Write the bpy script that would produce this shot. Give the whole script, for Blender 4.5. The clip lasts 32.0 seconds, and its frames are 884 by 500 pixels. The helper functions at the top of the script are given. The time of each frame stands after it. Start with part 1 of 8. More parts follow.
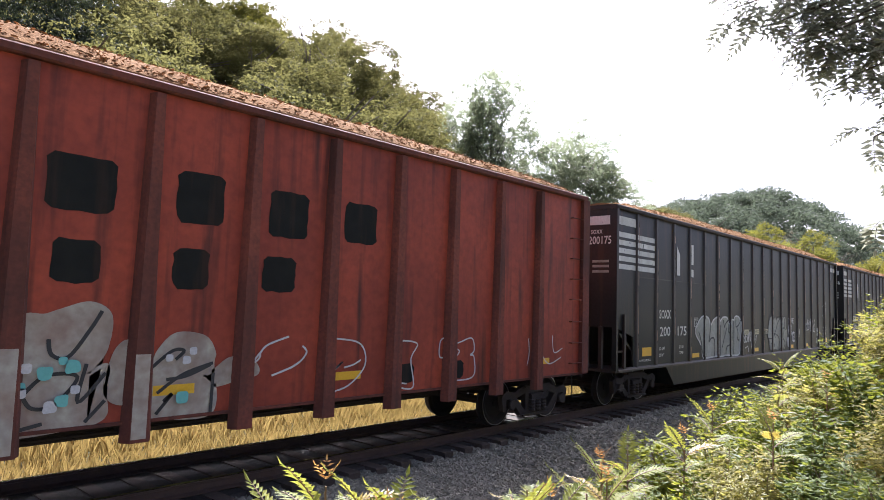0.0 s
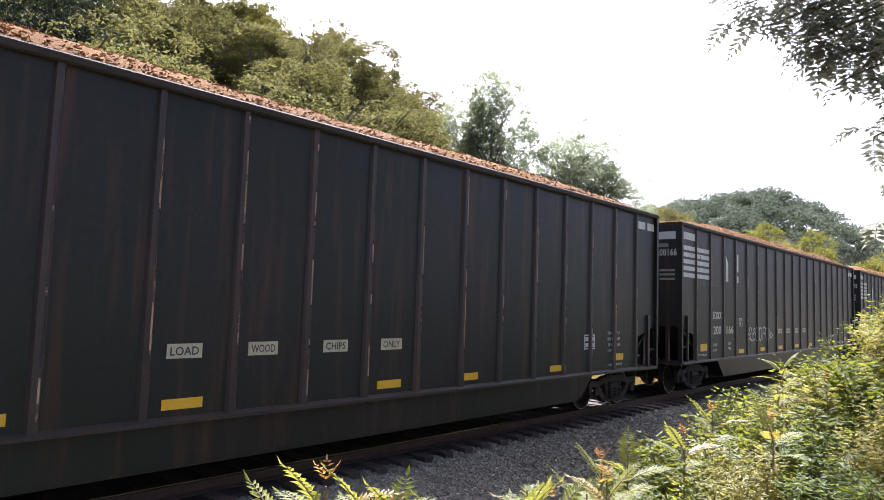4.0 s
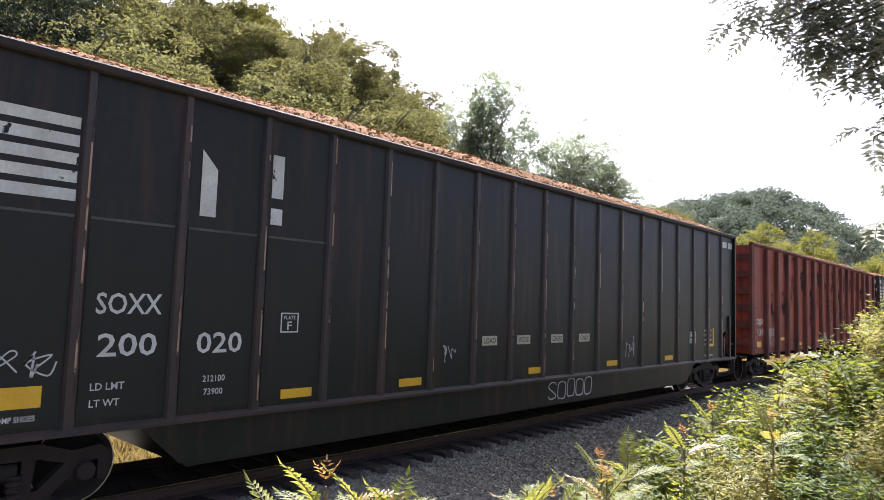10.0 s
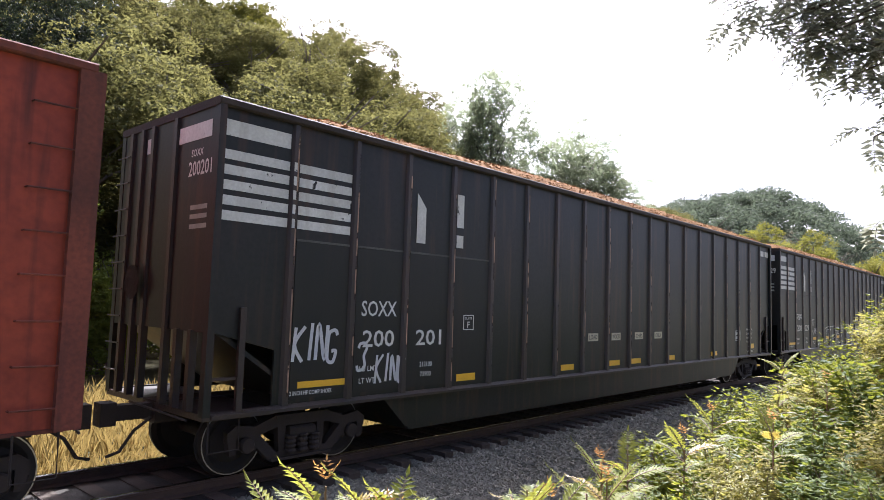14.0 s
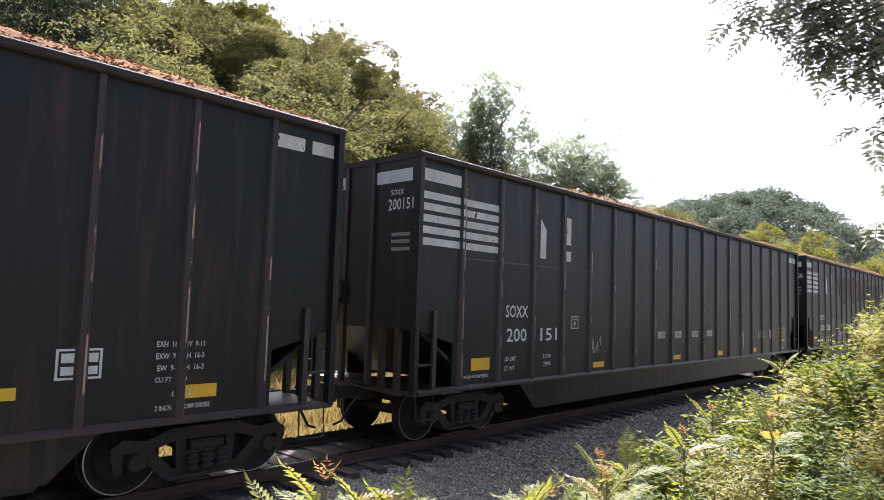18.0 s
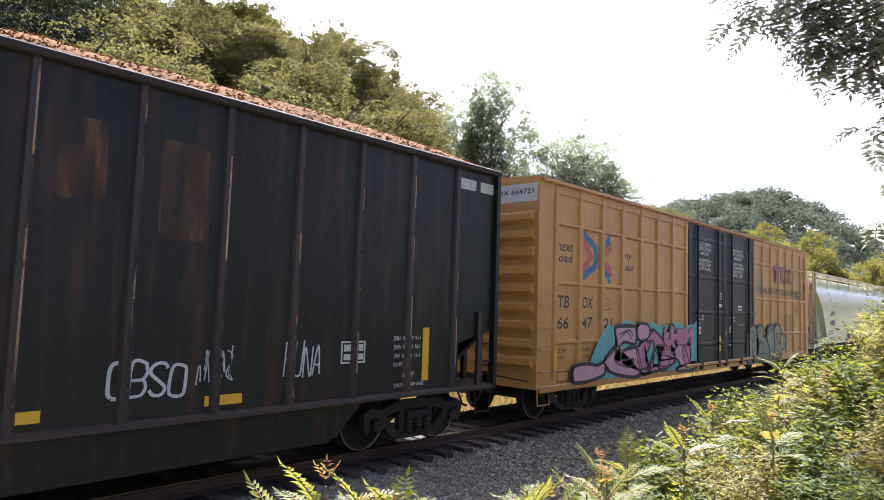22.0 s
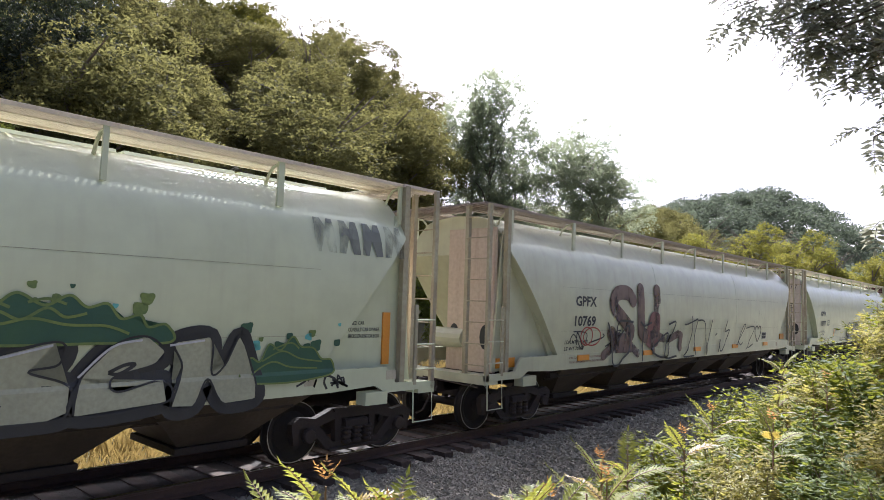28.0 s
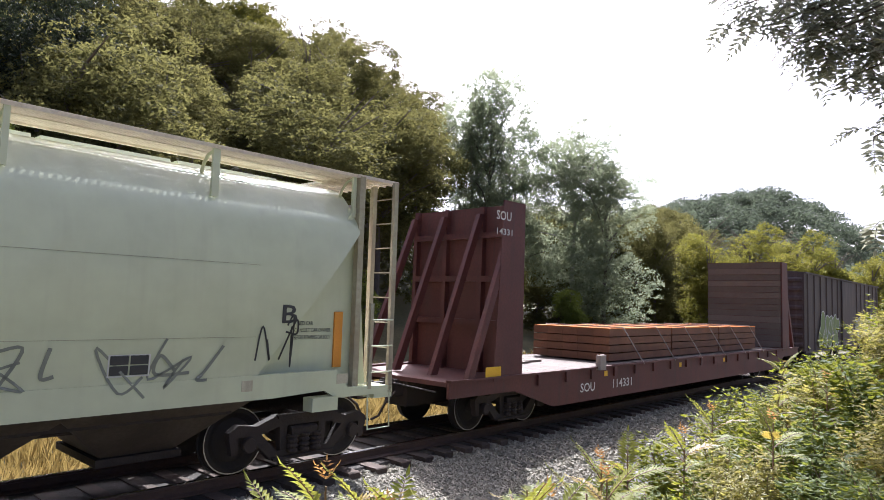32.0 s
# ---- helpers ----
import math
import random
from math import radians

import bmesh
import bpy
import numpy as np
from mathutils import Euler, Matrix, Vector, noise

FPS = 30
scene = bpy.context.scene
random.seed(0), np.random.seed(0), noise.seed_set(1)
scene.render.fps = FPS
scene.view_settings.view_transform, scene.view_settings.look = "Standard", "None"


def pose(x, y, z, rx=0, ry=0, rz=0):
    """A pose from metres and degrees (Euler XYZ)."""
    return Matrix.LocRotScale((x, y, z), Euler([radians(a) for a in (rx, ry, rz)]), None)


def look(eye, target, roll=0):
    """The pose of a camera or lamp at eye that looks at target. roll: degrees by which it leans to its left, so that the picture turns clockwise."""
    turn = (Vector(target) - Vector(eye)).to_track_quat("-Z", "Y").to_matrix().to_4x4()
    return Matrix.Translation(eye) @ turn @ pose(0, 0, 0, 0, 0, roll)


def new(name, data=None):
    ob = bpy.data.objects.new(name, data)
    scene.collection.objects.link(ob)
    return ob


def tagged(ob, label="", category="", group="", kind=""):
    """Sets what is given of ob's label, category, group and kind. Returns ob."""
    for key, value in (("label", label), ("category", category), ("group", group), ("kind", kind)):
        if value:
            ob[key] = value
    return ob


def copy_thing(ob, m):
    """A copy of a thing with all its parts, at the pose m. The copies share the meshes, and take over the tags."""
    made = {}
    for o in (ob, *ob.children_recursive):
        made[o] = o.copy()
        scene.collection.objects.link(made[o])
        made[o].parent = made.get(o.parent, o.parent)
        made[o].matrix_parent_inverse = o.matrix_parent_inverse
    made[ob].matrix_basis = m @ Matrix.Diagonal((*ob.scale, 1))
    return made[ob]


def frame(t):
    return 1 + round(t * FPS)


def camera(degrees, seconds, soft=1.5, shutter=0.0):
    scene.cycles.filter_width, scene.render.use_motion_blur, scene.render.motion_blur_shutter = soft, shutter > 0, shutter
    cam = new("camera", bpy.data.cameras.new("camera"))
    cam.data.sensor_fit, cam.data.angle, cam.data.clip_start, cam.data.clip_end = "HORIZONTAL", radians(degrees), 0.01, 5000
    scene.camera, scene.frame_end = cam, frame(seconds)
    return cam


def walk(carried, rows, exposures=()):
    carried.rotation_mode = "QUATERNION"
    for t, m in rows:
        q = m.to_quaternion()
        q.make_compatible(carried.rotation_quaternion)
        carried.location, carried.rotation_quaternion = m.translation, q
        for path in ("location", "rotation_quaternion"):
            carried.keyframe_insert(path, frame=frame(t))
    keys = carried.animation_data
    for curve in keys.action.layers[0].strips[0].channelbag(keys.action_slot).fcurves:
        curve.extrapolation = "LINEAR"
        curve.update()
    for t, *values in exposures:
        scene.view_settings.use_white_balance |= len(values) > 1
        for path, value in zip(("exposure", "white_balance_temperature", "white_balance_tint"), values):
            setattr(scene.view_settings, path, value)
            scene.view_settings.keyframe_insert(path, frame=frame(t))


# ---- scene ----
cam = camera(68, 32.0, soft=0.7, shutter=0.0)
EYE = (0.0, -9.105, 2.449)
AIM = (EYE[0] + 0.73116, EYE[1] + 0.67753, EYE[2] + 0.07968)
walk(cam, [(0.0, look(EYE, AIM, 1.85)), (32.0, look(EYE, AIM, 1.85))],
     exposures=[(0.0, 1.66, 5500, 15), (22.0, 1.66, 5500, 15), (26.0, 1.36, 5500, 15), (32.0, 1.36, 5500, 15)])

# ---- world, sun ----
SUN_EL, SUN_AZ = radians(50), radians(50)   # azimuth from +y towards +x
world = bpy.data.worlds.new("world")
scene.world = world
world.use_nodes = True
wn = world.node_tree.nodes
sky = wn.new("ShaderNodeTexSky")
sky.sky_type, sky.sun_disc = "NISHITA", False
sky.sun_elevation, sky.sun_rotation = SUN_EL, SUN_AZ
sky.dust_density, sky.air_density, sky.ozone_density = 7.0, 0.35, 0.3
wn["Background"].inputs[1].default_value = 0.14
world.node_tree.links.new(sky.outputs[0], wn["Background"].inputs[0])
sun = new("sun", bpy.data.lights.new("sun", "SUN"))
sun.data.energy, sun.data.angle, sun.data.color = 5.0, radians(0.6), (1.0, 0.94, 0.84)
sun_from = Vector((math.sin(SUN_AZ) * math.cos(SUN_EL), math.cos(SUN_AZ) * math.cos(SUN_EL), math.sin(SUN_EL)))
sun.matrix_world = look(sun_from * 100, (0, 0, 0))


# ---- materials ----
def mat(name, color, rough=0.6, metal=0.0, dark=None, scale=2.0, amount=0.5, fine=30.0, streak=0.0, streak_color=(0.12, 0.05, 0.025),
        bump=0.1, random_value=0.0, coords="Object", spec=0.5, island=False, worn=None):
    """Base colour mixed with a second one by large and fine noise, and by streaks that run down the surface."""
    m = bpy.data.materials.new(name)
    m.use_nodes = True
    n, l = m.node_tree.nodes, m.node_tree.links
    b = n["Principled BSDF"]
    b.inputs["Roughness"].default_value, b.inputs["Metallic"].default_value = rough, metal
    b.inputs["Specular IOR Level"].default_value = spec
    tc = n.new("ShaderNodeTexCoord")
    co = tc.outputs[coords]

    def noise_tex(sc, vec, detail=5.0):
        t = n.new("ShaderNodeTexNoise")
        t.inputs["Scale"].default_value, t.inputs["Detail"].default_value = sc, detail
        l.new(vec, t.inputs["Vector"])
        return t.outputs[0]

    def ramp(v, lo, hi):
        r = n.new("ShaderNodeMapRange")
        r.inputs[1].default_value, r.inputs[2].default_value = lo, hi
        l.new(v, r.inputs[0])
        return r.outputs[0]

    def mix(fac, a, c, top=1.0):
        x = n.new("ShaderNodeMix")
        x.data_type = "RGBA"
        if top != 1.0:
            k = n.new("ShaderNodeMath")
            k.operation = "MULTIPLY"
            k.inputs[1].default_value = top
            l.new(fac, k.inputs[0])
            fac = k.outputs[0]
        l.new(fac, x.inputs[0])
        for v, s in ((a, x.inputs[6]), (c, x.inputs[7])):
            if isinstance(v, tuple):
                s.default_value = (*v, 1)
            else:
                l.new(v, s)
        return x.outputs[2]

    second = dark if dark else tuple(c * 0.55 for c in color)
    col = mix(ramp(noise_tex(scale, co), 0.35, 0.7), color, second, amount)
    col = mix(ramp(noise_tex(fine, co, 3.0), 0.3, 0.75), col, tuple(c * 0.7 for c in second), amount * 0.6)
    if streak:
        mp = n.new("ShaderNodeMapping")
        mp.inputs["Scale"].default_value = (6.0, 6.0, 0.45)
        l.new(co, mp.inputs["Vector"])
        col = mix(ramp(noise_tex(1.0, mp.outputs[0]), 0.52, 0.75), col, streak_color, streak)
    if random_value:
        if island:
            src = n.new("ShaderNodeNewGeometry").outputs["Random Per Island"]
        else:
            src = n.new("ShaderNodeObjectInfo").outputs["Random"]
        h = n.new("ShaderNodeHueSaturation")
        l.new(ramp(src, 0.0, 1.0), h.inputs["Value"])
        rr = h.inputs["Value"].links[0].from_node
        rr.inputs[3].default_value, rr.inputs[4].default_value = 1 - random_value, 1 + random_value
        l.new(col, h.inputs["Color"])
        col = h.outputs[0]
    l.new(col, b.inputs["Base Color"])
    if worn:
        # paint flaked off where a noise, stretched along z, runs low
        mp = n.new("ShaderNodeMapping")
        mp.inputs["Scale"].default_value = (worn[0], worn[0], worn[1])
        l.new(co, mp.inputs["Vector"])
        l.new(ramp(noise_tex(1.0, mp.outputs[0], 6.0), worn[2], worn[3]), b.inputs["Alpha"])
    if bump:
        bp = n.new("ShaderNodeBump")
        bp.inputs["Strength"].default_value, bp.inputs["Distance"].default_value = bump, 0.02
        l.new(noise_tex(fine, co, 4.0), bp.inputs["Height"])
        l.new(bp.outputs[0], b.inputs["Normal"])
    return m


def leaf_mat(name, color, second, through_color, amount=0.5, rough=0.5, gloss=0.15):
    """A leaf: two greens by island, part of the light passes through."""
    m = bpy.data.materials.new(name)
    m.use_nodes = True
    n, l = m.node_tree.nodes, m.node_tree.links
    b, out = n["Principled BSDF"], n["Material Output"]
    b.inputs["Roughness"].default_value, b.inputs["Specular IOR Level"].default_value = rough + 0.15, gloss
    geo = n.new("ShaderNodeNewGeometry")
    inf = n.new("ShaderNodeObjectInfo")
    add = n.new("ShaderNodeMath")
    add.operation = "ADD"
    l.new(geo.outputs["Random Per Island"], add.inputs[0])
    l.new(inf.outputs["Random"], add.inputs[1])
    half = n.new("ShaderNodeMath")
    half.operation = "MULTIPLY"
    half.inputs[1].default_value = 0.5
    l.new(add.outputs[0], half.inputs[0])
    x = n.new("ShaderNodeMix")
    x.data_type = "RGBA"
    l.new(half.outputs[0], x.inputs[0])
    x.inputs[6].default_value, x.inputs[7].default_value = (*color, 1), (*second, 1)
    l.new(x.outputs[2], b.inputs["Base Color"])
    tr = n.new("ShaderNodeBsdfTranslucent")
    y = n.new("ShaderNodeMix")
    y.data_type = "RGBA"
    y.inputs[0].default_value = 0.5
    l.new(x.outputs[2], y.inputs[6])
    y.inputs[7].default_value = (*through_color, 1)
    l.new(y.outputs[2], tr.inputs["Color"])
    ms = n.new("ShaderNodeMixShader")
    ms.inputs[0].default_value = amount
    l.new(b.outputs[0], ms.inputs[1])
    l.new(tr.outputs[0], ms.inputs[2])
    l.new(ms.outputs[0], out.inputs["Surface"])
    return m


M = {}
M["black"] = mat("black_car_paint", (0.022, 0.020, 0.020), 0.42, 0, (0.010, 0.014, 0.011), 0.38, 0.9, 14, 0.75, (0.062, 0.032, 0.020), 0.06, 0.12, spec=0.3)
M["black_rib"] = mat("grimy_black_rib", (0.024, 0.021, 0.021), 0.45, 0, (0.05, 0.026, 0.018), 1.8, 0.7, 25, 0.3, (0.07, 0.035, 0.02), 0.2, 0.25)
M["dust"] = mat("dusty_paint_edge", (0.10, 0.10, 0.09), 0.8, 0, (0.05, 0.045, 0.04), 3, 0.7, 30)
M["ghost"] = mat("rust_brown_ghost_patch", (0.19, 0.10, 0.055), 0.65, 0, (0.03, 0.018, 0.013), 1.0, 0.8, 16, 0.5, (0.025, 0.015, 0.01), worn=(3.5, 0.8, 0.36, 0.62))
M["worn"] = mat("worn_rusty_edge", (0.22, 0.13, 0.09), 0.7, 0, (0.46, 0.30, 0.20), 1.3, 1.0, 12, 0.0, bump=0.2, random_value=0.4, worn=(0.8, 1.7, 0.47, 0.56))
M["patch"] = mat("repainted_black", (0.013, 0.015, 0.013), 0.45, 0, (0.022, 0.02, 0.017), 0.9, 0.7, 22, 0.3, (0.04, 0.026, 0.018), 0.08, spec=0.3)
M["red"] = mat("oxide_red_paint", (0.36, 0.064, 0.030), 0.55, 0, (0.19, 0.034, 0.02), 0.6, 0.9, 9, 0.9, (0.05, 0.018, 0.013), 0.12, 0.06, spec=0.3)
M["red_rib"] = mat("oxide_red_rib", (0.20, 0.050, 0.028), 0.85, 0, (0.06, 0.022, 0.015), 0.8, 0.85, 20, 0.7, (0.03, 0.016, 0.012), 0.15, 0.15)
M["tar"] = mat("black_square_paint", (0.011, 0.012, 0.011), 0.75, 0, (0.02, 0.02, 0.017), 4, 0.5, 30, 0.2, spec=0.15)
M["rust_patch"] = mat("rust_brown_patch", (0.37, 0.098, 0.052), 0.7, 0, (0.20, 0.045, 0.026), 1.2, 0.8, 20, 0.5, (0.08, 0.028, 0.018), worn=(2.6, 1.6, 0.36, 0.62))
M["yellow_car"] = mat("yellow_boxcar_paint", (0.58, 0.30, 0.075), 0.45, 0, (0.46, 0.22, 0.06), 0.8, 0.6, 16, 0.3, (0.26, 0.12, 0.045), 0.08, 0.05)
M["door"] = mat("boxcar_door_black", (0.009, 0.011, 0.012), 0.45, 0, (0.015, 0.017, 0.018), 1.0, 0.6, 20, 0.25, (0.03, 0.03, 0.03), 0.08, spec=0.25)
M["hopper"] = mat("pale_grey_hopper_paint", (0.575, 0.61, 0.42), 0.26, 0, (0.52, 0.535, 0.36), 0.4, 0.5, 3, 0.16, (0.36, 0.33, 0.25), 0.0, 0.03)
M["hopper_dirty"] = mat("rust_stained_hopper_paint", (0.555, 0.57, 0.395), 0.28, 0, (0.49, 0.47, 0.32), 0.35, 0.6, 3, 0.22, (0.32, 0.23, 0.16), 0.0, 0.03)
M["grate_pale"] = mat("pale_painted_grating", (0.74, 0.67, 0.56), 0.55, 0.0, (0.60, 0.51, 0.41), 2, 0.6, 30, 0.2)
M["end_frame"] = mat("grimy_end_frame_paint", (0.42, 0.40, 0.27), 0.6, 0, (0.28, 0.22, 0.14), 1.6, 0.7, 16, 0.5, (0.13, 0.08, 0.055))
M["pocket"] = mat("dark_tan_outlet", (0.10, 0.078, 0.056), 0.7, 0, (0.05, 0.038, 0.028), 1.5, 0.8, 20, 0.5, (0.05, 0.035, 0.03), 0.15)
M["seam"] = mat("dark_weld_line", (0.38, 0.38, 0.27), 0.7, 0, (0.16, 0.14, 0.11), 2, 0.6, 20)
M["spray_purple"] = mat("grey_purple_roller_paint", (0.16, 0.10, 0.075), 0.65, 0, (0.24, 0.17, 0.13), 2.2, 0.8, 18, worn=(3.0, 1.2, 0.34, 0.56))
M["spray_red"] = mat("red_spray_paint", (0.42, 0.07, 0.05), 0.6, 0, (0.3, 0.06, 0.05), 3, 0.5, 30)
M["pale_end"] = mat("pale_end_paint", (0.60, 0.55, 0.49), 0.55, 0, (0.50, 0.43, 0.36), 0.8, 0.6, 12, 0.3, (0.4, 0.3, 0.24))
M["spray_fade"] = mat("faded_dark_spray", (0.14, 0.15, 0.13), 0.65, 0, (0.22, 0.23, 0.19), 2.2, 0.8, 18, worn=(3.0, 1.2, 0.34, 0.58))
M["spray_dark_green"] = mat("dark_green_spray_paint", (0.03, 0.085, 0.06), 0.6, 0, (0.05, 0.12, 0.05), 2, 0.6, 30)
M["spray_stone"] = mat("stone_grey_spray_paint", (0.42, 0.42, 0.29), 0.6, 0, (0.28, 0.28, 0.19), 1.2, 0.7, 20, 0.3, (0.2, 0.21, 0.17))
M["soot"] = mat("black_soot_film", (0.03, 0.022, 0.02), 0.8, 0, (0.07, 0.035, 0.028), 3, 0.6, 20, worn=(4.5, 1.8, 0.46, 0.72))
M["rust_stain"] = mat("orange_rust_stain", (0.46, 0.30, 0.16), 0.7, 0, (0.38, 0.21, 0.10), 3, 0.7, 20, worn=(2.4, 1.8, 0.46, 0.85))
M["spray_olive"] = mat("grey_green_spray_paint", (0.26, 0.29, 0.20), 0.6, 0, (0.19, 0.21, 0.15), 1.2, 0.7, 20, 0.3, (0.16, 0.17, 0.13))
M["spray_mottle"] = mat("mottled_pale_spray", (0.44, 0.42, 0.35), 0.6, 0, (0.26, 0.17, 0.13), 2.6, 0.9, 10, 0.3, (0.3, 0.28, 0.24))
M["grate"] = mat("galvanised_grating", (0.34, 0.29, 0.25), 0.6, 0.1, (0.25, 0.19, 0.16), 2, 0.6, 30, 0.2)
M["brown"] = mat("brown_flatcar_paint", (0.125, 0.036, 0.027), 0.65, 0, (0.07, 0.024, 0.019), 1.0, 0.7, 20, 0.5, (0.05, 0.03, 0.025), 0.15)
M["dark_box"] = mat("faded_dark_boxcar", (0.085, 0.058, 0.052), 0.7, 0, (0.05, 0.036, 0.034), 0.8, 0.7, 18, 0.5, (0.15, 0.12, 0.10), 0.15)
M["truck"] = mat("grimy_cast_steel", (0.024, 0.017, 0.013), 0.8, 0.0, (0.038, 0.024, 0.017), 3, 0.7, 35, 0.0, bump=0.4)
M["wheel"] = mat("worn_wheel_steel", (0.022, 0.016, 0.013), 0.75, 0.0, (0.014, 0.011, 0.009), 5, 0.6, 40)
M["tread"] = mat("polished_tread", (0.42, 0.40, 0.38), 0.28, 0.9, (0.3, 0.28, 0.26), 5, 0.4, 40)
M["white"] = mat("white_lettering", (0.66, 0.66, 0.62), 0.55, 0, (0.50, 0.49, 0.45), 2.5, 0.6, 25, 0.25, (0.32, 0.28, 0.23), 0.03)
M["white_worn"] = mat("peeling_white_paint", (0.64, 0.64, 0.60), 0.55, 0, (0.46, 0.45, 0.41), 2.5, 0.7, 25, 0.35, (0.28, 0.24, 0.2), 0.03, 0.08, worn=(7.0, 5.0, 0.30, 0.34))
M["blackletter"] = mat("black_lettering", (0.025, 0.025, 0.026), 0.55, 0, (0.05, 0.05, 0.05), 3, 0.5, 25)
M["yellow"] = mat("yellow_reflector_tape", (0.78, 0.46, 0.02), 0.38, 0, (0.66, 0.36, 0.02), 4, 0.5, 40)
M["sign"] = mat("pale_sign_plate", (0.52, 0.48, 0.33), 0.6, 0, (0.36, 0.33, 0.24), 4, 0.6, 40, 0.3)
M["silver"] = mat("silver_spray_paint", (0.36, 0.37, 0.33), 0.5, 0.15, (0.20, 0.21, 0.18), 1.6, 0.8, 12, 0.4, (0.16, 0.15, 0.13))
M["spray_white"] = mat("white_spray_paint", (0.60, 0.60, 0.60), 0.6, 0, (0.42, 0.42, 0.42), 5, 0.6, 40)
M["spray_teal"] = mat("teal_spray_paint", (0.16, 0.46, 0.42), 0.6, 0, (0.12, 0.36, 0.34), 3, 0.5, 30)
M["spray_pink"] = mat("pink_spray_paint", (0.56, 0.24, 0.31), 0.6, 0, (0.46, 0.15, 0.24), 1.6, 0.7, 30)
M["spray_pale"] = mat("pale_pink_spray_paint", (0.62, 0.40, 0.43), 0.6, 0, (0.52, 0.24, 0.31), 2, 0.6, 30)
M["spray_black"] = mat("black_spray_paint", (0.022, 0.022, 0.024), 0.55, 0, (0.04, 0.04, 0.04), 3, 0.5, 30)
M["spray_grey"] = mat("grey_spray_paint", (0.22, 0.23, 0.18), 0.6, 0, (0.15, 0.16, 0.13), 2, 0.6, 30)
M["spray_green"] = mat("green_spray_paint", (0.20, 0.25, 0.06), 0.6, 0, (0.07, 0.13, 0.05), 2, 0.6, 30)
M["spray_rust"] = mat("rust_red_stencil", (0.24, 0.10, 0.08), 0.6, 0, (0.16, 0.07, 0.06), 2, 0.6, 30)
M["orange"] = mat("orange_reflector_tape", (0.74, 0.30, 0.03), 0.4, 0, (0.6, 0.24, 0.03), 4, 0.5, 40)
M["placard_red"] = mat("red_placard", (0.62, 0.11, 0.06), 0.5, 0, (0.5, 0.1, 0.06), 4, 0.4, 40)
M["logo_red"] = mat("faded_red_emblem", (0.50, 0.09, 0.07), 0.5, 0, (0.44, 0.12, 0.09), 3, 0.5, 30)
M["logo_blue"] = mat("faded_blue_emblem", (0.025, 0.13, 0.30), 0.5, 0, (0.04, 0.15, 0.28), 3, 0.5, 30)
M["logo_maroon"] = mat("maroon_emblem", (0.24, 0.05, 0.05), 0.5, 0, (0.2, 0.06, 0.05), 3, 0.5, 30)
M["chips"] = mat("wood_chips", (0.255, 0.145, 0.07), 1.0, 0, (0.14, 0.073, 0.037), 0.8, 0.8, 28, bump=0.9, spec=0.03)
M["chip"] = mat("single_wood_chips", (0.40, 0.24, 0.125), 1.0, 0, (0.22, 0.118, 0.06), 2.0, 0.8, 20, random_value=0.5, island=True, bump=0.0, spec=0.03)
# top of the lumber: sunlight is put into this brighter orange
M["lumber"] = mat("sunlit_top_lumber", (0.36, 0.125, 0.026), 0.75, 0, (0.26, 0.085, 0.018), 2.0, 0.6, 25, bump=0.2, random_value=0.15, spec=0.05)
# same wood with the shade of the stack's sides put into the colour
M["lumber_shaded"] = mat("shaded_side_lumber", (0.20, 0.085, 0.04), 0.8, 0, (0.11, 0.048, 0.025), 2.0, 0.7, 25, bump=0.2, random_value=0.2)
M["deck"] = mat("weathered_deck_boards", (0.137, 0.108, 0.086), 0.85, 0, (0.12, 0.09, 0.072), 2.5, 0.7, 20, bump=0.3, random_value=0.2)
M["rail"] = mat("rusty_rail", (0.085, 0.048, 0.034), 0.75, 0.1, (0.05, 0.032, 0.026), 6, 0.6, 40, bump=0.2)
M["railhead"] = mat("polished_rail_head", (0.62, 0.60, 0.57), 0.22, 1.0, (0.5, 0.48, 0.45), 5, 0.4, 30, bump=0.02)
M["tie"] = mat("creosoted_tie", (0.085, 0.058, 0.042), 0.9, 0, (0.045, 0.032, 0.024), 4, 0.7, 30, bump=0.5, random_value=0.3)
M["ballast"] = mat("grey_ballast", (0.15, 0.14, 0.105), 0.9, 0, (0.10, 0.09, 0.076), 1.2, 0.6, 28, bump=0.8)
M["dark_gravel"] = mat("blackish_ballast", (0.045, 0.036, 0.028), 0.9, 0, (0.025, 0.02, 0.016), 1.4, 0.6, 28, bump=0.8)
M["dark_stone"] = mat("blackish_stone", (0.075, 0.06, 0.047), 0.85, 0, (0.04, 0.032, 0.026), 8, 0.6, 60, bump=0.2, random_value=0.4, island=True)
M["stone"] = mat("crushed_stone", (0.265, 0.242, 0.185), 0.85, 0, (0.15, 0.135, 0.10), 8, 0.6, 60, bump=0.2, random_value=0.4, island=True)
M["soil"] = mat("grassy_soil", (0.13, 0.105, 0.045), 0.95, 0, (0.055, 0.06, 0.022), 0.35, 0.8, 6, bump=0.5)
M["bark"] = mat("grey_brown_bark", (0.13, 0.105, 0.085), 0.9, 0, (0.075, 0.06, 0.05), 3, 0.7, 18, bump=0.7)
M["pale_bark"] = mat("pale_bark", (0.36, 0.33, 0.28), 0.85, 0, (0.2, 0.18, 0.15), 3, 0.7, 18, bump=0.5)
M["stem"] = mat("green_stem", (0.16, 0.12, 0.05), 0.6, 0, (0.22, 0.08, 0.05), 4, 0.6, 30)
M["leaf_far"] = leaf_mat("woodland_leaf", (0.042, 0.049, 0.020), (0.128, 0.118, 0.040), (0.27, 0.245, 0.075), 0.46, 0.6, 0.06)
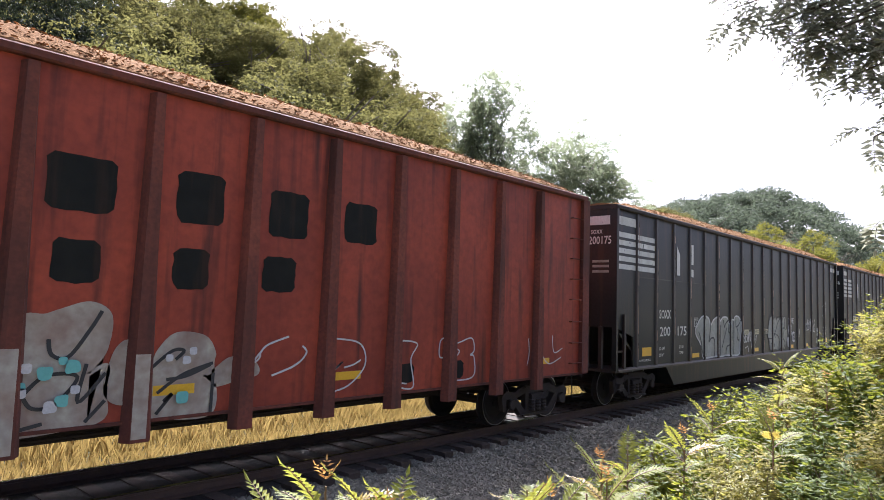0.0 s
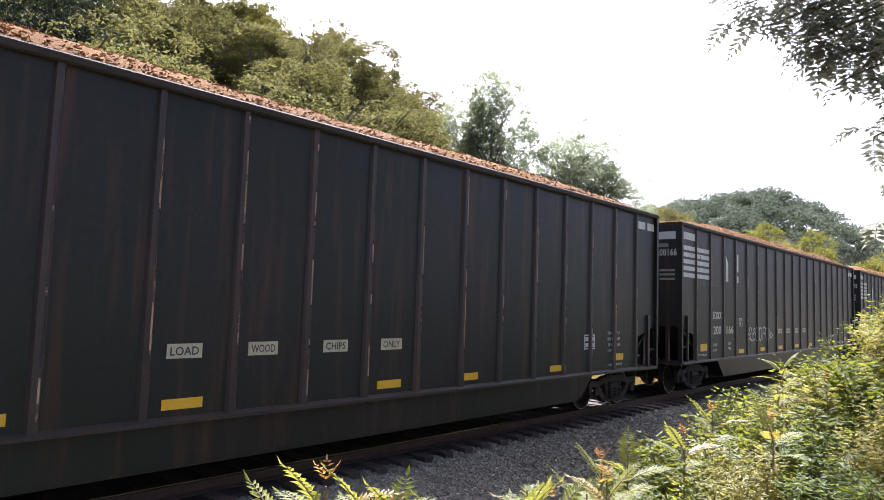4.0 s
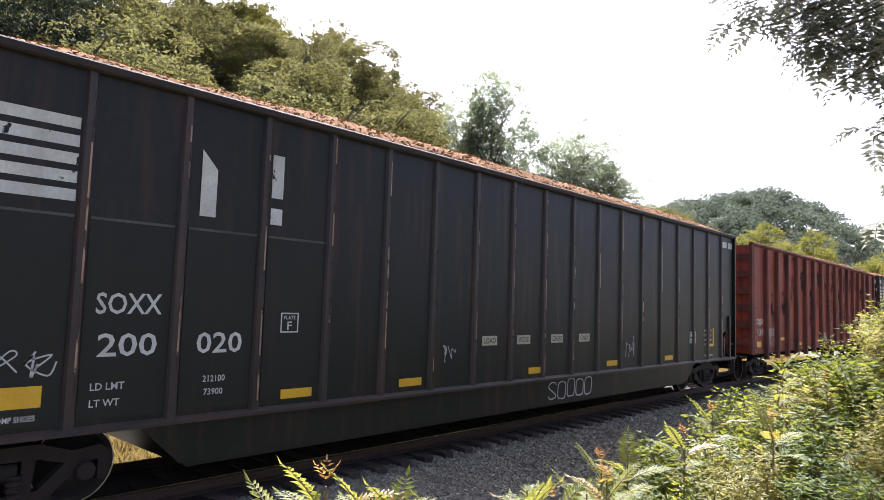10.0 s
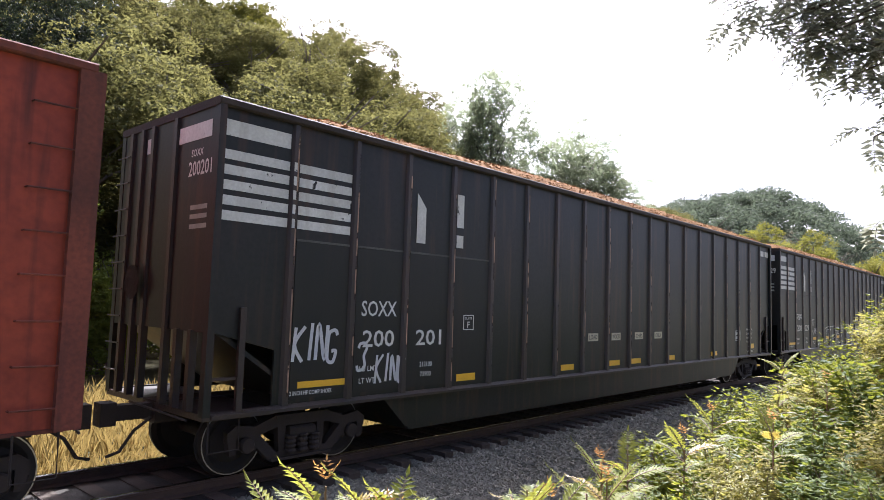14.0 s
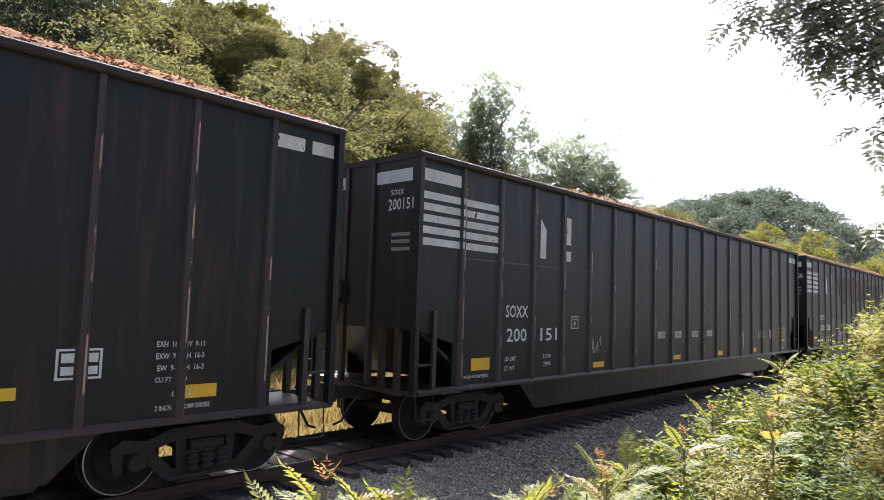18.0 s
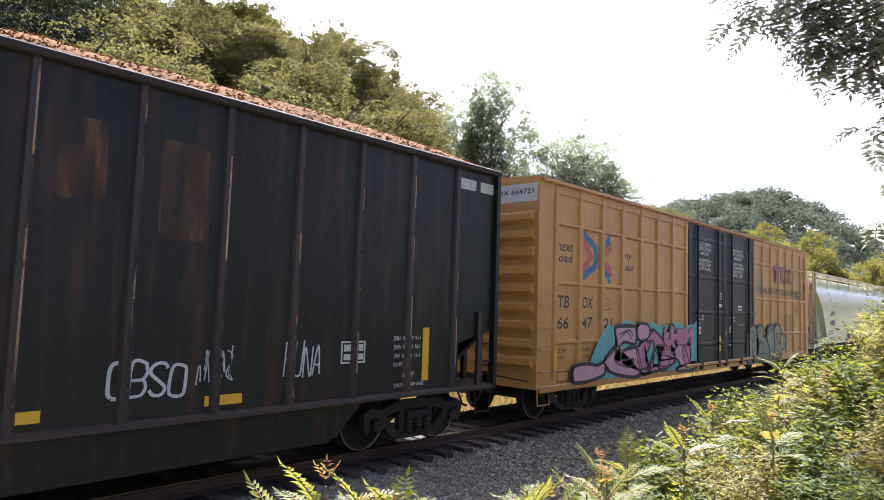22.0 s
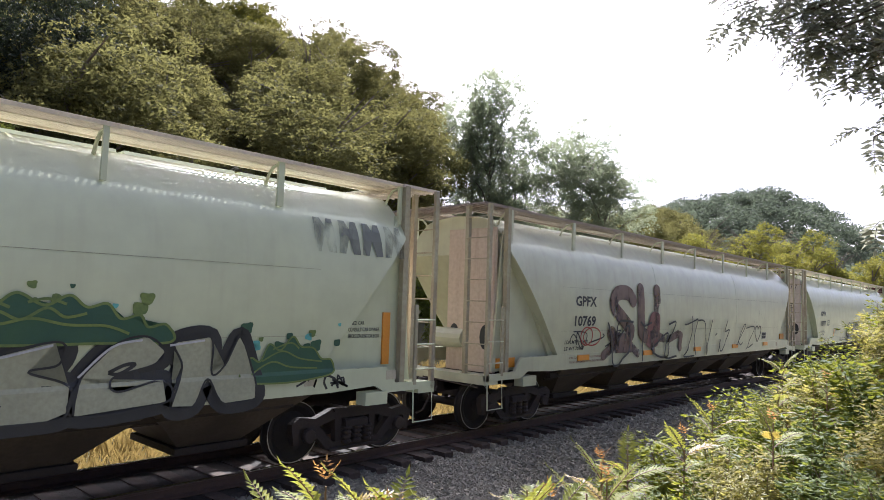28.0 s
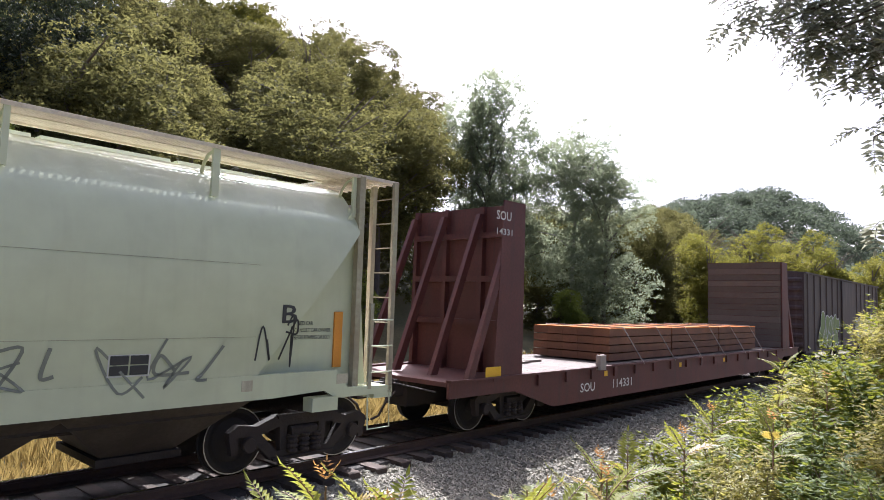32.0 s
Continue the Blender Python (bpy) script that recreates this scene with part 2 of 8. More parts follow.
M["leaf_gold"] = leaf_mat("yellowing_leaf", (0.078, 0.082, 0.020), (0.135, 0.122, 0.026), (0.26, 0.235, 0.035), 0.42)
M["leaf_yellow"] = leaf_mat("yellow_autumn_leaf", (0.085, 0.095, 0.02), (0.17, 0.155, 0.03), (0.38, 0.35, 0.05), 0.46)
M["leaf_dark"] = leaf_mat("dark_tree_leaf", (0.020, 0.028, 0.018), (0.036, 0.044, 0.026), (0.06, 0.07, 0.03), 0.25)
M["leaf_tall"] = leaf_mat("thin_crown_leaf", (0.10, 0.12, 0.075), (0.14, 0.155, 0.10), (0.48, 0.52, 0.32), 0.66)
M["leaf_mid"] = leaf_mat("sunny_bush_leaf", (0.085, 0.12, 0.028), (0.14, 0.16, 0.034), (0.34, 0.38, 0.05), 0.5)
M["leaf_near"] = leaf_mat("shrub_leaf", (0.030, 0.060, 0.010), (0.165, 0.172, 0.022), (0.44, 0.44, 0.04), 0.40, 0.35, 0.08)
M["leaf_near_dark"] = leaf_mat("dark_shrub_leaf", (0.030, 0.058, 0.012), (0.12, 0.14, 0.03), (0.36, 0.38, 0.05), 0.38, 0.35, 0.12)
M["leaf_near_pale"] = leaf_mat("pale_shrub_leaf", (0.09, 0.10, 0.03), (0.34, 0.29, 0.09), (0.56, 0.50, 0.10), 0.4, 0.35, 0.15)
M["end_wall"] = mat("rust_pink_end_wall", (0.62, 0.52, 0.40), 0.6, 0, (0.50, 0.38, 0.27), 0.7, 0.7, 14, 0.4, (0.2, 0.1, 0.07))
M["leaf_sumac"] = leaf_mat("sumac_leaflet", (0.075, 0.11, 0.018), (0.24, 0.235, 0.05), (0.46, 0.43, 0.06), 0.40, 0.35, 0.14)
M["leaf_red"] = leaf_mat("reddening_leaflet", (0.34, 0.15, 0.06), (0.34, 0.22, 0.08), (0.5, 0.24, 0.06), 0.42, 0.3, 0.3)
M["leaf_turning"] = leaf_mat("turning_leaflet", (0.19, 0.16, 0.035), (0.36, 0.24, 0.05), (0.5, 0.38, 0.06), 0.42, 0.25, 0.4)
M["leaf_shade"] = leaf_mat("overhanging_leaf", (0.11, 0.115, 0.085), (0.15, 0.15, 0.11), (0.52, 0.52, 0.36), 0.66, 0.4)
M["grass"] = leaf_mat("dry_tall_grass", (0.17, 0.125, 0.045), (0.26, 0.19, 0.07), (0.38, 0.27, 0.08), 0.42)
M["forest"] = leaf_mat("distant_woods", (0.058, 0.072, 0.050), (0.082, 0.096, 0.060), (0.16, 0.19, 0.12), 0.44)


# ---- mesh helpers ----
class Mesh:
    """Collects vertices and faces for one part."""

    def __init__(self):
        self.v, self.f = [], []

    def poly(self, pts):
        k = len(self.v)
        self.v += [tuple(p) for p in pts]
        self.f.append(tuple(range(k, k + len(pts))))
        return self

    def box(self, x0, x1, y0, y1, z0, z1):
        k = len(self.v)
        self.v += [(x, y, z) for x in (x0, x1) for y in (y0, y1) for z in (z0, z1)]
        self.f += [tuple(k + i for i in q) for q in ((0, 1, 3, 2), (4, 6, 7, 5), (0, 4, 5, 1), (2, 3, 7, 6), (0, 2, 6, 4), (1, 5, 7, 3))]
        return self

    def bevel_box(self, x0, x1, y0, y1, z0, z1, b=0.01):
        """A box whose edges along x are chamfered."""
        return self.loft([[(x, y, z) for y, z in ((y0 + b, z0), (y1 - b, z0), (y1, z0 + b), (y1, z1 - b), (y1 - b, z1), (y0 + b, z1), (y0, z1 - b), (y0, z0 + b))]
                          for x in (x0, x1)])

    def loft(self, rings, caps=True):
        k, n = len(self.v), len(rings[0])
        for r in rings:
            self.v += [tuple(p) for p in r]
        for j in range(len(rings) - 1):
            for i in range(n):
                a, b = k + j * n + i, k + j * n + (i + 1) % n
                self.f.append((a, b, b + n, a + n))
        if caps:
            self.f.append(tuple(k + i for i in range(n - 1, -1, -1)))
            self.f.append(tuple(k + (len(rings) - 1) * n + i for i in range(n)))
        return self

    def prism(self, pts, y0, y1):
        """A polygon of (x, z) drawn out from y0 to y1."""
        return self.loft([[(x, y0, z) for x, z in pts], [(x, y1, z) for x, z in pts]])

    def prism_x(self, pts, x0, x1):
        """A polygon of (y, z) drawn out from x0 to x1."""
        return self.loft([[(x0, y, z) for y, z in pts], [(x1, y, z) for y, z in pts]])

    def tube(self, pts, r, n=6, r1=None):
        rings, pts = [], [Vector(p) for p in pts]
        for i, p in enumerate(pts):
            d = (pts[min(i + 1, len(pts) - 1)] - pts[max(i - 1, 0)]).normalized()
            a = d.cross(Vector((0.31, 0.17, 0.93)) if abs(d.z) < 0.9 else Vector((1, 0.1, 0))).normalized()
            c = d.cross(a)
            rr = r if r1 is None else r + (r1 - r) * i / max(1, len(pts) - 1)
            rings.append([p + (a * math.cos(6.2832 * j / n) + c * math.sin(6.2832 * j / n)) * rr for j in range(n)])
        return self.loft(rings)

    def lathe(self, profile, n=28, cx=0.0, cz=0.0, caps=True):
        """Profile of (radius, y) turned about the y axis."""
        return self.loft([[(cx + r * math.cos(6.2832 * j / n), y, cz + r * math.sin(6.2832 * j / n)) for j in range(n)] for r, y in profile], caps)

    def mesh(self, name, sx=1.0, fix=True, smooth=False):
        me = bpy.data.meshes.new(name)
        me.from_pydata([(x * sx, y, z) for x, y, z in self.v], [], self.f)
        if fix and len(self.f) < 6000:
            bm = bmesh.new()
            bm.from_mesh(me)
            bmesh.ops.recalc_face_normals(bm, faces=bm.faces)
            bm.to_mesh(me)
            bm.free()
        if smooth:
            me.polygons.foreach_set("use_smooth", [True] * len(me.polygons))
            me.set_sharp_from_angle(angle=radians(38))
        me.update()
        return me


def part(name, mb, material, parent=None, label="", sx=1.0, kind="", smooth=False):
    """Links one mesh as a part of its thing."""
    me = mb if isinstance(mb, bpy.types.Mesh) else mb.mesh(name, sx, smooth=smooth)
    if not me.materials:
        me.materials.append(material)
    ob = new(name, me)
    ob.parent = parent
    return tagged(ob, label, kind=kind)


def thing(name, label, category, group="", kind=""):
    return tagged(new(name), label, category, group, kind)


# ---- ground ----
def smooth(a, b, v):
    t = max(0.0, min(1.0, (v - a) / (b - a)))
    return t * t * (3 - 2 * t)


def line(v, pts):
    return float(np.interp(v, [p[0] for p in pts], [p[1] for p in pts]))


# ground heights of the hillside by bearing, and of the far hill by y
HILL = ((-3, 22), (0, 24), (0.3, 23), (0.49, 22), (0.67, 20), (0.81, 15), (0.92, 10.5), (1.0, 7.5), (1.2, 3), (1.6, 1), (5, 1))
FAR_HILL = ((-400, 4), (10, 1), (40, 4), (48, 12), (54, 21), (62, 28), (77, 36), (100, 34), (121, 31), (250, 31), (500, 20))


TURN = radians(3.0)          # the valley's survey grid lies askew to the track by this much


def turned(x, y, back=False):
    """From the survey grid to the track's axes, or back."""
    c, s = math.cos(TURN), math.sin(TURN) * (-1 if back else 1)
    return x * c + (y + 9.105) * s, (y + 9.105) * c - x * s - 9.105


def terrain(x, y):
    a = abs(y)
    z = -0.40 - 0.32 * smooth(1.0, 3.2, a)
    if y < 0:
        z += 1.5 * smooth(5.2, 8.6, a)
    sx, sy = turned(x, y, True)
    if sy > 10:
        z += line(sx / (sy + 9.0), HILL) * smooth(28, 74, math.hypot(sx, sy + 9.0))
    if sx > 100:
        z += line(sy, FAR_HILL) * smooth(140, 250, sx)
    if y < -20:
        z += 6 * smooth(-20, -120, y)
    if a > 3.5:
        z += 0.10 * noise.noise((x * 0.25, y * 0.25, 0)) * smooth(3.5, 6, a)
    return z


def axis(fine_lo, fine_hi, step, far):
    mid = list(np.arange(fine_lo, fine_hi, step))
    out, d, p = [], step * 1.6, fine_hi
    while p < far:
        out.append(p)
        p += d
        d *= 1.28
    low, d, p = [], step * 1.6, fine_lo
    while p > -far:
        p -= d
        d *= 1.28
        low.append(p)
    return low[::-1] + mid + out + [far * 1.3]


gx, gy = axis(-20, 60, 1.6, 2500), axis(-10, 20, 0.4, 2500)
g = Mesh()
g.v = [(x, y, terrain(x, y)) for x in gx for y in gy]
g.f = [(i * len(gy) + j, (i + 1) * len(gy) + j, (i + 1) * len(gy) + j + 1, i * len(gy) + j + 1) for i in range(len(gx) - 1) for j in range(len(gy) - 1)]
ground = part("ground", g.mesh("ground", fix=False, smooth=True), M["soil"])
tagged(ground, "dry grassy valley ground along the railway line", "ground", kind="structure")

# ballast bed, a shallow ridge of crushed stone
bed = Mesh()
bed.prism_x([(-5.7, -0.9), (-5.45, -0.63), (-3.3, -0.66), (-1.62, -0.27), (1.62, -0.27), (3.2, -0.78)], -400, 900)
# middle strip of gravel, darker than the ballast on either side
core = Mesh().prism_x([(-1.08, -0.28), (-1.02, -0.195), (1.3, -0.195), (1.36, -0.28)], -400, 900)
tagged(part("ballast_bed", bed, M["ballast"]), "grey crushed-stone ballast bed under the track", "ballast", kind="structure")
tagged(part("track_bed", core, M["dark_gravel"]), "blackish gravel between the rails", "ballast", kind="structure")


def stones(name, count, x0, x1, y0, y1, seed, power=1.0, material="stone"):
    r = np.random.RandomState(seed)
    octa = np.array([(1, 0, 0), (-1, 0, 0), (0, 1, 0), (0, -1, 0), (0, 0, 1), (0, 0, -1), ], float)
    faces = np.array([(0, 2, 4), (2, 1, 4), (1, 3, 4), (3, 0, 4), (2, 0, 5), (1, 2, 5), (3, 1, 5), (0, 3, 5)])
    px = x0 + (x1 - x0) * r.rand(count) ** power
    py = y0 + (y1 - y0) * r.rand(count)
    off = np.abs((px + 14 + 0.265) % 0.53 - 0.265)          # distance from the nearest tie
    px = np.where((np.abs(py) < 1.42) & (off < 0.15), px + 0.265, px)
    pz = np.interp(py, [-5.7, -5.45, -3.3, -1.62, 1.62, 3.2], [-0.68, -0.63, -0.66, -0.27, -0.27, -0.78]) + 0.012
    size = r.uniform(0.022, 0.066, count)
    v = octa[None] * r.uniform(0.6, 1.25, (count, 6, 1)) * size[:, None, None]
    a, b = r.rand(count) * 6.28, r.rand(count) * 6.28
    ca, sa, cb, sb = np.cos(a)[:, None], np.sin(a)[:, None], np.cos(b)[:, None], np.sin(b)[:, None]
    x, y, z = v[..., 0], v[..., 1], v[..., 2]
    x, y = x * ca - y * sa, x * sa + y * ca
    y, z = y * cb - z * sb, y * sb + z * cb
    v = np.stack([x + px[:, None], y + py[:, None], z * 0.8 + pz[:, None]], -1).reshape(-1, 3)
    f = (faces[None] + 6 * np.arange(count)[:, None, None]).reshape(-1, 3)
    me = bpy.data.meshes.new(name)
    me.from_pydata(v.tolist(), [], f.tolist())
    ob = part(name, me, M[material])
    return tagged(ob, "loose grey crushed stones of the ballast shoulder" if material == "stone" else "blackish stones between the rails", "ballast", kind="stuff")


stones("ballast_stones", 52000, 2.5, 36, -5.4, -1.0, 3, 1.6)
stones("track_stones", 5000, 0, 26, -1.06, -0.8, 7, 1.4, "dark_stone")
stones("ballast_stones", 27000, 1.5, 9.5, -5.5, -1.5, 6)
stones("ballast_stones", 4000, -6, 24, 0.95, 2.6, 4)
stones("track_stones", 3000, 0, 14, -0.7, 0.9, 5, 1.0, "dark_stone")

# ---- track ----
track = thing("railway_track", "rusty steel railway track on dark wooden ties", "track", kind="structure")
for y in (-0.755, 0.755):
    prof = [(-0.076, -0.17), (0.076, -0.17), (0.076, -0.155), (0.014, -0.13), (0.012, -0.045), (0.036, -0.034), (0.036, -0.008), (-0.036, -0.008), (-0.036, -0.034), (-0.012, -0.045), (-0.014, -0.13), (-0.076, -0.155)]
    rail = part("rail", Mesh().prism_x([(y + a, b) for a, b in prof], -400, 900), M["rail"], track, "rusty steel rail")
    part("rail_head", Mesh().prism_x([(y - 0.034, -0.0075), (y + 0.034, -0.0075), (y + 0.026, 0.0), (y - 0.026, 0.0)], -400, 900), M["railhead"], rail, "polished running surface of the rail")
tie_mesh = Mesh().bevel_box(-0.11, 0.11, -1.32, 1.32, -0.35, -0.172, 0.015).mesh("tie")
plate_mesh = Mesh().box(-0.1, 0.1, -0.15, 0.15, -0.172, -0.16).mesh("tie_plate")
trng = random.Random(5)
for i in range(230):
    tie = part("tie", tie_mesh, M["tie"], track)
    tie.location = (-14 + i * 0.53 + trng.uniform(-0.03, 0.03), trng.uniform(-0.05, 0.05), trng.uniform(-0.01, 0.006))
    tie.rotation_euler = (0, 0, trng.uniform(-0.02, 0.02))


# ---- plants ----
def leaf_cloud(r, centres, radius, per, size, flat=0.5, droop=0.0, three=False):
    """Many small folded leaves round the given centres, as arrays of vertices and faces."""
    n = len(centres) * per
    c = np.repeat(np.asarray(centres, float), per, 0)
    rad = np.repeat(np.asarray(radius, float), per)
    d = r.normal(size=(n, 3))
    d /= np.linalg.norm(d, axis=1)[:, None]
    d[:, 2] = np.abs(d[:, 2]) * 0.9 - 0.25
    p = c + d * rad[:, None] * r.uniform(0.55, 1.08, n)[:, None]
    u = r.normal(size=(n, 3))
    u[:, 2] = u[:, 2] * flat - droop
    u /= np.linalg.norm(u, axis=1)[:, None]
    w = np.cross(u, d + r.normal(size=(n, 3)) * 0.7)
    w /= np.linalg.norm(w, axis=1)[:, None] + 1e-6
    s = size * r.uniform(0.6, 1.35, n)[:, None]
    nrm = np.cross(u, w)
    if three:
        v = np.stack([p - u * s + w * s * 0.5, p + u * s * 0.25 - w * s * 0.75, p + u * s], 1)
        return v.reshape(-1, 3), np.arange(n * 3).reshape(n, 3)
    v = np.stack([p - u * s, p + w * s * 0.52 + nrm * s * 0.18, p + u * s, p - w * s * 0.52 + nrm * s * 0.18], 1)
    f = np.arange(n * 4).reshape(n, 4)
    return v.reshape(-1, 3), f


def crown_mesh(name, seed, height, width, base, clumps, per, size, material, three, lobe_count=9, ragged=0.25):
    """A crown of many leaf clumps with an uneven outline."""
    r = np.random.RandomState(seed)
    cs, rs = [], []
    lobes = [(r.uniform(0, 6.28), r.uniform(0.15, 0.6), r.uniform(base + 0.1, 0.9), r.uniform(0.45, 0.8)) for _ in range(lobe_count)]
    for k in range(clumps):
        a, off, lz, lr = lobes[k % len(lobes)]
        d = r.normal(size=3)
        d /= np.linalg.norm(d)
        q = r.uniform(0.5, 1.0) ** 0.5
        x = math.cos(a) * off * width * 0.5 + d[0] * lr * width * 0.42 * q
        y = math.sin(a) * off * width * 0.5 + d[1] * lr * width * 0.42 * q
        z = height * lz + d[2] * lr * height * 0.28 * q
        z = min(max(z, height * base * 0.9), height)
        cs.append((x, y, z))
        rs.append(width * r.uniform(0.045, 0.105) * (1 + ragged * r.normal() * 0.5))
    v, f = leaf_cloud(r, cs, rs, per, size, three=three)
    me = bpy.data.meshes.new(name)
    me.from_pydata(v.tolist(), [], f.tolist())
    me.materials.append(material)
    return me


def trunk_mesh(name, seed, height, width, top, limbs, radius, material):
    r = random.Random(seed)
    mb = Mesh()
    pts = [(0, 0, -0.4)]
    for k in range(1, 7):
        pts.append((r.uniform(-0.02, 0.02) * height * k / 6, r.uniform(-0.02, 0.02) * height * k / 6, height * top * k / 6))
    mb.tube(pts, radius, 8, radius * 0.35)
    for k in range(limbs):
        a, h0 = r.uniform(0, 6.28), r.uniform(0.35, 0.95)
        s = pts[1 + int(h0 * 5)]
        e = (s[0] + math.cos(a) * width * 0.36, s[1] + math.sin(a) * width * 0.36, s[2] + height * r.uniform(0.08, 0.28))
        m = [(s[i] * 0.5 + e[i] * 0.5) + (0, 0, height * 0.03)[i] for i in range(3)]
        mb.tube([s, m, e], radius * 0.4, 5, radius * 0.1)
    me = mb.mesh(name)
    me.materials.append(material)
    return me


CROWNS = {}
for kind, spec in {
    "wood": (6, 14.0, 8.0, 0.10, 640, 62, 0.095, "leaf_far"),
    "gold": (3, 13.0, 8.0, 0.10, 640, 46, 0.12, "leaf_gold"),
    "mid": (3, 12.0, 7.4, 0.14, 760, 44, 0.085, "leaf_tall"),
    "yellow": (2, 13.0, 8.0, 0.06, 560, 44, 0.12, "leaf_yellow"),
    "dark": (2, 14.0, 8.0, 0.08, 640, 46, 0.11, "leaf_dark"),
    "low": (3, 14.0, 8.0, 0.05, 330, 30, 0.24, "leaf_far"),
    "bush": (3, 7.0, 4.6, 0.06, 520, 40, 0.075, "leaf_mid"),
}.items():
    n_var, h, w, base, clumps, per, size, m_name = spec
    CROWNS[kind] = [(h, w, crown_mesh("crown", 40 + 7 * i + len(kind), h, w, base, clumps, per, size, M[m_name], kind != "bush", 16 if kind == "mid" else 9),
                     trunk_mesh("trunk", 11 + i, h, w, 0.82, 9, h * 0.016, M["pale_bark"] if kind == "mid" and i == 0 else M["bark"])) for i in range(n_var)]


def tree(name, kind, x, y, height, label, group, rng, wide=1.0, sink=0.0):
    h, w, crown, trunk = rng.choice(CROWNS[kind])
    t = thing(name, label, "tree", group)
    s = height / h
    x, y = turned(x, y)
    t.location, t.scale, t.rotation_euler = (x, y, terrain(x, y) - sink), (s * wide, s * wide, s), (0, 0, rng.uniform(0, 6.28))
    part("trunk", trunk, M["bark"], t)
    part("crown", crown, M["leaf_far"], t)
    return t


rng = random.Random(21)
# wooded hillside beyond the field
for row, (y0, step) in enumerate(((20, 5.2), (26, 5.4), (32, 5.6), (38.5, 5.8), (45, 6.2), (52, 6.4), (59, 6.4), (66, 6.6))):
    x = -22 + (row % 2) * 2.5
    while x < 30 + row * 4.4:
        px, py = x + rng.uniform(-1.6, 1.6), y0 + rng.uniform(-1.8, 1.8)
        if 0.14 * (py + 9) - 4.5 < px < 0.92 * (py + 9):
            gold = rng.random() < 0.07 and px > 4
            tree("hillside_tree", "gold" if gold else "wood", px, py, rng.uniform(11.5, 15.5),
                 "broad yellow-green deciduous tree on a steep wooded hillside" if gold else "broad green deciduous tree on a steep wooded hillside",
                 "trees of the wooded hillside", rng, rng.uniform(0.95, 1.2), 0.3)
        x += step * rng.uniform(0.85, 1.2)
for x, y, h in ((6.6, 24.6, 15.6), (8.9, 25.2, 15.2)):
    tree("dark_tree", "dark", x, y, h, "dark blue-green tree in a fold of the hillside", "dark trees of the hillside", rng, 0.8, 0.3)
# tall thin trees against the sky
for x, y, h, wide in ((37.2, 24.3, 19.0, 0.62), (39.3, 23.3, 15.2, 0.72), (41.2, 19.2, 16.0, 0.8), (41.7, 16.8, 13.4, 0.85), (37.0, 25.8, 16.6, 0.6)):
    tree("tall_tree", "mid", x, y, h, "tall thin-crowned green tree at the field's edge", "tall trees by the field", rng, wide)
# darker woods behind them
for x, y, h in ((50.1, 34.7, 12.0), (67.6, 47.8, 14.2), (43.5, 27.6, 10.5), (51.6, 33.4, 12.4), (69.5, 46.0, 14.1), (44.8, 25.1, 10.1), (57.3, 34.3, 12.0), (66.2, 40.5, 13.9), (46.6, 23.4, 10.7), (54.2, 29.9, 11.4),
                (70.6, 40.7, 15.3), (47.8, 22.1, 9.5), (58.4, 29.7, 12.6), (70.9, 38.6, 15.5), (50.2, 22.5, 11.3), (59.5, 29.6, 13.0), (72.4, 36.9, 15.1), (60.7, 27.8, 13.0), (75.4, 36.3, 15.5), (51.7, 19.8, 11.0),
                (58.8, 24.7, 12.0), (73.3, 31.8, 14.8), (50.1, 17.2, 10.4), (64.9, 24.7, 12.0), (79.6, 32.3, 16.2), (65.9, 23.6, 12.2), (75.9, 27.7, 14.0), (62.6, 19.0, 12.0), (90, 44, 17), (104, 40, 16), (95, 34, 15), (112, 34, 15)):
    tree("valley_tree", "wood", x, y, h, "dense green deciduous tree in the valley woods", "trees of the valley woods", rng, rng.uniform(0.85, 1.05))
for k in range(34):
    x = 38 + k * 2.1
    y = 15.5 + 0.12 * (x - 38) + rng.uniform(-1.5, 1.5)
    tree("undergrowth_bush", "low", x, y + 3, rng.uniform(3.2, 5.0), "low dense green bush at the foot of the woods", "undergrowth of the valley woods", rng, 1.3, 0.3)
for x, y, h in ((54.7, 15.0, 9.6), (53.2, 14.2, 8.0), (86.1, 23.2, 14.0), (96.0, 18.9, 13.8), (92.4, 20.5, 12.4), (101.5, 17.7, 12.3), (86, 9.9, 10.2), (112, 16, 12), (120, 22, 13), (75, 24, 12), (72, 15, 9), (130, 14, 12), (100, 11, 10)):
    tree("golden_tree", "yellow", x, y, h, "sunlit yellow-green tree beside the railway line", "yellow trees by the line", rng, 0.95)
# sunny bushes beyond the field
for x, y, h in ((-3, 17, 7.5), (1.0, 16.8, 8.2), (3.2, 16.6, 9.0), (5.0, 16.3, 8.2), (6.7, 16.0, 6.2), (7.9, 15.7, 4.6), (10, 16, 5.4), (12.5, 16, 4.4), (15, 16.3, 5.0), (19, 16, 4.2), (24, 16, 4.6), (29, 15.5, 4.2), (35, 15, 4.4)):
    tree("sunny_bush_tree", "bush", x, y, h, "leafy sunlit bushy tree behind dry grass", "bushes behind the track", rng, 0.95, 0.1)

# far wooded hill
fr = np.random.RandomState(9)
fv, ff = [], []
cs, rs = [], []
for k in range(1900):
    x, y = turned(fr.uniform(145, 300), fr.uniform(18, 230))
    cs.append((x, y, terrain(x, y) + fr.uniform(4.5, 10.5)))
    rs.append(fr.uniform(3.0, 5.6))
v, f = leaf_cloud(fr, cs, rs, 190, 0.46, three=True)
fw = bpy.data.meshes.new("far_woods")
fw.from_pydata(v.tolist(), [], f.tolist())
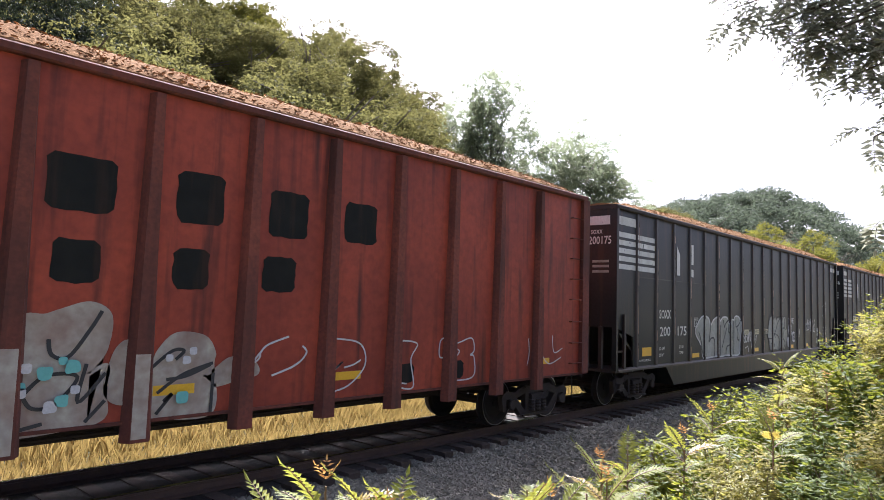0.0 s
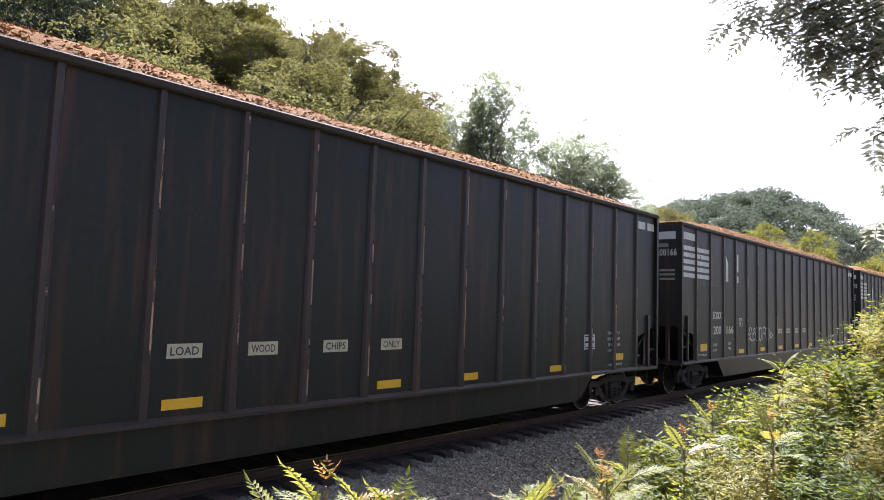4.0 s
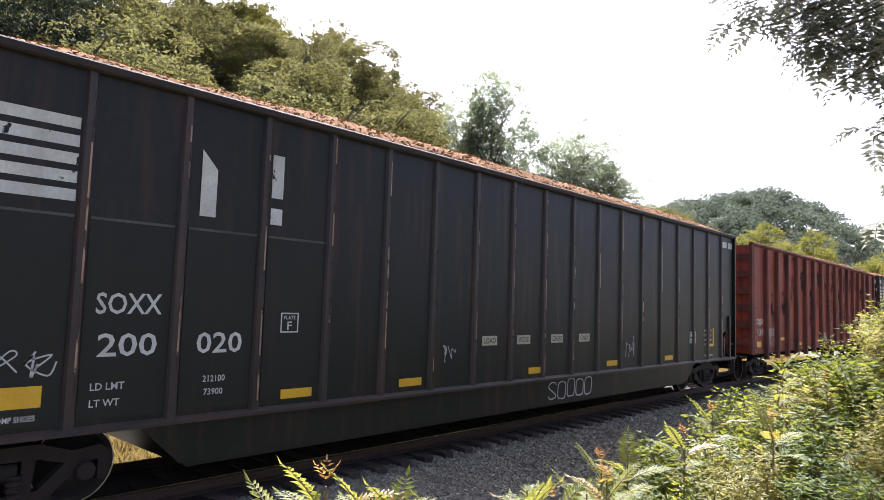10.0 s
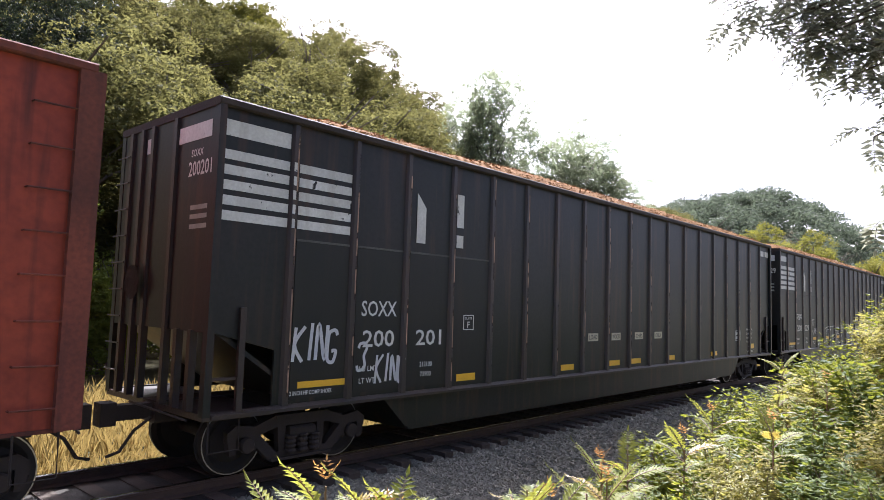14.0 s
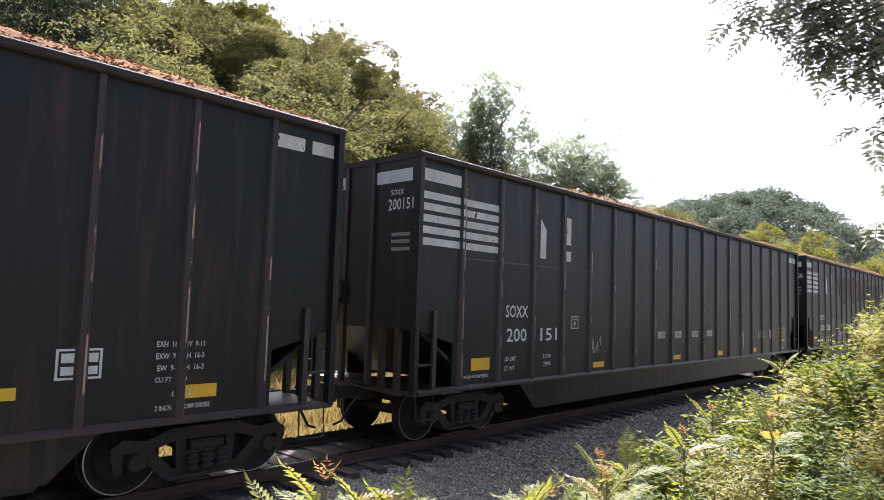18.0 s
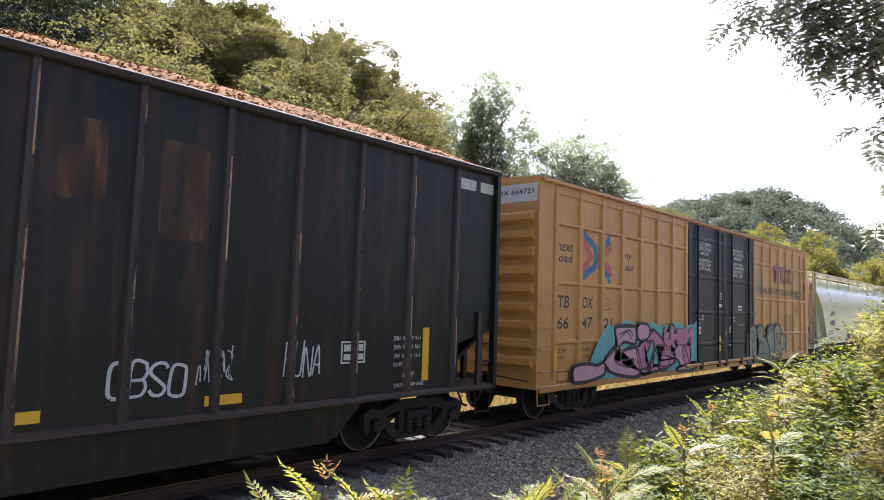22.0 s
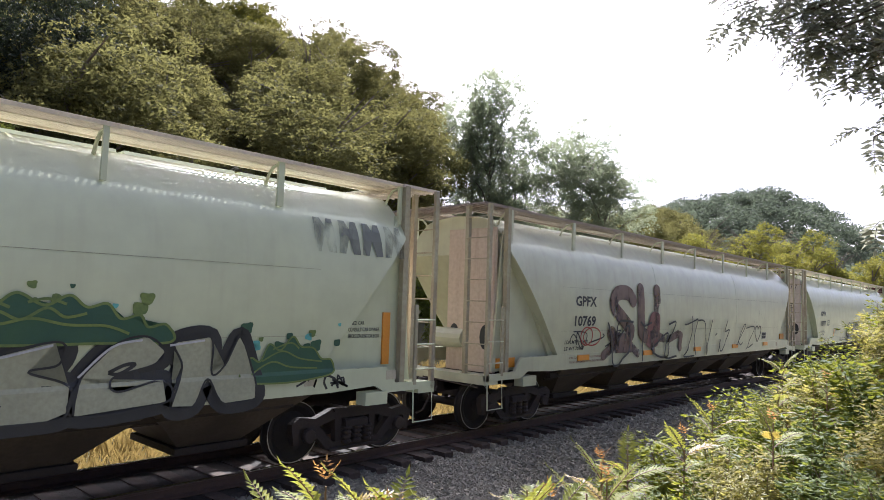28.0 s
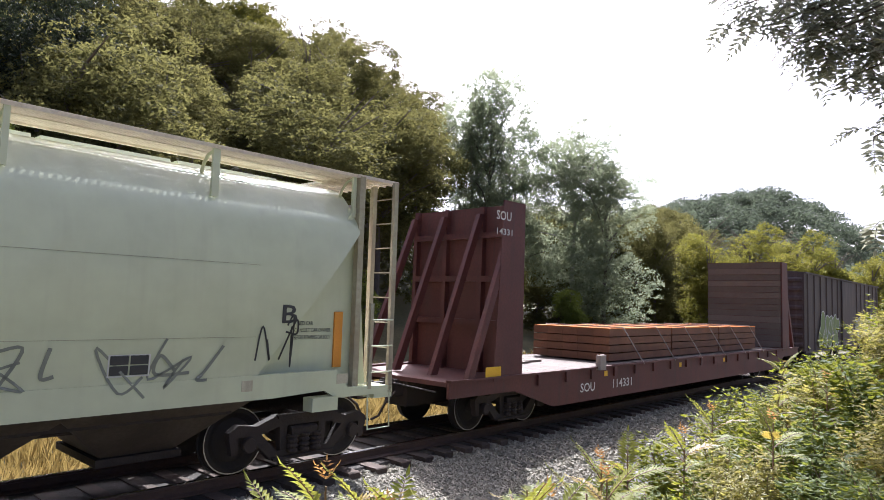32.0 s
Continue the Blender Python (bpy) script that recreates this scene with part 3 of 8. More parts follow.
tagged(part("far_woods", fw, M["forest"]), "hazy green woods on a distant hill", "woods", kind="stuff")

# dry tall grass beyond the track
gr = np.random.RandomState(2)
n = 75000
px, py = gr.uniform(-8, 50, n), 2.9 + 8.5 * gr.rand(n) ** 1.8
hh = gr.uniform(0.15, 0.8, n) * np.where(py < 3.6, 0.6, 1.0)
az = gr.rand(n) * 6.28
lean = gr.uniform(0.05, 0.6, n)
base = np.stack([px, py, [terrain(a, b) - 0.03 for a, b in zip(px, py)]], 1)
wv = np.stack([np.cos(az), np.sin(az), 0 * az], 1) * gr.uniform(0.003, 0.009, n)[:, None]
lv = np.stack([np.cos(az + 1.3), np.sin(az + 1.3), 0 * az], 1) * (lean * hh)[:, None]
up = np.stack([0 * az, 0 * az, hh], 1)
v = np.stack([base - wv, base + wv, base + wv * 0.8 + lv * 0.4 + up * 0.6, base + lv + up], 1).reshape(-1, 3)
gm = bpy.data.meshes.new("tall_grass")
gm.from_pydata(v.tolist(), [], np.arange(n * 4).reshape(n, 4).tolist())
tagged(part("tall_grass", gm, M["grass"]), "dry yellow tall grass beyond the track", "grass", kind="stuff")


def leaf_shape(mb, p, d, side_v, length, width, fold=0.25):
    """One pointed leaf of four triangles, folded along its midrib."""
    p, d, s = Vector(p), Vector(d).normalized(), Vector(side_v).normalized()
    up_v = d.cross(s)
    k = len(mb.v)
    a, b = p + d * length * 0.4, p + d * length
    mb.v += [tuple(p), tuple(a + s * width * 0.5 + up_v * width * fold), tuple(b - up_v * length * 0.12), tuple(a - s * width * 0.5 + up_v * width * fold), tuple(a)]
    mb.f += [(k, k + 4, k + 1), (k + 4, k + 2, k + 1), (k, k + 3, k + 4), (k + 4, k + 3, k + 2)]


def frond(mb, stem, base, direction, length, pairs, r, leaf_len, droop=0.35, broad=0.3):
    """A feathered leaf: pairs of leaflets along an arching stalk."""
    d = Vector(direction).normalized()
    s = d.cross(Vector((0, 0, 1)))
    s = s.normalized() if s.length > 0.05 else Vector((1, 0, 0))
    pts = []
    for k in range(9):
        t = k / 8
        pts.append(Vector(base) + d * length * t + Vector((0, 0, -droop * length * t * t)))
    stem.tube(pts, 0.006, 4, 0.002)
    for k in range(pairs):
        t = 0.16 + 0.8 * k / (pairs - 1)
        i = min(7, int(t * 8))
        p = pts[i].lerp(pts[i + 1], t * 8 - i)
        tan = (pts[i + 1] - pts[i]).normalized()
        ll = leaf_len * (0.55 + 0.6 * math.sin(math.pi * min(1, t * 0.95 + 0.1))) * r.uniform(0.9, 1.1)
        for sg in (-1, 1):
            dd = s * sg + tan * r.uniform(0.35, 0.55) + Vector((0, 0, r.uniform(-0.12, 0.12)))
            leaf_shape(mb, p, dd, tan, ll, ll * broad, 0.12 * sg)
    leaf_shape(mb, pts[8], pts[8] - pts[7], s, leaf_len * 0.9, leaf_len * 0.28)


def sumac(x, y, top, seed, red, count=7):
    r = random.Random(seed)
    x, y = turned(x, y)
    z = terrain(x, y)
    h = top - z
    t = thing("sumac_plant", "young sumac with feathered green leaves and a red tip" if red else "young sumac with feathered yellow-green leaves", "plant", "sumac plants beside the ballast")
    t.location = (x, y, z)
    part("stalk", Mesh().tube([(0, 0, -0.05), (0.02, 0.01, h * 0.5), (0.0, 0.0, h - 0.16)], 0.011, 6, 0.005), M["stem"], t, "reddish-green stalk")
    spin = r.uniform(0, 6.28)
    for k in range(count):
        a = spin + 2.4 * k
        lv_z = h - 0.30 - 0.045 * k
        steep = 1.5 if k == 0 else 1.05 - 0.12 * k
        mb, st = Mesh(), Mesh()
        frond(mb, st, (0, 0, lv_z), (math.cos(a), math.sin(a), steep), r.uniform(0.34, 0.46), 12, r, 0.085, 0.18 if k == 0 else 0.32, 0.36)
        turning = k == 1 and red
        leaf_part = part("leaf", mb, M["leaf_turning"] if turning else M["leaf_sumac"], t, "orange-tinged feathered leaf" if turning else "")
        part("leaf_stalk", st, M["stem"], leaf_part)
    if red:
        mb, st = Mesh(), Mesh()
        for k in range(3):
            frond(mb, st, (0, 0, h - 0.14), (math.cos(2.1 * k + 3), math.sin(2.1 * k + 3), 2.0), 0.12, 4, r, 0.045, 0.2)
        part("young_leaf", mb, M["leaf_red"], t, "reddish young leaflets")


for i, (x, y, top, red) in enumerate(((1.62, -6.55, 1.64, 0), (1.86, -6.45, 1.72, 1), (1.78, -6.62, 1.60, 0), (2.08, -6.51, 1.68, 0), (2.18, -6.70, 1.62, 0), (2.36, -6.85, 1.58, 0), (1.50, -6.7, 1.58, 0), (2.0, -6.75, 1.6, 1),
                                      (2.88, -6.8, 1.54, 0), (3.02, -6.75, 1.57, 0), (3.25, -6.75, 1.46, 1), (3.7, -6.7, 1.42, 0), (4.9, -6.3, 1.44, 0), (4.75, -6.15, 1.36, 1), (4.1, -6.6, 1.42, 1), (5.9, -6.3, 1.45, 1), (7.2, -6.0, 1.5, 1), (8.6, -6.2, 1.75, 0), (9.5, -5.95, 2.0, 0), (6.4, -6.9, 1.62, 1), (8.0, -6.9, 1.9, 1))):
    sumac(x, y, top, 60 + i, red)


def shrub_mesh(seed, height, width, leaves, size, green="leaf_near"):
    r = random.Random(seed)
    stems, lv = Mesh(), Mesh()
    for k in range(15):
        a, q = r.uniform(0, 6.28), r.uniform(0.0, 1.0) ** 0.6
        tip = (math.cos(a) * q * width * 0.5, math.sin(a) * q * width * 0.5, height * r.uniform(0.7, 1.0) * (1 - 0.25 * q))
        foot = (tip[0] * 0.25, tip[1] * 0.25, -0.1)
        mid = (tip[0] * 0.55, tip[1] * 0.55, tip[2] * 0.55)
        stems.tube([foot, mid, tip], 0.008, 4, 0.003)
        for j in range(leaves // 15):
            t = r.uniform(0.30, 1.03)
            p0 = Vector(mid).lerp(Vector(tip), t * 2 - 1) if t > 0.5 else Vector(foot).lerp(Vector(mid), t * 2)
            ang = r.uniform(0, 6.28)
            d = Vector((math.cos(ang), math.sin(ang), r.uniform(-0.5, 0.35)))
            p1 = p0 + d * r.uniform(0.02, 0.16)
            s = size * r.uniform(0.55, 1.25)
            leaf_shape(lv, p1, d, d.cross(Vector((0, 0, 1))) + Vector((0, 0, r.uniform(-1.1, 1.1))), s, s * r.uniform(0.36, 0.52), 0.2)
    a, b = stems.mesh("shrub_stems", fix=False), lv.mesh("shrub_leaves", fix=False)
    a.materials.append(M["stem"]), b.materials.append(M[green])
    return height, a, b


SHRUBS = [shrub_mesh(70 + i, 1.6, 1.5, leaves, size, green) for i, (leaves, size, green) in enumerate(((3000, 0.105, "leaf_near"), (3600, 0.09, "leaf_near"), (2800, 0.115, "leaf_near_dark"), (3600, 0.085, "leaf_near_pale"), (3200, 0.10, "leaf_near")))]
srng = random.Random(8)
for x, y, top in ((3.14, -6.85, 1.22), (3.69, -6.7, 1.15), (4.25, -6.65, 1.14), (5.5, -6.25, 1.22), (4.41, -6.95, 1.25), (7.1, -5.85, 1.24), (5.49, -6.85, 1.27), (8.9, -5.65, 1.38), (6.07, -6.95, 1.37), (11.3, -5.1, 1.47),
                  (7.14, -6.95, 1.6), (10.5, -6.0, 1.72), (9.13, -6.6, 1.83), (5.41, -7.8, 1.5), (9.7, -6.8, 2.03), (6.83, -7.7, 1.8), (7.82, -7.55, 2.2), (4.89, -8.2, 1.58), (14.3, -4.7, 1.62), (13.5, -5.5, 1.82),
                  (8.0, -6.3, 1.45), (17, -4.7, 1.7), (20, -4.6, 1.8), (16.5, -5.6, 2.1), (24, -4.6, 2.0), (29, -4.5, 2.2), (6.5, -6.4, 1.3)):
    h, st, lv = srng.choice(SHRUBS)
    t = thing("shrub", "dense leafy sunlit green shrub beside the ballast", "shrub", "shrubs beside the track")
    x, y = turned(x, y)
    z = terrain(x, y) - 0.05
    s = max(0.35, (top - z) / h)
    t.location, t.scale, t.rotation_euler = (x, y, z), (max(s, 0.7), max(s, 0.7), s), (0, 0, srng.uniform(0, 6.28))
    part("branchwork", st, M["stem"], t)
    part("foliage", lv, M["leaf_near"], t)
YOUNG = [shrub_mesh(90 + i, 3.0, 1.7, 5400, 0.10, green) for i, green in enumerate(("leaf_near", "leaf_near_pale"))]
for x, y, h in ((12.4, -6.5, 2.95), (11.6, -6.9, 2.6), (15.5, -6.3, 3.2), (20, -6.4, 3.6)):
    h0, st, lv = srng.choice(YOUNG)
    t = thing("young_tree", "young yellow-green leafy tree among the shrubs", "tree", "young trees beside the track")
    s = h / h0
    x, y = turned(x, y)
    t.location, t.scale, t.rotation_euler = (x, y, terrain(x, y) - 0.05), (s, s, s), (0, 0, srng.uniform(0, 6.28))
    part("branchwork", st, M["stem"], t)
    part("crown", lv, M["leaf_near"], t)

# tree that overhangs the view, its trunk beside the camera's bank
over = thing("overhanging_tree", "dark-leaved walnut tree whose branches hang over the bank", "tree")
base_z = terrain(*turned(10.2, -9.5))
over.location, over.rotation_euler = (*turned(10.2, -9.5), base_z), (0, 0, -TURN)


def rel(x, y, z):
    return (x - 10.2, y + 9.5, z - base_z)


orr = random.Random(77)
part("trunk", Mesh().tube([(0, 0, -0.3), (0.05, 0.1, 2.5), (0.0, 0.3, 5.0), (-0.1, 0.5, 7.5), (0.0, 0.7, 9.8)], 0.17, 9, 0.06), M["bark"], over)
# the last ten limbs, near z = 9, are unseen: added to shade the shrubs
limb_ends = ((8.33, -5.75, 6.35), (8.45, -6.1, 6.05), (8.58, -6.4, 5.75), (8.65, -6.65, 5.5), (8.72, -6.9, 5.25), (8.58, -6.4, 6.3), (8.71, -6.85, 5.95), (8.8, -7.2, 5.6), (8.85, -7.2, 4.55), (8.9, -7.32, 3.75), (8.7, -6.8, 6.5), (8.95, -7.3, 6.2), (8.82, -7.22, 4.9), (8.88, -7.28, 4.2), (8.92, -7.35, 3.4), (8.4, -6.1, 6.6), (7.4, -7.2, 6.4), (7.6, -7.9, 6.0), (9.9, -3.6, 9.0), (10.6, -3.2, 9.2), (11.2, -3.8, 9.1), (10.4, -4.2, 8.9), (11.6, -3.4, 9.5), (9.6, -4.4, 9.0), (9.3, -4.0, 8.8), (11.9, -4.2, 9.3), (10.9, -4.6, 9.4), (12.4, -3.6, 9.8))
for i, e in enumerate(limb_ends):
    s = rel(10.15, -9.2, e[2] + 0.4)
    q = rel(*e)
    m = tuple(s[k] * 0.45 + q[k] * 0.55 + (0, 0, 0.35)[k] for k in range(3))
    limb = part("limb", Mesh().tube([s, m, q], 0.035, 6, 0.008), M["bark"], over)
    lv, st = Mesh(), Mesh()
    # the unseen shading limbs get more fronds, spread wider
    high = e[2] > 8
    for k in range(90 if high else 13 if e[2] < 5 else 24):
        t = orr.uniform(0.45, 1.0)
        w = 2.0 if high else 1.0
        p = Vector(m).lerp(Vector(q), t) + Vector((orr.gauss(0, 0.2) * w, orr.gauss(0, 0.15) * w, orr.gauss(0, 0.13) * w))
        a = orr.uniform(0, 6.28)
        frond(lv, st, p, (math.cos(a), math.sin(a), orr.uniform(-0.7, 0.1)), orr.uniform(0.2, 0.32), 5, orr, 0.15, 0.5, 0.42)
    part("foliage", lv.mesh("foliage", fix=False), M["leaf_shade"], limb, kind="stuff")
    part("twig_growth", st.mesh("twig_growth", fix=False), M["bark"], limb, kind="stuff")


# ---- train ----
SX, V = 1.0575, 10.95          # length scale of the cars along the track, speed in metres a second
SHIFT = 1.42


HEAVY = ("GACX", "GPFX", "10053", "10131", "10769", "10377")


def lettering_shapes(strings):
    """Outlines of all words in the built-in font, each scaled to a unit box."""
    obs = {}
    for s in strings:
        cu = bpy.data.curves.new("words", "FONT")
        cu.body, cu.resolution_u, cu.offset = s, 2, 0.03 if s in HEAVY else 0.012
        obs[s] = new("words", cu)
    dg = bpy.context.evaluated_depsgraph_get()
    out = {}
    for s, ob in obs.items():
        me = bpy.data.meshes.new_from_object(ob.evaluated_get(dg))
        co = np.array([tuple(v.co[:2]) for v in me.vertices])
        lo, hi = co.min(0), co.max(0)
        out[s] = ((co - lo) / np.maximum(hi - lo, 1e-6), [tuple(p.vertices) for p in me.polygons])
        bpy.data.meshes.remove(me)
        bpy.data.objects.remove(ob)
    return out


WORDS = ["SOXX", "200", "175", "036", "166", "202", "020", "201", "029", "151", "028", "DJJX", "139", "855", "200175", "200036", "200166", "200202", "200020", "200201", "200029", "200151", "200028",
         "LD LMT", "LT WT", "212100", "73900", "PLATE", "F", "C", "LOAD", "WOOD", "CHIPS", "ONLY", "2 INCH HF COMP SHOES", "EXH  16-3  W  9-11", "EXW  9-11  H  16-3", "EW  9-11  H  16-3", "CU FT  8200", "G 97",
         "WOODCHIP", "LOADING ONLY", "next", "load", "any", "road", "TB", "OX", "66", "47", "21", "203000", "81000", "RAILCAR POOLING EXPERTS", "CLOSE THIS DOOR", "BEFORE CLOSING", "MAIN DOOR",
         "CIERRE ESTA PUERTA", "ANTES DE CERRAR", "LA PUERTA PRINCIPAL", "CLOSE AND LOCK", "BOTH DOORS BEFORE", "MOVING CAR", "CIERRE Y PONGA", "EL SEGURO EN AMBAS", "PUERTAS ANTES DE", "MOVER EL CARRO",
         "SECURITY", "DEVICE", "DO NOT LUB DOORS", "OPEN", "ABRIR", "CLOSE", "CERRAR", "ASD", "SEAL", "NOT HAMMERED", "GPFX  10377", "GACX", "10053", "10131", "GPFX", "10769", "10377", "LD LMT 192400", "LT WT 70600", "CAR EQUIPPED WITH PRESSURE RELIEF", "VALVES MAXIMUM OPERATING PRESSURE",
         "BEFORE REPAIRING CAR BODY", "CONSULT CAR OWNER", "LINED CAR", "B", "SOU", "114331", "14331", "TBOX 664721", "EXCESS HEIGHT CAR", "XGH 618", "CLOSE ALL VALVES AND HATCH COVERS", "SECURE DROP CAPS BEFORE SHIPPING"]
SHAPES = lettering_shapes(WORDS)


def words(s, x0, x1, z0, z1, y=-1.447, slant=0.0):
    co, fs = SHAPES[s]
    mb = Mesh()
    mb.v = [(x0 + (x1 - x0) * u + slant * (z1 - z0) * w, y, z0 + (z1 - z0) * w) for u, w in co]
    mb.f = list(fs)
    return mb


def words_end(s, y0, y1, z0, z1, x):
    """Words on an end wall that faces -x; y0 is the side on which they begin."""
    co, fs = SHAPES[s]
    mb = Mesh()
    mb.v = [(x, y0 + (y1 - y0) * u, z0 + (z1 - z0) * w) for u, w in co]
    mb.f = list(fs)
    return mb


def paint(x0, x1, z0, z1, y=-1.446, thick=0.003, slant=0.0):
    h = slant * (z1 - z0)
    return Mesh().prism([(x0, z0), (x1, z0), (x1 + h, z1), (x0 + h, z1)], y, y + thick)


def stroke(mb, pts, w, y):
    """A sprayed line of even width through (x, z) points, smoothed."""
    p = [Vector((a, b)) for a, b in pts]
    fine = []
    for i in range(len(p) - 1):
        a, b, c, d = p[max(i - 1, 0)], p[i], p[i + 1], p[min(i + 2, len(p) - 1)]
        for k in range(6):
            t = k / 6
            fine.append(0.5 * ((2 * b) + (c - a) * t + (2 * a - 5 * b + 4 * c - d) * t * t + (3 * b - a - 3 * c + d) * t ** 3))
    fine.append(p[-1])
    k0 = len(mb.v)
    for i, q in enumerate(fine):
        d = fine[min(i + 1, len(fine) - 1)] - fine[max(i - 1, 0)]
        d = d.normalized() if d.length > 1e-6 else Vector((1, 0))
        n = Vector((-d.y, d.x)) * w * 0.5
        mb.v += [(q.x + n.x, y, q.y + n.y), (q.x - n.x, y, q.y - n.y)]
    mb.f += [(k0 + 2 * i, k0 + 2 * i + 1, k0 + 2 * i + 3, k0 + 2 * i + 2) for i in range(len(fine) - 1)]


def scrawl(seed, x0, x1, z0, z1, count, w=0.03, y=-1.4475):
    """A tag: a row of looping sprayed strokes that spell nothing."""
    r = random.Random(seed)
    mb = Mesh()
    cell = (x1 - x0) / count
    for i in range(count):
        cx = x0 + cell * (i + 0.5)
        for _ in range(r.choice((1, 2, 2))):
            pts = [(cx + cell * r.uniform(-0.5, 0.5), z0 + (z1 - z0) * r.random()) for _ in range(r.choice((3, 4, 4, 5)))]
            stroke(mb, pts, w * r.uniform(0.8, 1.2), y)
    return mb


def blob(cx, cz, rx, rz, r, lumps=5, sharp=0.18):
    """A rounded or angular letter-like outline of (x, z)."""
    ph = [r.uniform(0, 6.28) for _ in range(4)]
    out = []
    for k in range(22):
        a = 6.2832 * k / 22
        q = 1 + sharp * math.sin(lumps * a + ph[0]) + sharp * 0.7 * math.sin(3 * a + ph[1])
        c, s = math.cos(a), math.sin(a)
        sq = (abs(c) ** 4 + abs(s) ** 4) ** -0.25
        out.append((cx + rx * c * q * sq * 0.92, cz + rz * s * q * sq * 0.92))
    return out


def bubble(car, seed, x0, x1, z0, z1, count, fill, line_m, y=-1.4475, sharp=0.16, w=0.045, halo=None, fills=None, label=""):
    """A sprayed row of filled letter-like shapes with outlines; the parts lie on the panel."""
    r = random.Random(seed)
    cell = (x1 - x0) / count
    fm, lm, hm, f2 = Mesh(), Mesh(), Mesh(), Mesh()
    for i in range(count):
        cx, cz = x0 + cell * (i + 0.5), (z0 + z1) / 2 + r.uniform(-0.06, 0.06) * (z1 - z0)
        o = blob(cx, cz, cell * 0.56, (z1 - z0) * 0.5, r, r.choice((3, 4, 5)), sharp)
        (f2 if fills and i % 2 else fm).poly([(a, y - i * 0.0004, b) for a, b in o])
        stroke(lm, o + o[:2], w, y - 0.004)
        for _ in range(2):
            pts = [(cx + cell * r.uniform(-0.3, 0.3), cz + (z1 - z0) * r.uniform(-0.3, 0.3)) for _ in range(3)]
            stroke(lm, pts, w * 0.8, y - 0.004)
        if halo:
            hm.poly([(a, y + 0.0012, b) for a, b in blob(cx, cz + 0.04, cell * 0.78, (z1 - z0) * 0.58, r, 4, 0.1)])
    if halo:
        part("graffiti_cloud", hm, M[halo], car, "sprayed colour cloud behind the graffiti", SX)
    part("graffiti_fill", fm, M[fill], car, label or "filled graffiti shapes", SX)
    if fills:
        part("graffiti_fill", f2, M[fills], car, label or "filled graffiti shapes", SX)
    part("graffiti_outline", lm, M[line_m], car, "sprayed graffiti outline", SX)


def thick(mb, pts, w, y):
    """A broad line with round joints; every piece lies a hair in front of the last."""
    for i, (a, b) in enumerate(zip(pts, pts[1:])):
        d = Vector((b[0] - a[0], b[1] - a[1]))
        if d.length < 1e-5:
            continue
        n = Vector((-d.y, d.x)).normalized() * w * 0.5
        yy = y - 0.0002 * i
        mb.poly([(a[0] + n.x, yy, a[1] + n.y), (a[0] - n.x, yy, a[1] - n.y), (b[0] - n.x, yy, b[1] - n.y), (b[0] + n.x, yy, b[1] + n.y)])
    for i, p in enumerate(pts):
        yy = y - 0.0002 * i - 0.0001
        mb.poly([(p[0] + w * 0.5 * math.cos(0.449 * k), yy, p[1] + w * 0.5 * math.sin(0.449 * k)) for k in range(14)])


CAPITALS = dict(A="00 26 40,12 32", B="00 06 36 45 44 33 03,33 42 41 30 00", C="45 36 16 05 01 10 30 41", D="00 06 26 44 42 20 00", E="46 06 00 40,03 33", F="46 06 00,03 33", G="45 36 16 05 01 10 30 42 22",
                H="00 06,40 46,03 43", I="20 26", J="36 31 20 10 01", K="00 06,46 03 40", L="06 00 40", M="00 06 23 46 40", N="00 06 40 46", O="10 01 05 16 36 45 41 30 10", P="00 06 36 45 44 33 03",
                R="00 06 36 45 44 33 03,23 40", S="45 36 16 05 04 32 41 30 10 01", T="06 46,26 20", U="06 01 10 30 41 46", V="06 20 46", W="06 10 23 30 46", X="00 46,06 40", Y="06 23 46,23 20", Z="06 46 00 40")
CAPITALS["-"], CAPITALS["3"], CAPITALS[">"] = "13 33", "05 16 36 45 33 41 30 10 01", "00 06 43 00"


def brush_strokes(text, x0, x1, z0, z1, r, gap=0.25, wild=0.35, slant=0.0):
    """Strokes of (x, z) points for a row of rough-drawn capitals."""
    cell = (x1 - x0) / len(text)
    out = []
    for i, ch in enumerate(text):
        lift, tall = r.uniform(-0.08, 0.08) * (z1 - z0), r.uniform(0.85, 1.05)
        rows = []
        for one in CAPITALS.get(ch, "").split(","):
            pts = []
            for q in one.split():
                u, w = (int(q[0]) + r.uniform(-wild, wild)) / 4, (int(q[1]) + r.uniform(-wild, wild)) / 6
                z = z0 + lift + (z1 - z0) * w * tall
                pts.append((x0 + cell * (i + (1 - gap) * u) + slant * (z - z0), z))
            if len(pts) > 1:
                rows.append(pts)
        out.append(rows)
    return out


def brush(seed, text, x0, x1, z0, z1, w=0.03, y=-1.4475, slant=0.0, wild=0.35):
    """A quick sprayed tag in rough-drawn capitals."""
    r = random.Random(seed)
    mb = Mesh()
    k = 0
    for rows in brush_strokes(text, x0, x1, z0, z1, r, 0.22, wild, slant):
        for pts in rows:
            stroke(mb, pts, w * r.uniform(0.85, 1.15), y - 0.0002 * k)
            k += 1
    return mb


def rounded(pts):
    out = [pts[0]]
    for a, b in zip(pts, pts[1:]):
        out += [(a[0] * 0.75 + b[0] * 0.25, a[1] * 0.75 + b[1] * 0.25), (a[0] * 0.25 + b[0] * 0.75, a[1] * 0.25 + b[1] * 0.75)]
    return out + [pts[-1]]


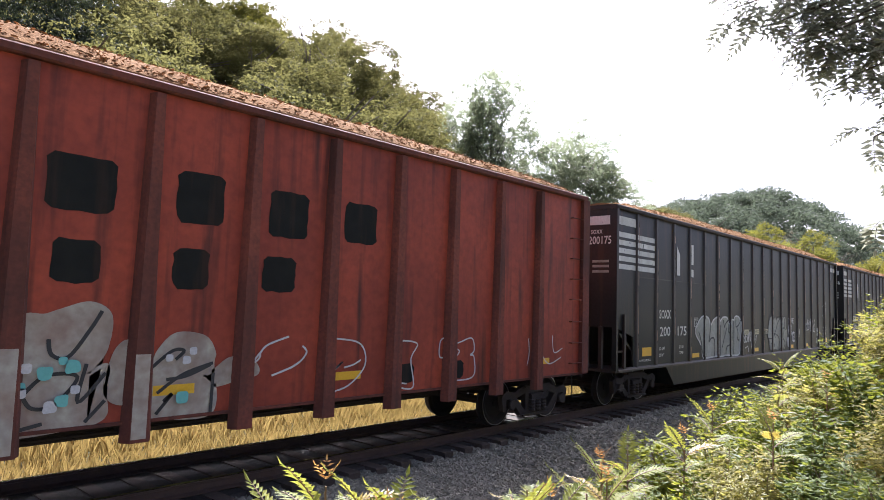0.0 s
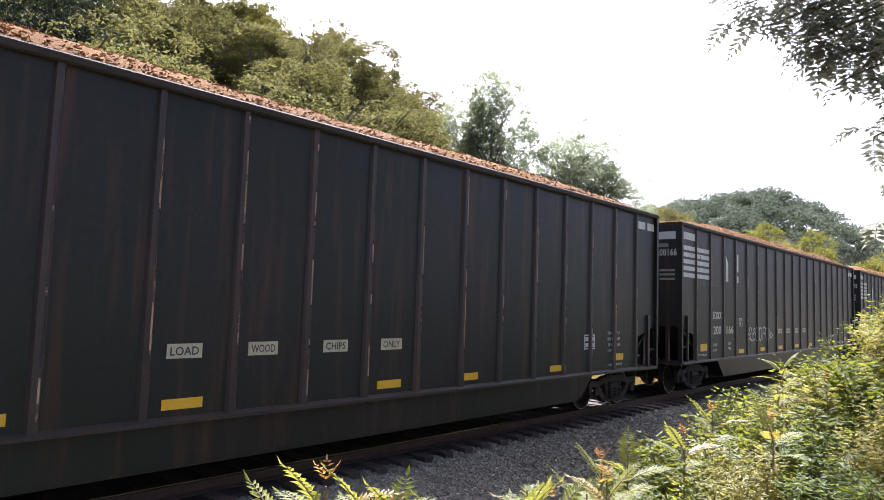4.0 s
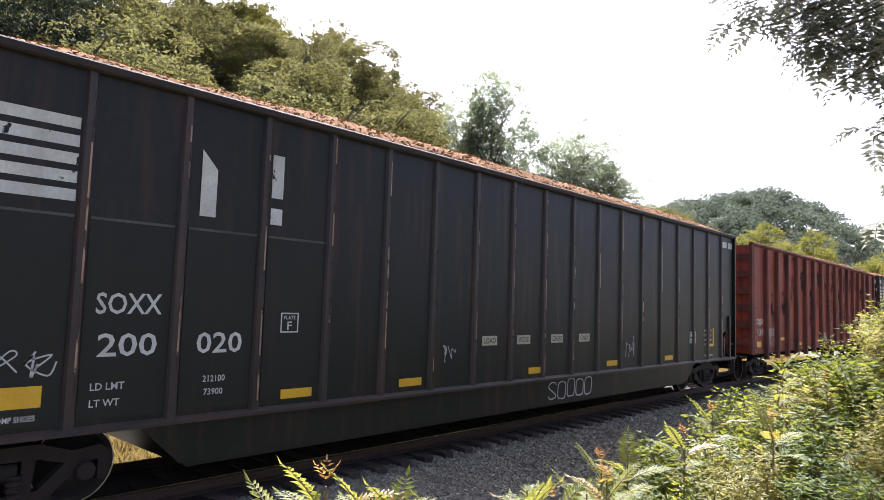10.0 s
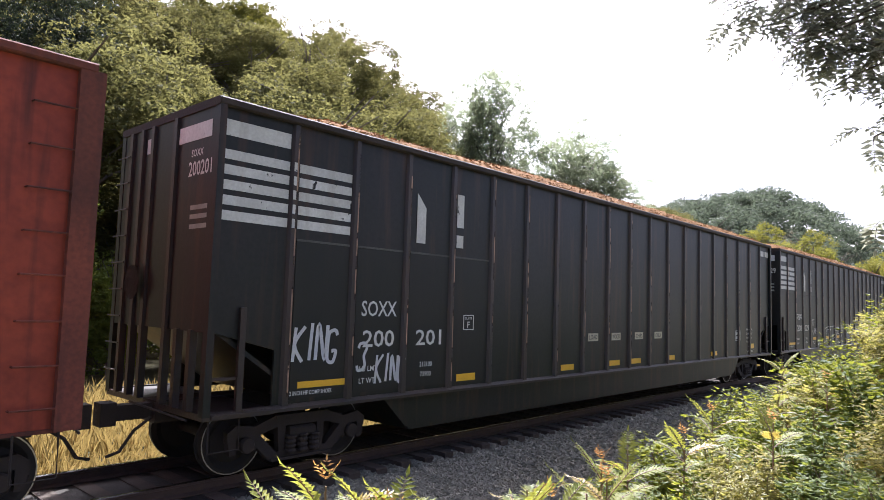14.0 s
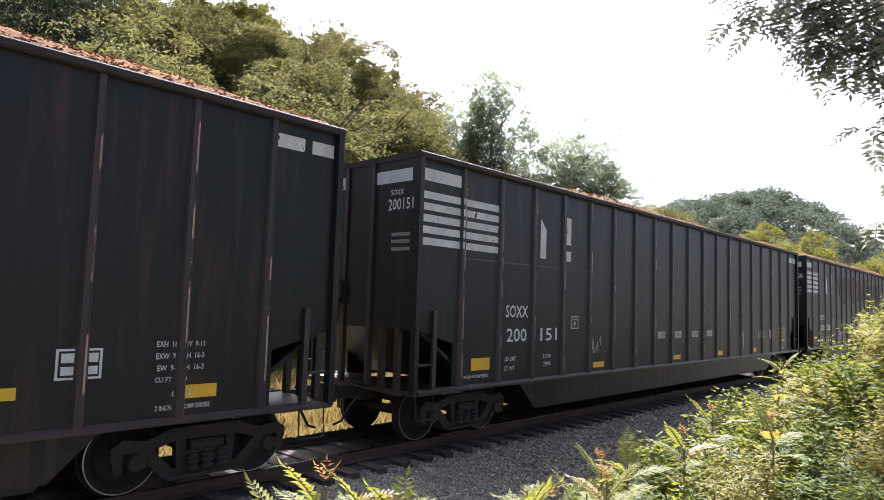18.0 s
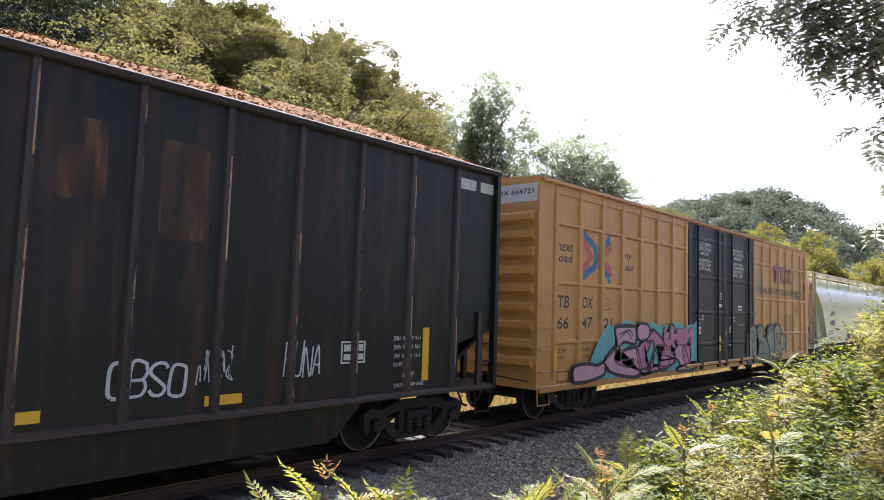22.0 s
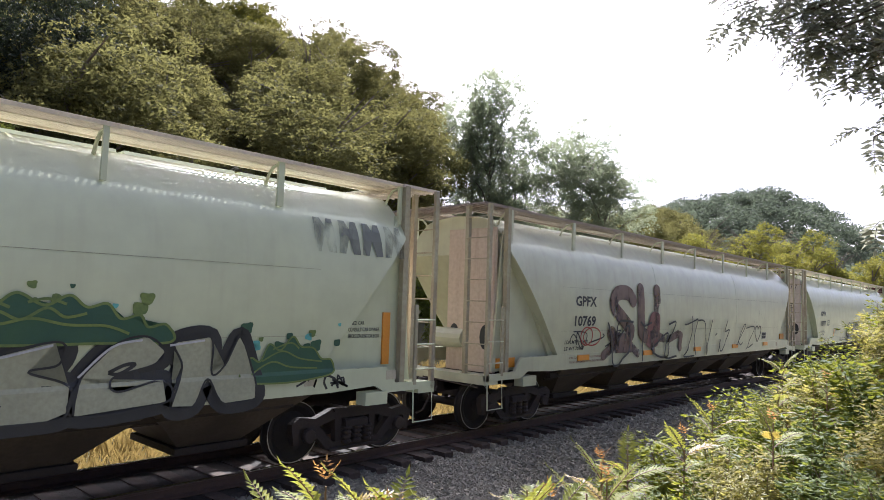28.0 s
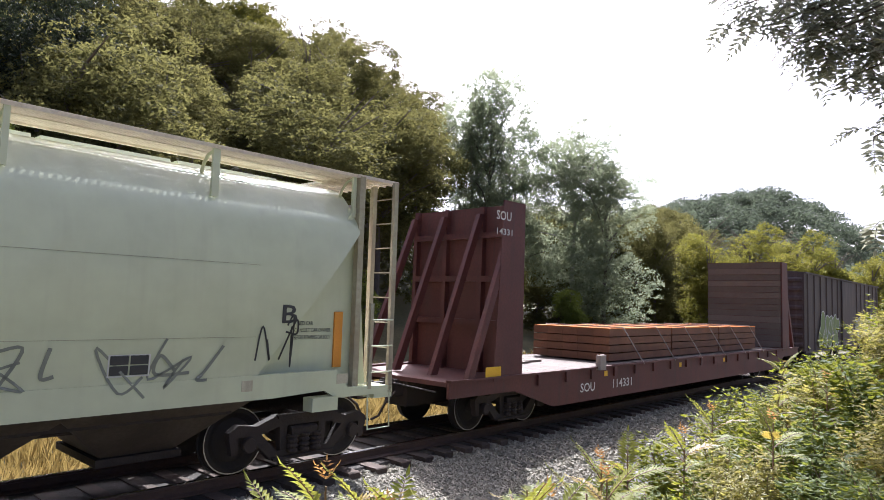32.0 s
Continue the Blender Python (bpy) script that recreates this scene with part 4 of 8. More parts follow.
def throw_up(car, seed, text, x0, x1, z0, z1, fill, line_m, y, width, edge, halo="", halo_edge=0.1, gap=0.3, label="filled graffiti letters", soft=True, other="", margin=None):
    """Broad filled letters with an outline and, at will, a halo round all of them."""
    r = random.Random(seed)
    h = margin or width * 0.5 + edge
    letters = brush_strokes(text, x0 + h, x1 - h + gap * (x1 - x0) / len(text) * 0.8, z0 + h, z1 - h, r, gap, 0.25)
    for i, rows in enumerate(letters):
        rows = [rounded(p) if soft else p for p in rows]
        layers = [("graffiti_outline", width + 2 * edge, line_m, "sprayed graffiti outline"), ("graffiti_fill", width, other if other and i % 2 else fill, label)]
        if halo:
            layers.insert(0, ("graffiti_halo", width + 2 * edge + 2 * halo_edge, halo, ""))
        for d, (name, w, m, tag) in enumerate(layers):
            mb = Mesh()
            for j, pts in enumerate(rows):
                thick(mb, pts, w, y - 0.009 * d - 0.0022 * j - 0.0004 * (i % 3))
            part(name, mb, M[m], car, tag, SX, "stuff")


def grid_points(text, box):
    """Strokes from short words of four digits, x and z in hundredths of the box."""
    x0, x1, z0, z1 = box
    return [[(x0 + (x1 - x0) * int(q[:2]) / 99, z0 + (z1 - z0) * int(q[2:]) / 99) for q in one.split()] for one in text.split(",")]


def closed_curve(pts, n=4):
    out, m = [], len(pts)
    for i in range(m):
        a, b, c, d = (Vector(pts[(i + k) % m]) for k in (-1, 0, 1, 2))
        for k in range(n):
            t = k / n
            q = 0.5 * ((2 * b) + (c - a) * t + (2 * a - 5 * b + 4 * c - d) * t * t + (3 * b - a - 3 * c + d) * t ** 3)
            out.append((q.x, q.y))
    return out


def flat_fill(name, outline, y, skin=None):
    """A filled outline; on a rounded side it is cut into bands that follow the skin."""
    bm = bmesh.new()
    bm.faces.new([bm.verts.new((x, y, z)) for x, z in outline])
    bmesh.ops.triangulate(bm, faces=bm.faces[:])
    if skin:
        lo, hi = min(p[1] for p in outline), max(p[1] for p in outline)
        for k in range(1, 60):
            z = 1.0 + 0.05 * k
            if lo < z < hi:
                bmesh.ops.bisect_plane(bm, geom=bm.verts[:] + bm.edges[:] + bm.faces[:], plane_co=(0, 0, z), plane_no=(0, 0, 1))
        for v in bm.verts:
            v.co.y = skin(v.co.z) + y
    for v in bm.verts:
        v.co.x *= SX
    me = bpy.data.meshes.new(name)
    bm.to_mesh(me)
    bm.free()
    return me


def mural(car, shapes, lines, box, fill, line_m, y, w=0.05, skin=None, soft=True, back=None, line_w=None, detail_m=None, label="filled graffiti letters", other=None):
    """Hand-drawn graffiti: filled shapes with outlines, and sprayed lines over them."""
    def lay(name, strokes, width, m, depth, tag):
        mb = Mesh()
        for i, pts in enumerate(strokes):
            stroke(mb, pts, width, y - depth - 0.0003 * (i % 6))
        if skin:
            mb.v = [(a, skin(c) + b, c) for a, b, c in mb.v]
        part(name, mb, M[m], car, tag, SX, "stuff")

    gap = 0.016 if skin else 0.003
    outlines = [closed_curve(p, 4 if soft else 1) for p in grid_points(shapes, box)] if shapes else []
    loops = [o + o[:2] for o in outlines]
    if back:
        lay("graffiti_halo", loops, back[0], back[1], 0.0, "sprayed border behind the graffiti")
    for i, o in enumerate(outlines):
        part("graffiti_fill", flat_fill("graffiti_fill", o, y - gap - 0.0008 * (i % 4), skin), M[other if other and i % 2 else fill], car, label, 1.0)
    if line_m and loops:
        lay("graffiti_outline", loops, w, line_m, gap + 0.0055, "sprayed graffiti outline")
    if lines:
        lay("graffiti_line", grid_points(lines, box), line_w or w, detail_m or line_m, gap + 0.0075, "sprayed graffiti line")


def rib_paint(car, first, last, z0, z1, material):
    """Spray paint that ran over the ribs of a black car."""
    for k in range(19):
        x = 1.12 + 1.05 * k
        if first < x < last:
            part("rib_paint", Mesh().box(x - 0.036, x + 0.010, -1.4865, -1.485, z0 + 0.04 * (k % 3), z1 - 0.05 * (k % 2)), M[material], car, "spray paint over the rib", SX)


# running gear, shared by all cars
WHEEL_R = 0.46
prof = [(0.02, -0.80), (0.10, -0.80), (0.10, -0.77), (0.30, -0.74), (0.38, -0.80), (0.45, -0.80), (0.452, -0.70), (0.46, -0.68), (0.48, -0.68), (0.48, -0.655), (0.40, -0.65), (0.32, -0.69), (0.10, -0.68), (0.085, -0.6),
        (0.08, 0.6), (0.10, 0.68), (0.32, 0.69), (0.40, 0.65), (0.48, 0.655), (0.48, 0.68), (0.46, 0.68), (0.452, 0.70), (0.45, 0.80), (0.38, 0.80), (0.30, 0.74), (0.10, 0.77), (0.10, 0.80), (0.02, 0.80)]
wheel_mesh = Mesh().lathe(prof).mesh("wheelset")
wheel_mesh.materials.append(M["wheel"])
rim_mesh = {}
for y in (-0.806, 0.801):
    rim_mesh[y] = Mesh().lathe([(0.452, y), (0.438, y), (0.438, y + 0.005), (0.452, y + 0.005), (0.452, y)], caps=False).mesh("polished_rim")
    rim_mesh[y].materials.append(M["tread"])
def side_frame(s):
    """A cast frame: arched top, dropped bottom chord, columns round the spring nest, pedestals over the bearings."""
    top = [(-1.16, 0.50), (-1.17, 0.64), (-1.04, 0.73), (-0.76, 0.69), (-0.45, 0.80), (0.45, 0.80), (0.76, 0.69), (1.04, 0.73), (1.17, 0.64), (1.16, 0.50), (1.02, 0.57), (0.72, 0.56), (0.40, 0.65), (-0.40, 0.65), (-0.72, 0.56), (-1.02, 0.57)]
    low = [(-0.90, 0.58), (-0.74, 0.42), (-0.52, 0.20), (0.52, 0.20), (0.74, 0.42), (0.90, 0.58), (0.70, 0.58), (0.42, 0.31), (-0.42, 0.31), (-0.70, 0.58)]
    y0, y1 = (s * 1.10 - 0.06, s * 1.10 + 0.06)
    mb = Mesh().prism(top, y0, y1).prism(low, y0 - 0.003, y1 + 0.003)
    for q in (-1, 1):
        mb.prism([(q * 0.27, 0.28), (q * 0.37, 0.28), (q * 0.40, 0.66), (q * 0.27, 0.66)], y0 + 0.004, y1 - 0.004)
        mb.prism([(q * 1.12, 0.34), (q * 1.16, 0.56), (q * 1.03, 0.56), (q * 1.03, 0.34)], y0 + 0.005, y1 - 0.005)
        mb.prism([(q * 0.78, 0.36), (q * 0.78, 0.58), (q * 0.70, 0.58), (q * 0.66, 0.42)], y0 + 0.006, y1 - 0.006)
    lip = [(-0.44, 0.76), (0.44, 0.76), (0.46, 0.81), (-0.46, 0.81)]
    mb.prism(lip, s * 1.17 - 0.03, s * 1.17 + 0.03)
    mb.prism([(-0.5, 0.19), (0.5, 0.19), (0.52, 0.23), (-0.52, 0.23)], s * 1.17 - 0.035, s * 1.17 + 0.035)
    return mb


frame_mesh = {s: side_frame(s).mesh("side_frame") for s in (-1, 1)}
cap_mesh = Mesh().lathe([(0.02, -1.23), (0.09, -1.23), (0.105, -1.21), (0.105, -1.15)], n=14, cz=0.46).mesh("bearing_cap")
spring = Mesh()
spring.loft([[(q * math.cos(6.2832 * j / 10), -1.185 + q * math.sin(6.2832 * j / 10), 0.27 + 0.045 * i / 2) for j in range(10)] for i, q in enumerate([0.06, 0.082, 0.082] * 4)])
spring_mesh = spring.mesh("spring")
bolster_mesh = Mesh().bevel_box(-0.22, 0.22, -1.2, 1.2, 0.46, 0.63, 0.03).mesh("bolster")
for me in (*frame_mesh.values(), cap_mesh, spring_mesh, bolster_mesh):
    me.materials.append(M["truck"])


def running_gear(car, length, centre):
    for c in (centre, length - centre):
        for s in (-1, 1):
            f = part("side_frame", frame_mesh[s], M["truck"], car, "grimy cast steel truck side frame")
            f.location = (c * SX, 0, 0)
        part("bolster", bolster_mesh, M["truck"], car).location = (c * SX, 0, 0)
        for name, me, places in (("bearing_cap", cap_mesh, (-0.89, 0.89)), ("spring", spring_mesh, (-0.2, 0.0, 0.2))):
            for dx in places:
                part(name, me, M["truck"], car).location = (c * SX + dx, 0, 0)
        for dx in (-0.89, 0.89):
            w = part("wheelset", wheel_mesh, M["wheel"], car, "steel wheels on an axle")
            w.location = (c * SX + dx, 0, WHEEL_R)
            for me in rim_mesh.values():
                part("polished_rim", me, M["tread"], w)


def couplers(car, length, z=0.86):
    for x, s in ((0.0, -1), (length, 1)):
        mb = Mesh().box(min(x, x + s * 0.45), max(x, x + s * 0.45), -0.09, 0.09, z - 0.1, z + 0.1)
        mb.prism([(x + s * 0.45, z - 0.15), (x + s * 0.64, z - 0.15), (x + s * 0.64, z + 0.15), (x + s * 0.45, z + 0.15)], -0.14, 0.10)
        part("coupler", mb, M["truck"], car, "", SX)
        hose = Mesh().tube([(x + s * 0.1, -0.32, z - 0.05), (x + s * 0.3, -0.32, z - 0.2), (x + s * 0.45, -0.3, z - 0.45), (x + s * 0.6, -0.28, z - 0.5)], 0.022, 6)
        part("air_hose", hose, M["truck"], car, "drooping rubber air hose", SX)
        part("uncoupling_lever", Mesh().tube([(x + s * 0.12, -1.35, z + 0.05), (x + s * 0.2, -0.7, z + 0.1), (x + s * 0.3, -0.12, z + 0.15)], 0.015, 5), M["truck"], car, "", SX)
        part("draft_sill", Mesh().box(min(x, x - s * 2.6), max(x, x - s * 2.6), -0.2, 0.2, z - 0.16, z + 0.14), M["truck"], car, "", SX)


def rungs(car, x0, x1, zs, y, material, along_y=None):
    for z in zs:
        if along_y:
            mb = Mesh().tube([(x0, along_y[0], z), (x0, along_y[1], z)], 0.012, 5)
        else:
            mb = Mesh().tube([(x0, y + 0.06, z), (x0, y - 0.03, z), (x1, y - 0.03, z), (x1, y + 0.06, z)], 0.012, 5)
        part("rung", mb, material, car, "", SX)


def rib(x, w0, w1, z0, z1, y_in, y_out):
    """A pressed side rib, w0 wide at its foot and w1 at its top, chamfered."""
    def ring(w, z):
        return [(x - w / 2, y_in, z), (x - w * 0.3, y_out, z), (x + w * 0.3, y_out, z), (x + w / 2, y_in, z)]
    return Mesh().loft([ring(w0, z0), ring(w1, z1)])


def black_gondola():
    L = 21.1
    car = thing("gondola_car", "black high-sided wood-chip gondola with rusty ribs, rolling on the track", "railcar", "black gondola cars of the train")
    side_poly = [(0.02, 2.0), (0.02, 4.86), (L - 0.02, 4.86), (L - 0.02, 2.0), (L - 0.95, 1.74), (L - 0.95, 0.98), (0.95, 0.98), (0.95, 1.74)]
    for y in (-1.44, 1.40):
        part("side_sheet", Mesh().prism(side_poly, y, y + 0.04), M["black"], car, "black steel side", SX)
    for k in range(19):
        for s in (-1, 1):
            one = part("rib", rib(1.12 + 1.05 * k, 0.15, 0.12, 0.98, 4.86, s * 1.44, s * 1.485), M["black_rib"], car, "rust-streaked black side rib", SX)
            if s < 0:
                x = 1.12 + 1.05 * k + 0.016
                part("worn_edge", Mesh().box(x, x + 0.02, -1.4875, -1.485, 1.1 + 0.2 * (k % 3), 4.8 - 0.15 * (k % 4)), M["worn"], one, "worn rusty edge", SX)
    for s in (-1, 1):
        part("top_chord", Mesh().bevel_box(0, L, s * 1.46 - 0.07, s * 1.46 + 0.07, 4.86, 4.97, 0.02), M["truck"], car, "", SX)
        part("side_sill", Mesh().prism_x([(s * 1.40, 0.92), (s * 1.53, 0.92), (s * 1.53, 0.96), (s * 1.45, 1.0), (s * 1.40, 1.0)], 0.1, L - 0.1), M["black_rib"], car, "", SX)
    for x in (0.0, L - 0.07):
        part("end_sheet", Mesh().box(x, x + 0.07, -1.40, 1.40, 1.98, 4.86), M["black"], car, "", SX)
        part("end_chord", Mesh().bevel_box(x - 0.02, x + 0.09, -1.52, 1.52, 4.86, 4.97, 0.02), M["truck"], car, "", SX)
        for s in (-1, 1):
            part("corner_post", Mesh().box(x - 0.01, x + 0.08, s * 1.46 - 0.06, s * 1.46 + 0.06, 0.95, 4.87), M["black"], car, "", SX)
    for x, s in ((0.0, 1), (L, -1)):
        part("slope_sheet", Mesh().prism([(x + s * 0.1, 2.0), (x + s * 0.16, 2.04), (x + s * 1.5, 1.06), (x + s * 1.5, 1.0)], -1.39, 1.39), M["black"], car, "", SX)
        part("end_platform", Mesh().box(min(x, x + s * 0.95), max(x, x + s * 0.95), -1.5, 1.5, 0.90, 0.98), M["black_rib"], car, "", SX)
        for y in (-1.1, -0.72, -0.36, 0.36, 0.72, 1.1):
            part("end_post", Mesh().box(x - 0.04 if s > 0 else x - 0.05, x + 0.05 if s > 0 else x + 0.04, y - 0.045, y + 0.045, 0.98, 2.0 if y < -0.6 else 4.86), M["black_rib"], car, "", SX)
        part("brace", Mesh().prism([(x + s * 0.42, 0.98), (x + s * 0.5, 0.98), (x + s * 0.5, 2.3), (x + s * 0.42, 2.3)], -1.50, -1.44), M["black_rib"], car, "", SX)
        part("crossbar", Mesh().box(min(x, x + s * 0.5), max(x, x + s * 0.5), -1.46, -1.42, 1.38, 1.42), M["black_rib"], car, "", SX)
        part("sill_step", Mesh().tube([(x + s * 0.1, -1.45, 0.92), (x + s * 0.1, -1.47, 0.5), (x + s * 0.5, -1.47, 0.5), (x + s * 0.5, -1.45, 0.92)], 0.014, 5), M["truck"], car, "", SX)
    rungs(car, L + 0.04, 0, (1.3, 1.7, 2.1, 2.5, 2.9, 3.3, 3.7, 4.1, 4.5), 0, M["black_rib"], (-1.5, -1.05))
    rungs(car, -0.06, 0, (1.3, 1.7, 2.1, 2.5, 2.9, 3.3, 3.7, 4.1, 4.5), 0, M["black_rib"], (1.05, 1.5))
    part("belly", Mesh().prism([(3.0, 0.95), (3.5, 0.36), (L - 3.5, 0.36), (L - 3.0, 0.95)], -1.34, 1.34), M["black"], car, "dark drop floor between the trucks", SX)
    part("belly_skirt", Mesh().prism([(2.9, 0.93), (3.4, 0.42), (L - 3.4, 0.42), (L - 2.9, 0.93)], -1.37, -1.34), M["black"], car, "", SX)
    part("brake_wheel", Mesh().loft([[(-0.12, 0.55 + 0.25 * math.cos(a) * q, 2.6 + 0.25 * math.sin(a) * q) for a in np.linspace(0, 6.2832, 18)[:-1]] for q in (0.92, 1.0)]), M["truck"], car, "", SX)
    # repainted lower panels with a pale edge
    for k in range(4):
        a = 1.20 + 1.05 * k
        part("patch_panel", Mesh().box(a, a + 0.89, -1.449, -1.44, 1.06, 3.24), M["patch"], car, "repainted panel", SX)
        part("patch_edge", Mesh().box(a, a + 0.89, -1.456, -1.44, 3.235, 3.265), M["dust"], car, "pale worn paint edge", SX)
    y = -1.4465
    part("emblem_bar", paint(0.09, 1.04, 4.50, 4.71, y), M["white_worn"], car, "peeling white painted bar", SX)
    for k in range(5):
        z = 4.195 - k * 0.197
        part("emblem_bar", paint(0.07, 1.04, z, z + 0.125, y), M["white_worn"], car, "peeling white painted bar", SX)
        part("emblem_bar", paint(1.20, 2.09, z, z + 0.125, y), M["white_worn"], car, "peeling white painted bar", SX)
        part("emblem_bar", paint(1.085, 1.13, z, z + 0.125, -1.489), M["white_worn"], car, "peeling white painted bar", SX)
    part("emblem_bar", Mesh().prism([(3.42, 3.42), (3.62, 3.42), (3.62, 4.02), (3.42, 4.25)], -1.4505, -1.4475), M["white_worn"], car, "peeling white painted bar", SX)
    part("emblem_bar", paint(4.37, 4.54, 3.78, 4.37, -1.4475), M["white_worn"], car, "peeling white painted bar", SX)
    part("emblem_bar", paint(4.37, 4.54, 3.42, 3.64, -1.4475), M["white_worn"], car, "peeling white painted bar", SX)
    for a, b in ((L - 1.06, L - 0.6), (L - 0.48, L - 0.12)):
        part("emblem_bar", paint(a, b, 4.50, 4.69, y), M["white_worn"], car, "peeling white painted bar", SX)
    for ya, yb in ((-1.32, -0.42), (0.42, 0.6)):
        part("emblem_bar", Mesh().box(-0.006, -0.002, ya, yb, 4.48, 4.7), M["white_worn"], car, "peeling white painted bar", SX)
    # lettering common to all
    y = -1.4505
    for s, box in (("SOXX", None), ("LD LMT", (2.36, 2.70, 1.37, 1.45)), ("LT WT", (2.36, 2.66, 1.19, 1.27)), ("212100", (3.58, 3.86, 1.38, 1.46)), ("73900", (3.60, 3.84, 1.22, 1.30)),
                   ("2 INCH HF COMP SHOES", (1.2, 1.88, 1.105, 1.165)), ("EXH  16-3  W  9-11", (L - 2.42, L - 1.86, 1.82, 1.89)), ("EXW  9-11  H  16-3", (L - 2.42, L - 1.86, 1.68, 1.75)),
                   ("EW  9-11  H  16-3", (L - 2.40, L - 1.86, 1.54, 1.61)), ("CU FT  8200", (L - 2.42, L - 2.05, 1.41, 1.47)), ("G 97", (L - 2.22, L - 1.98, 1.22, 1.31)), ("2 INCH HF COMP SHOES", (L - 2.4, L - 1.76, 1.08, 1.14))):
        if box:
            part("lettering", words(s, *box, y), M["white"], car, "white stencilled words", SX)
    part("stencil_frame", frame_of(4.60, 4.87, 1.97, 2.24, 0.018, y), M["white"], car, "thin white square outline", SX)
    part("lettering", words("PLATE", 4.65, 4.82, 2.15, 2.2, y), M["white"], car, "", SX)
    part("lettering", words("F", 4.70, 4.77, 2.01, 2.12, y), M["white"], car, "", SX)
    part("stencil_frame", frame_of(L - 3.42, L - 2.98, 1.5, 1.83, 0.025, -1.4465), M["white"], car, "thin white square outline", SX)
    for a, b, c, d in ((0.05, 0.2, 0.18, 0.28), (0.24, 0.4, 0.18, 0.28), (0.05, 0.2, 0.05, 0.14), (0.24, 0.4, 0.05, 0.14)):
        part("stencil_bar", paint(L - 3.42 + a, L - 3.42 + b, 1.5 + c, 1.5 + d, -1.4465), M["white"], car, "", SX)
    for s, a in (("LOAD", 8.70), ("WOOD", 9.72), ("CHIPS", 10.86), ("ONLY", 11.91)):
        sign = part("sign_plate", Mesh().box(a, a + 0.42, -1.448, -1.44, 1.68, 1.855), M["sign"], car, "pale painted sign", SX)
        part("lettering", words(s, a + 0.04, a + 0.38, 1.715, 1.82, -1.4495), M["blackletter"], sign, "dark stencilled word", SX)
    running_gear(car, L, 1.62)
    couplers(car, L)
    return car, L


def frame_of(x0, x1, z0, z1, w, y):
    mb = Mesh()
    for a, b, c, d in ((x0, x1, z0, z0 + w), (x0, x1, z1 - w, z1), (x0, x0 + w, z0 + w, z1 - w), (x1 - w, x1, z0 + w, z1 - w)):
        mb.box(a, b, y, y + 0.003, c, d)
    return mb


def red_gondola():
    L = 20.8
    car = thing("gondola_car", "oxide-red high-sided wood-chip gondola with broad dark ribs, rolling on the track", "railcar", "red gondola cars of the train")
    for y in (-1.40, 1.36):
        part("side_sheet", Mesh().box(0.03, L - 0.03, y, y + 0.04, 1.0, 4.84), M["red"], car, "stained oxide-red steel side", SX)
    for k in range(15):
        for s in (-1, 1):
            part("rib", rib(1.5 + 1.255 * k, 0.34, 0.17, 0.76, 4.8, s * 1.40, s * 1.52), M["red_rib"], car, "broad grimy red side rib", SX)
        part("cross_bearer", Mesh().box(1.5 + 1.255 * k - 0.06, 1.5 + 1.255 * k + 0.06, -1.38, 1.38, 0.82, 1.0), M["truck"], car, "", SX)
    for s in (-1, 1):
        part("top_chord", Mesh().bevel_box(0, L, s * 1.43 - 0.07, s * 1.43 + 0.07, 4.84, 4.95, 0.02), M["red_rib"], car, "", SX)
        part("side_sill", Mesh().box(0.05, L - 0.05, s * 1.41 - 0.015, s * 1.41 + 0.015, 0.96, 1.0), M["red_rib"], car, "", SX)
    part("floor", Mesh().box(0.05, L - 0.05, -1.38, 1.38, 1.0, 1.08), M["truck"], car, "", SX)
    part("centre_sill", Mesh().box(0.1, L - 0.1, -0.24, 0.24, 0.62, 0.98), M["truck"], car, "", SX)
    for yy, zz in ((-0.7, 0.78), (-0.95, 0.86), (0.6, 0.8)):
        part("brake_rod", Mesh().tube([(2.6, yy, zz), (10, yy, zz - 0.06), (L - 2.6, yy, zz)], 0.025, 5), M["truck"], car, "", SX)
    for x in (0.0, L - 0.07):
        part("end_sheet", Mesh().box(x, x + 0.07, -1.40, 1.40, 1.0, 4.84), M["red"], car, "", SX)
        for k in range(6):
            z = 1.3 + k * 0.6
            part("end_rib", Mesh().prism_x([(-1.38, z), (1.38, z), (1.38, z + 0.22), (-1.38, z + 0.22)], x - 0.08 if x < 1 else x + 0.07, x if x < 1 else x + 0.15), M["red_rib"], car, "", SX)
        for s in (-1, 1):
            part("corner_post", Mesh().box(x - 0.09, x + 0.16, s * 1.44 - 0.05, s * 1.44 + 0.05, 0.98, 4.86), M["red_rib"], car, "", SX)
    rungs(car, 0.05, 0.52, (1.22, 1.66, 2.12, 2.6), -1.44, M["red_rib"])
    rungs(car, L - 0.55, L - 0.08, (1.22, 1.66, 2.12, 2.6, 3.05, 3.5, 3.95, 4.4), -1.44, M["red_rib"])
    for a in (0.1, L - 0.5):
        part("sill_step", Mesh().tube([(a, -1.45, 0.98), (a, -1.47, 0.5), (a + 0.4, -1.47, 0.5), (a + 0.4, -1.45, 0.98)], 0.014, 5), M["truck"], car, "", SX)
    part("reflector", Mesh().box(0.62, 1.08, -1.409, -1.40, 1.2, 1.41), M["yellow"], car, "yellow reflective tape", SX)
    running_gear(car, L, 1.35)
    couplers(car, L)
    return car, L


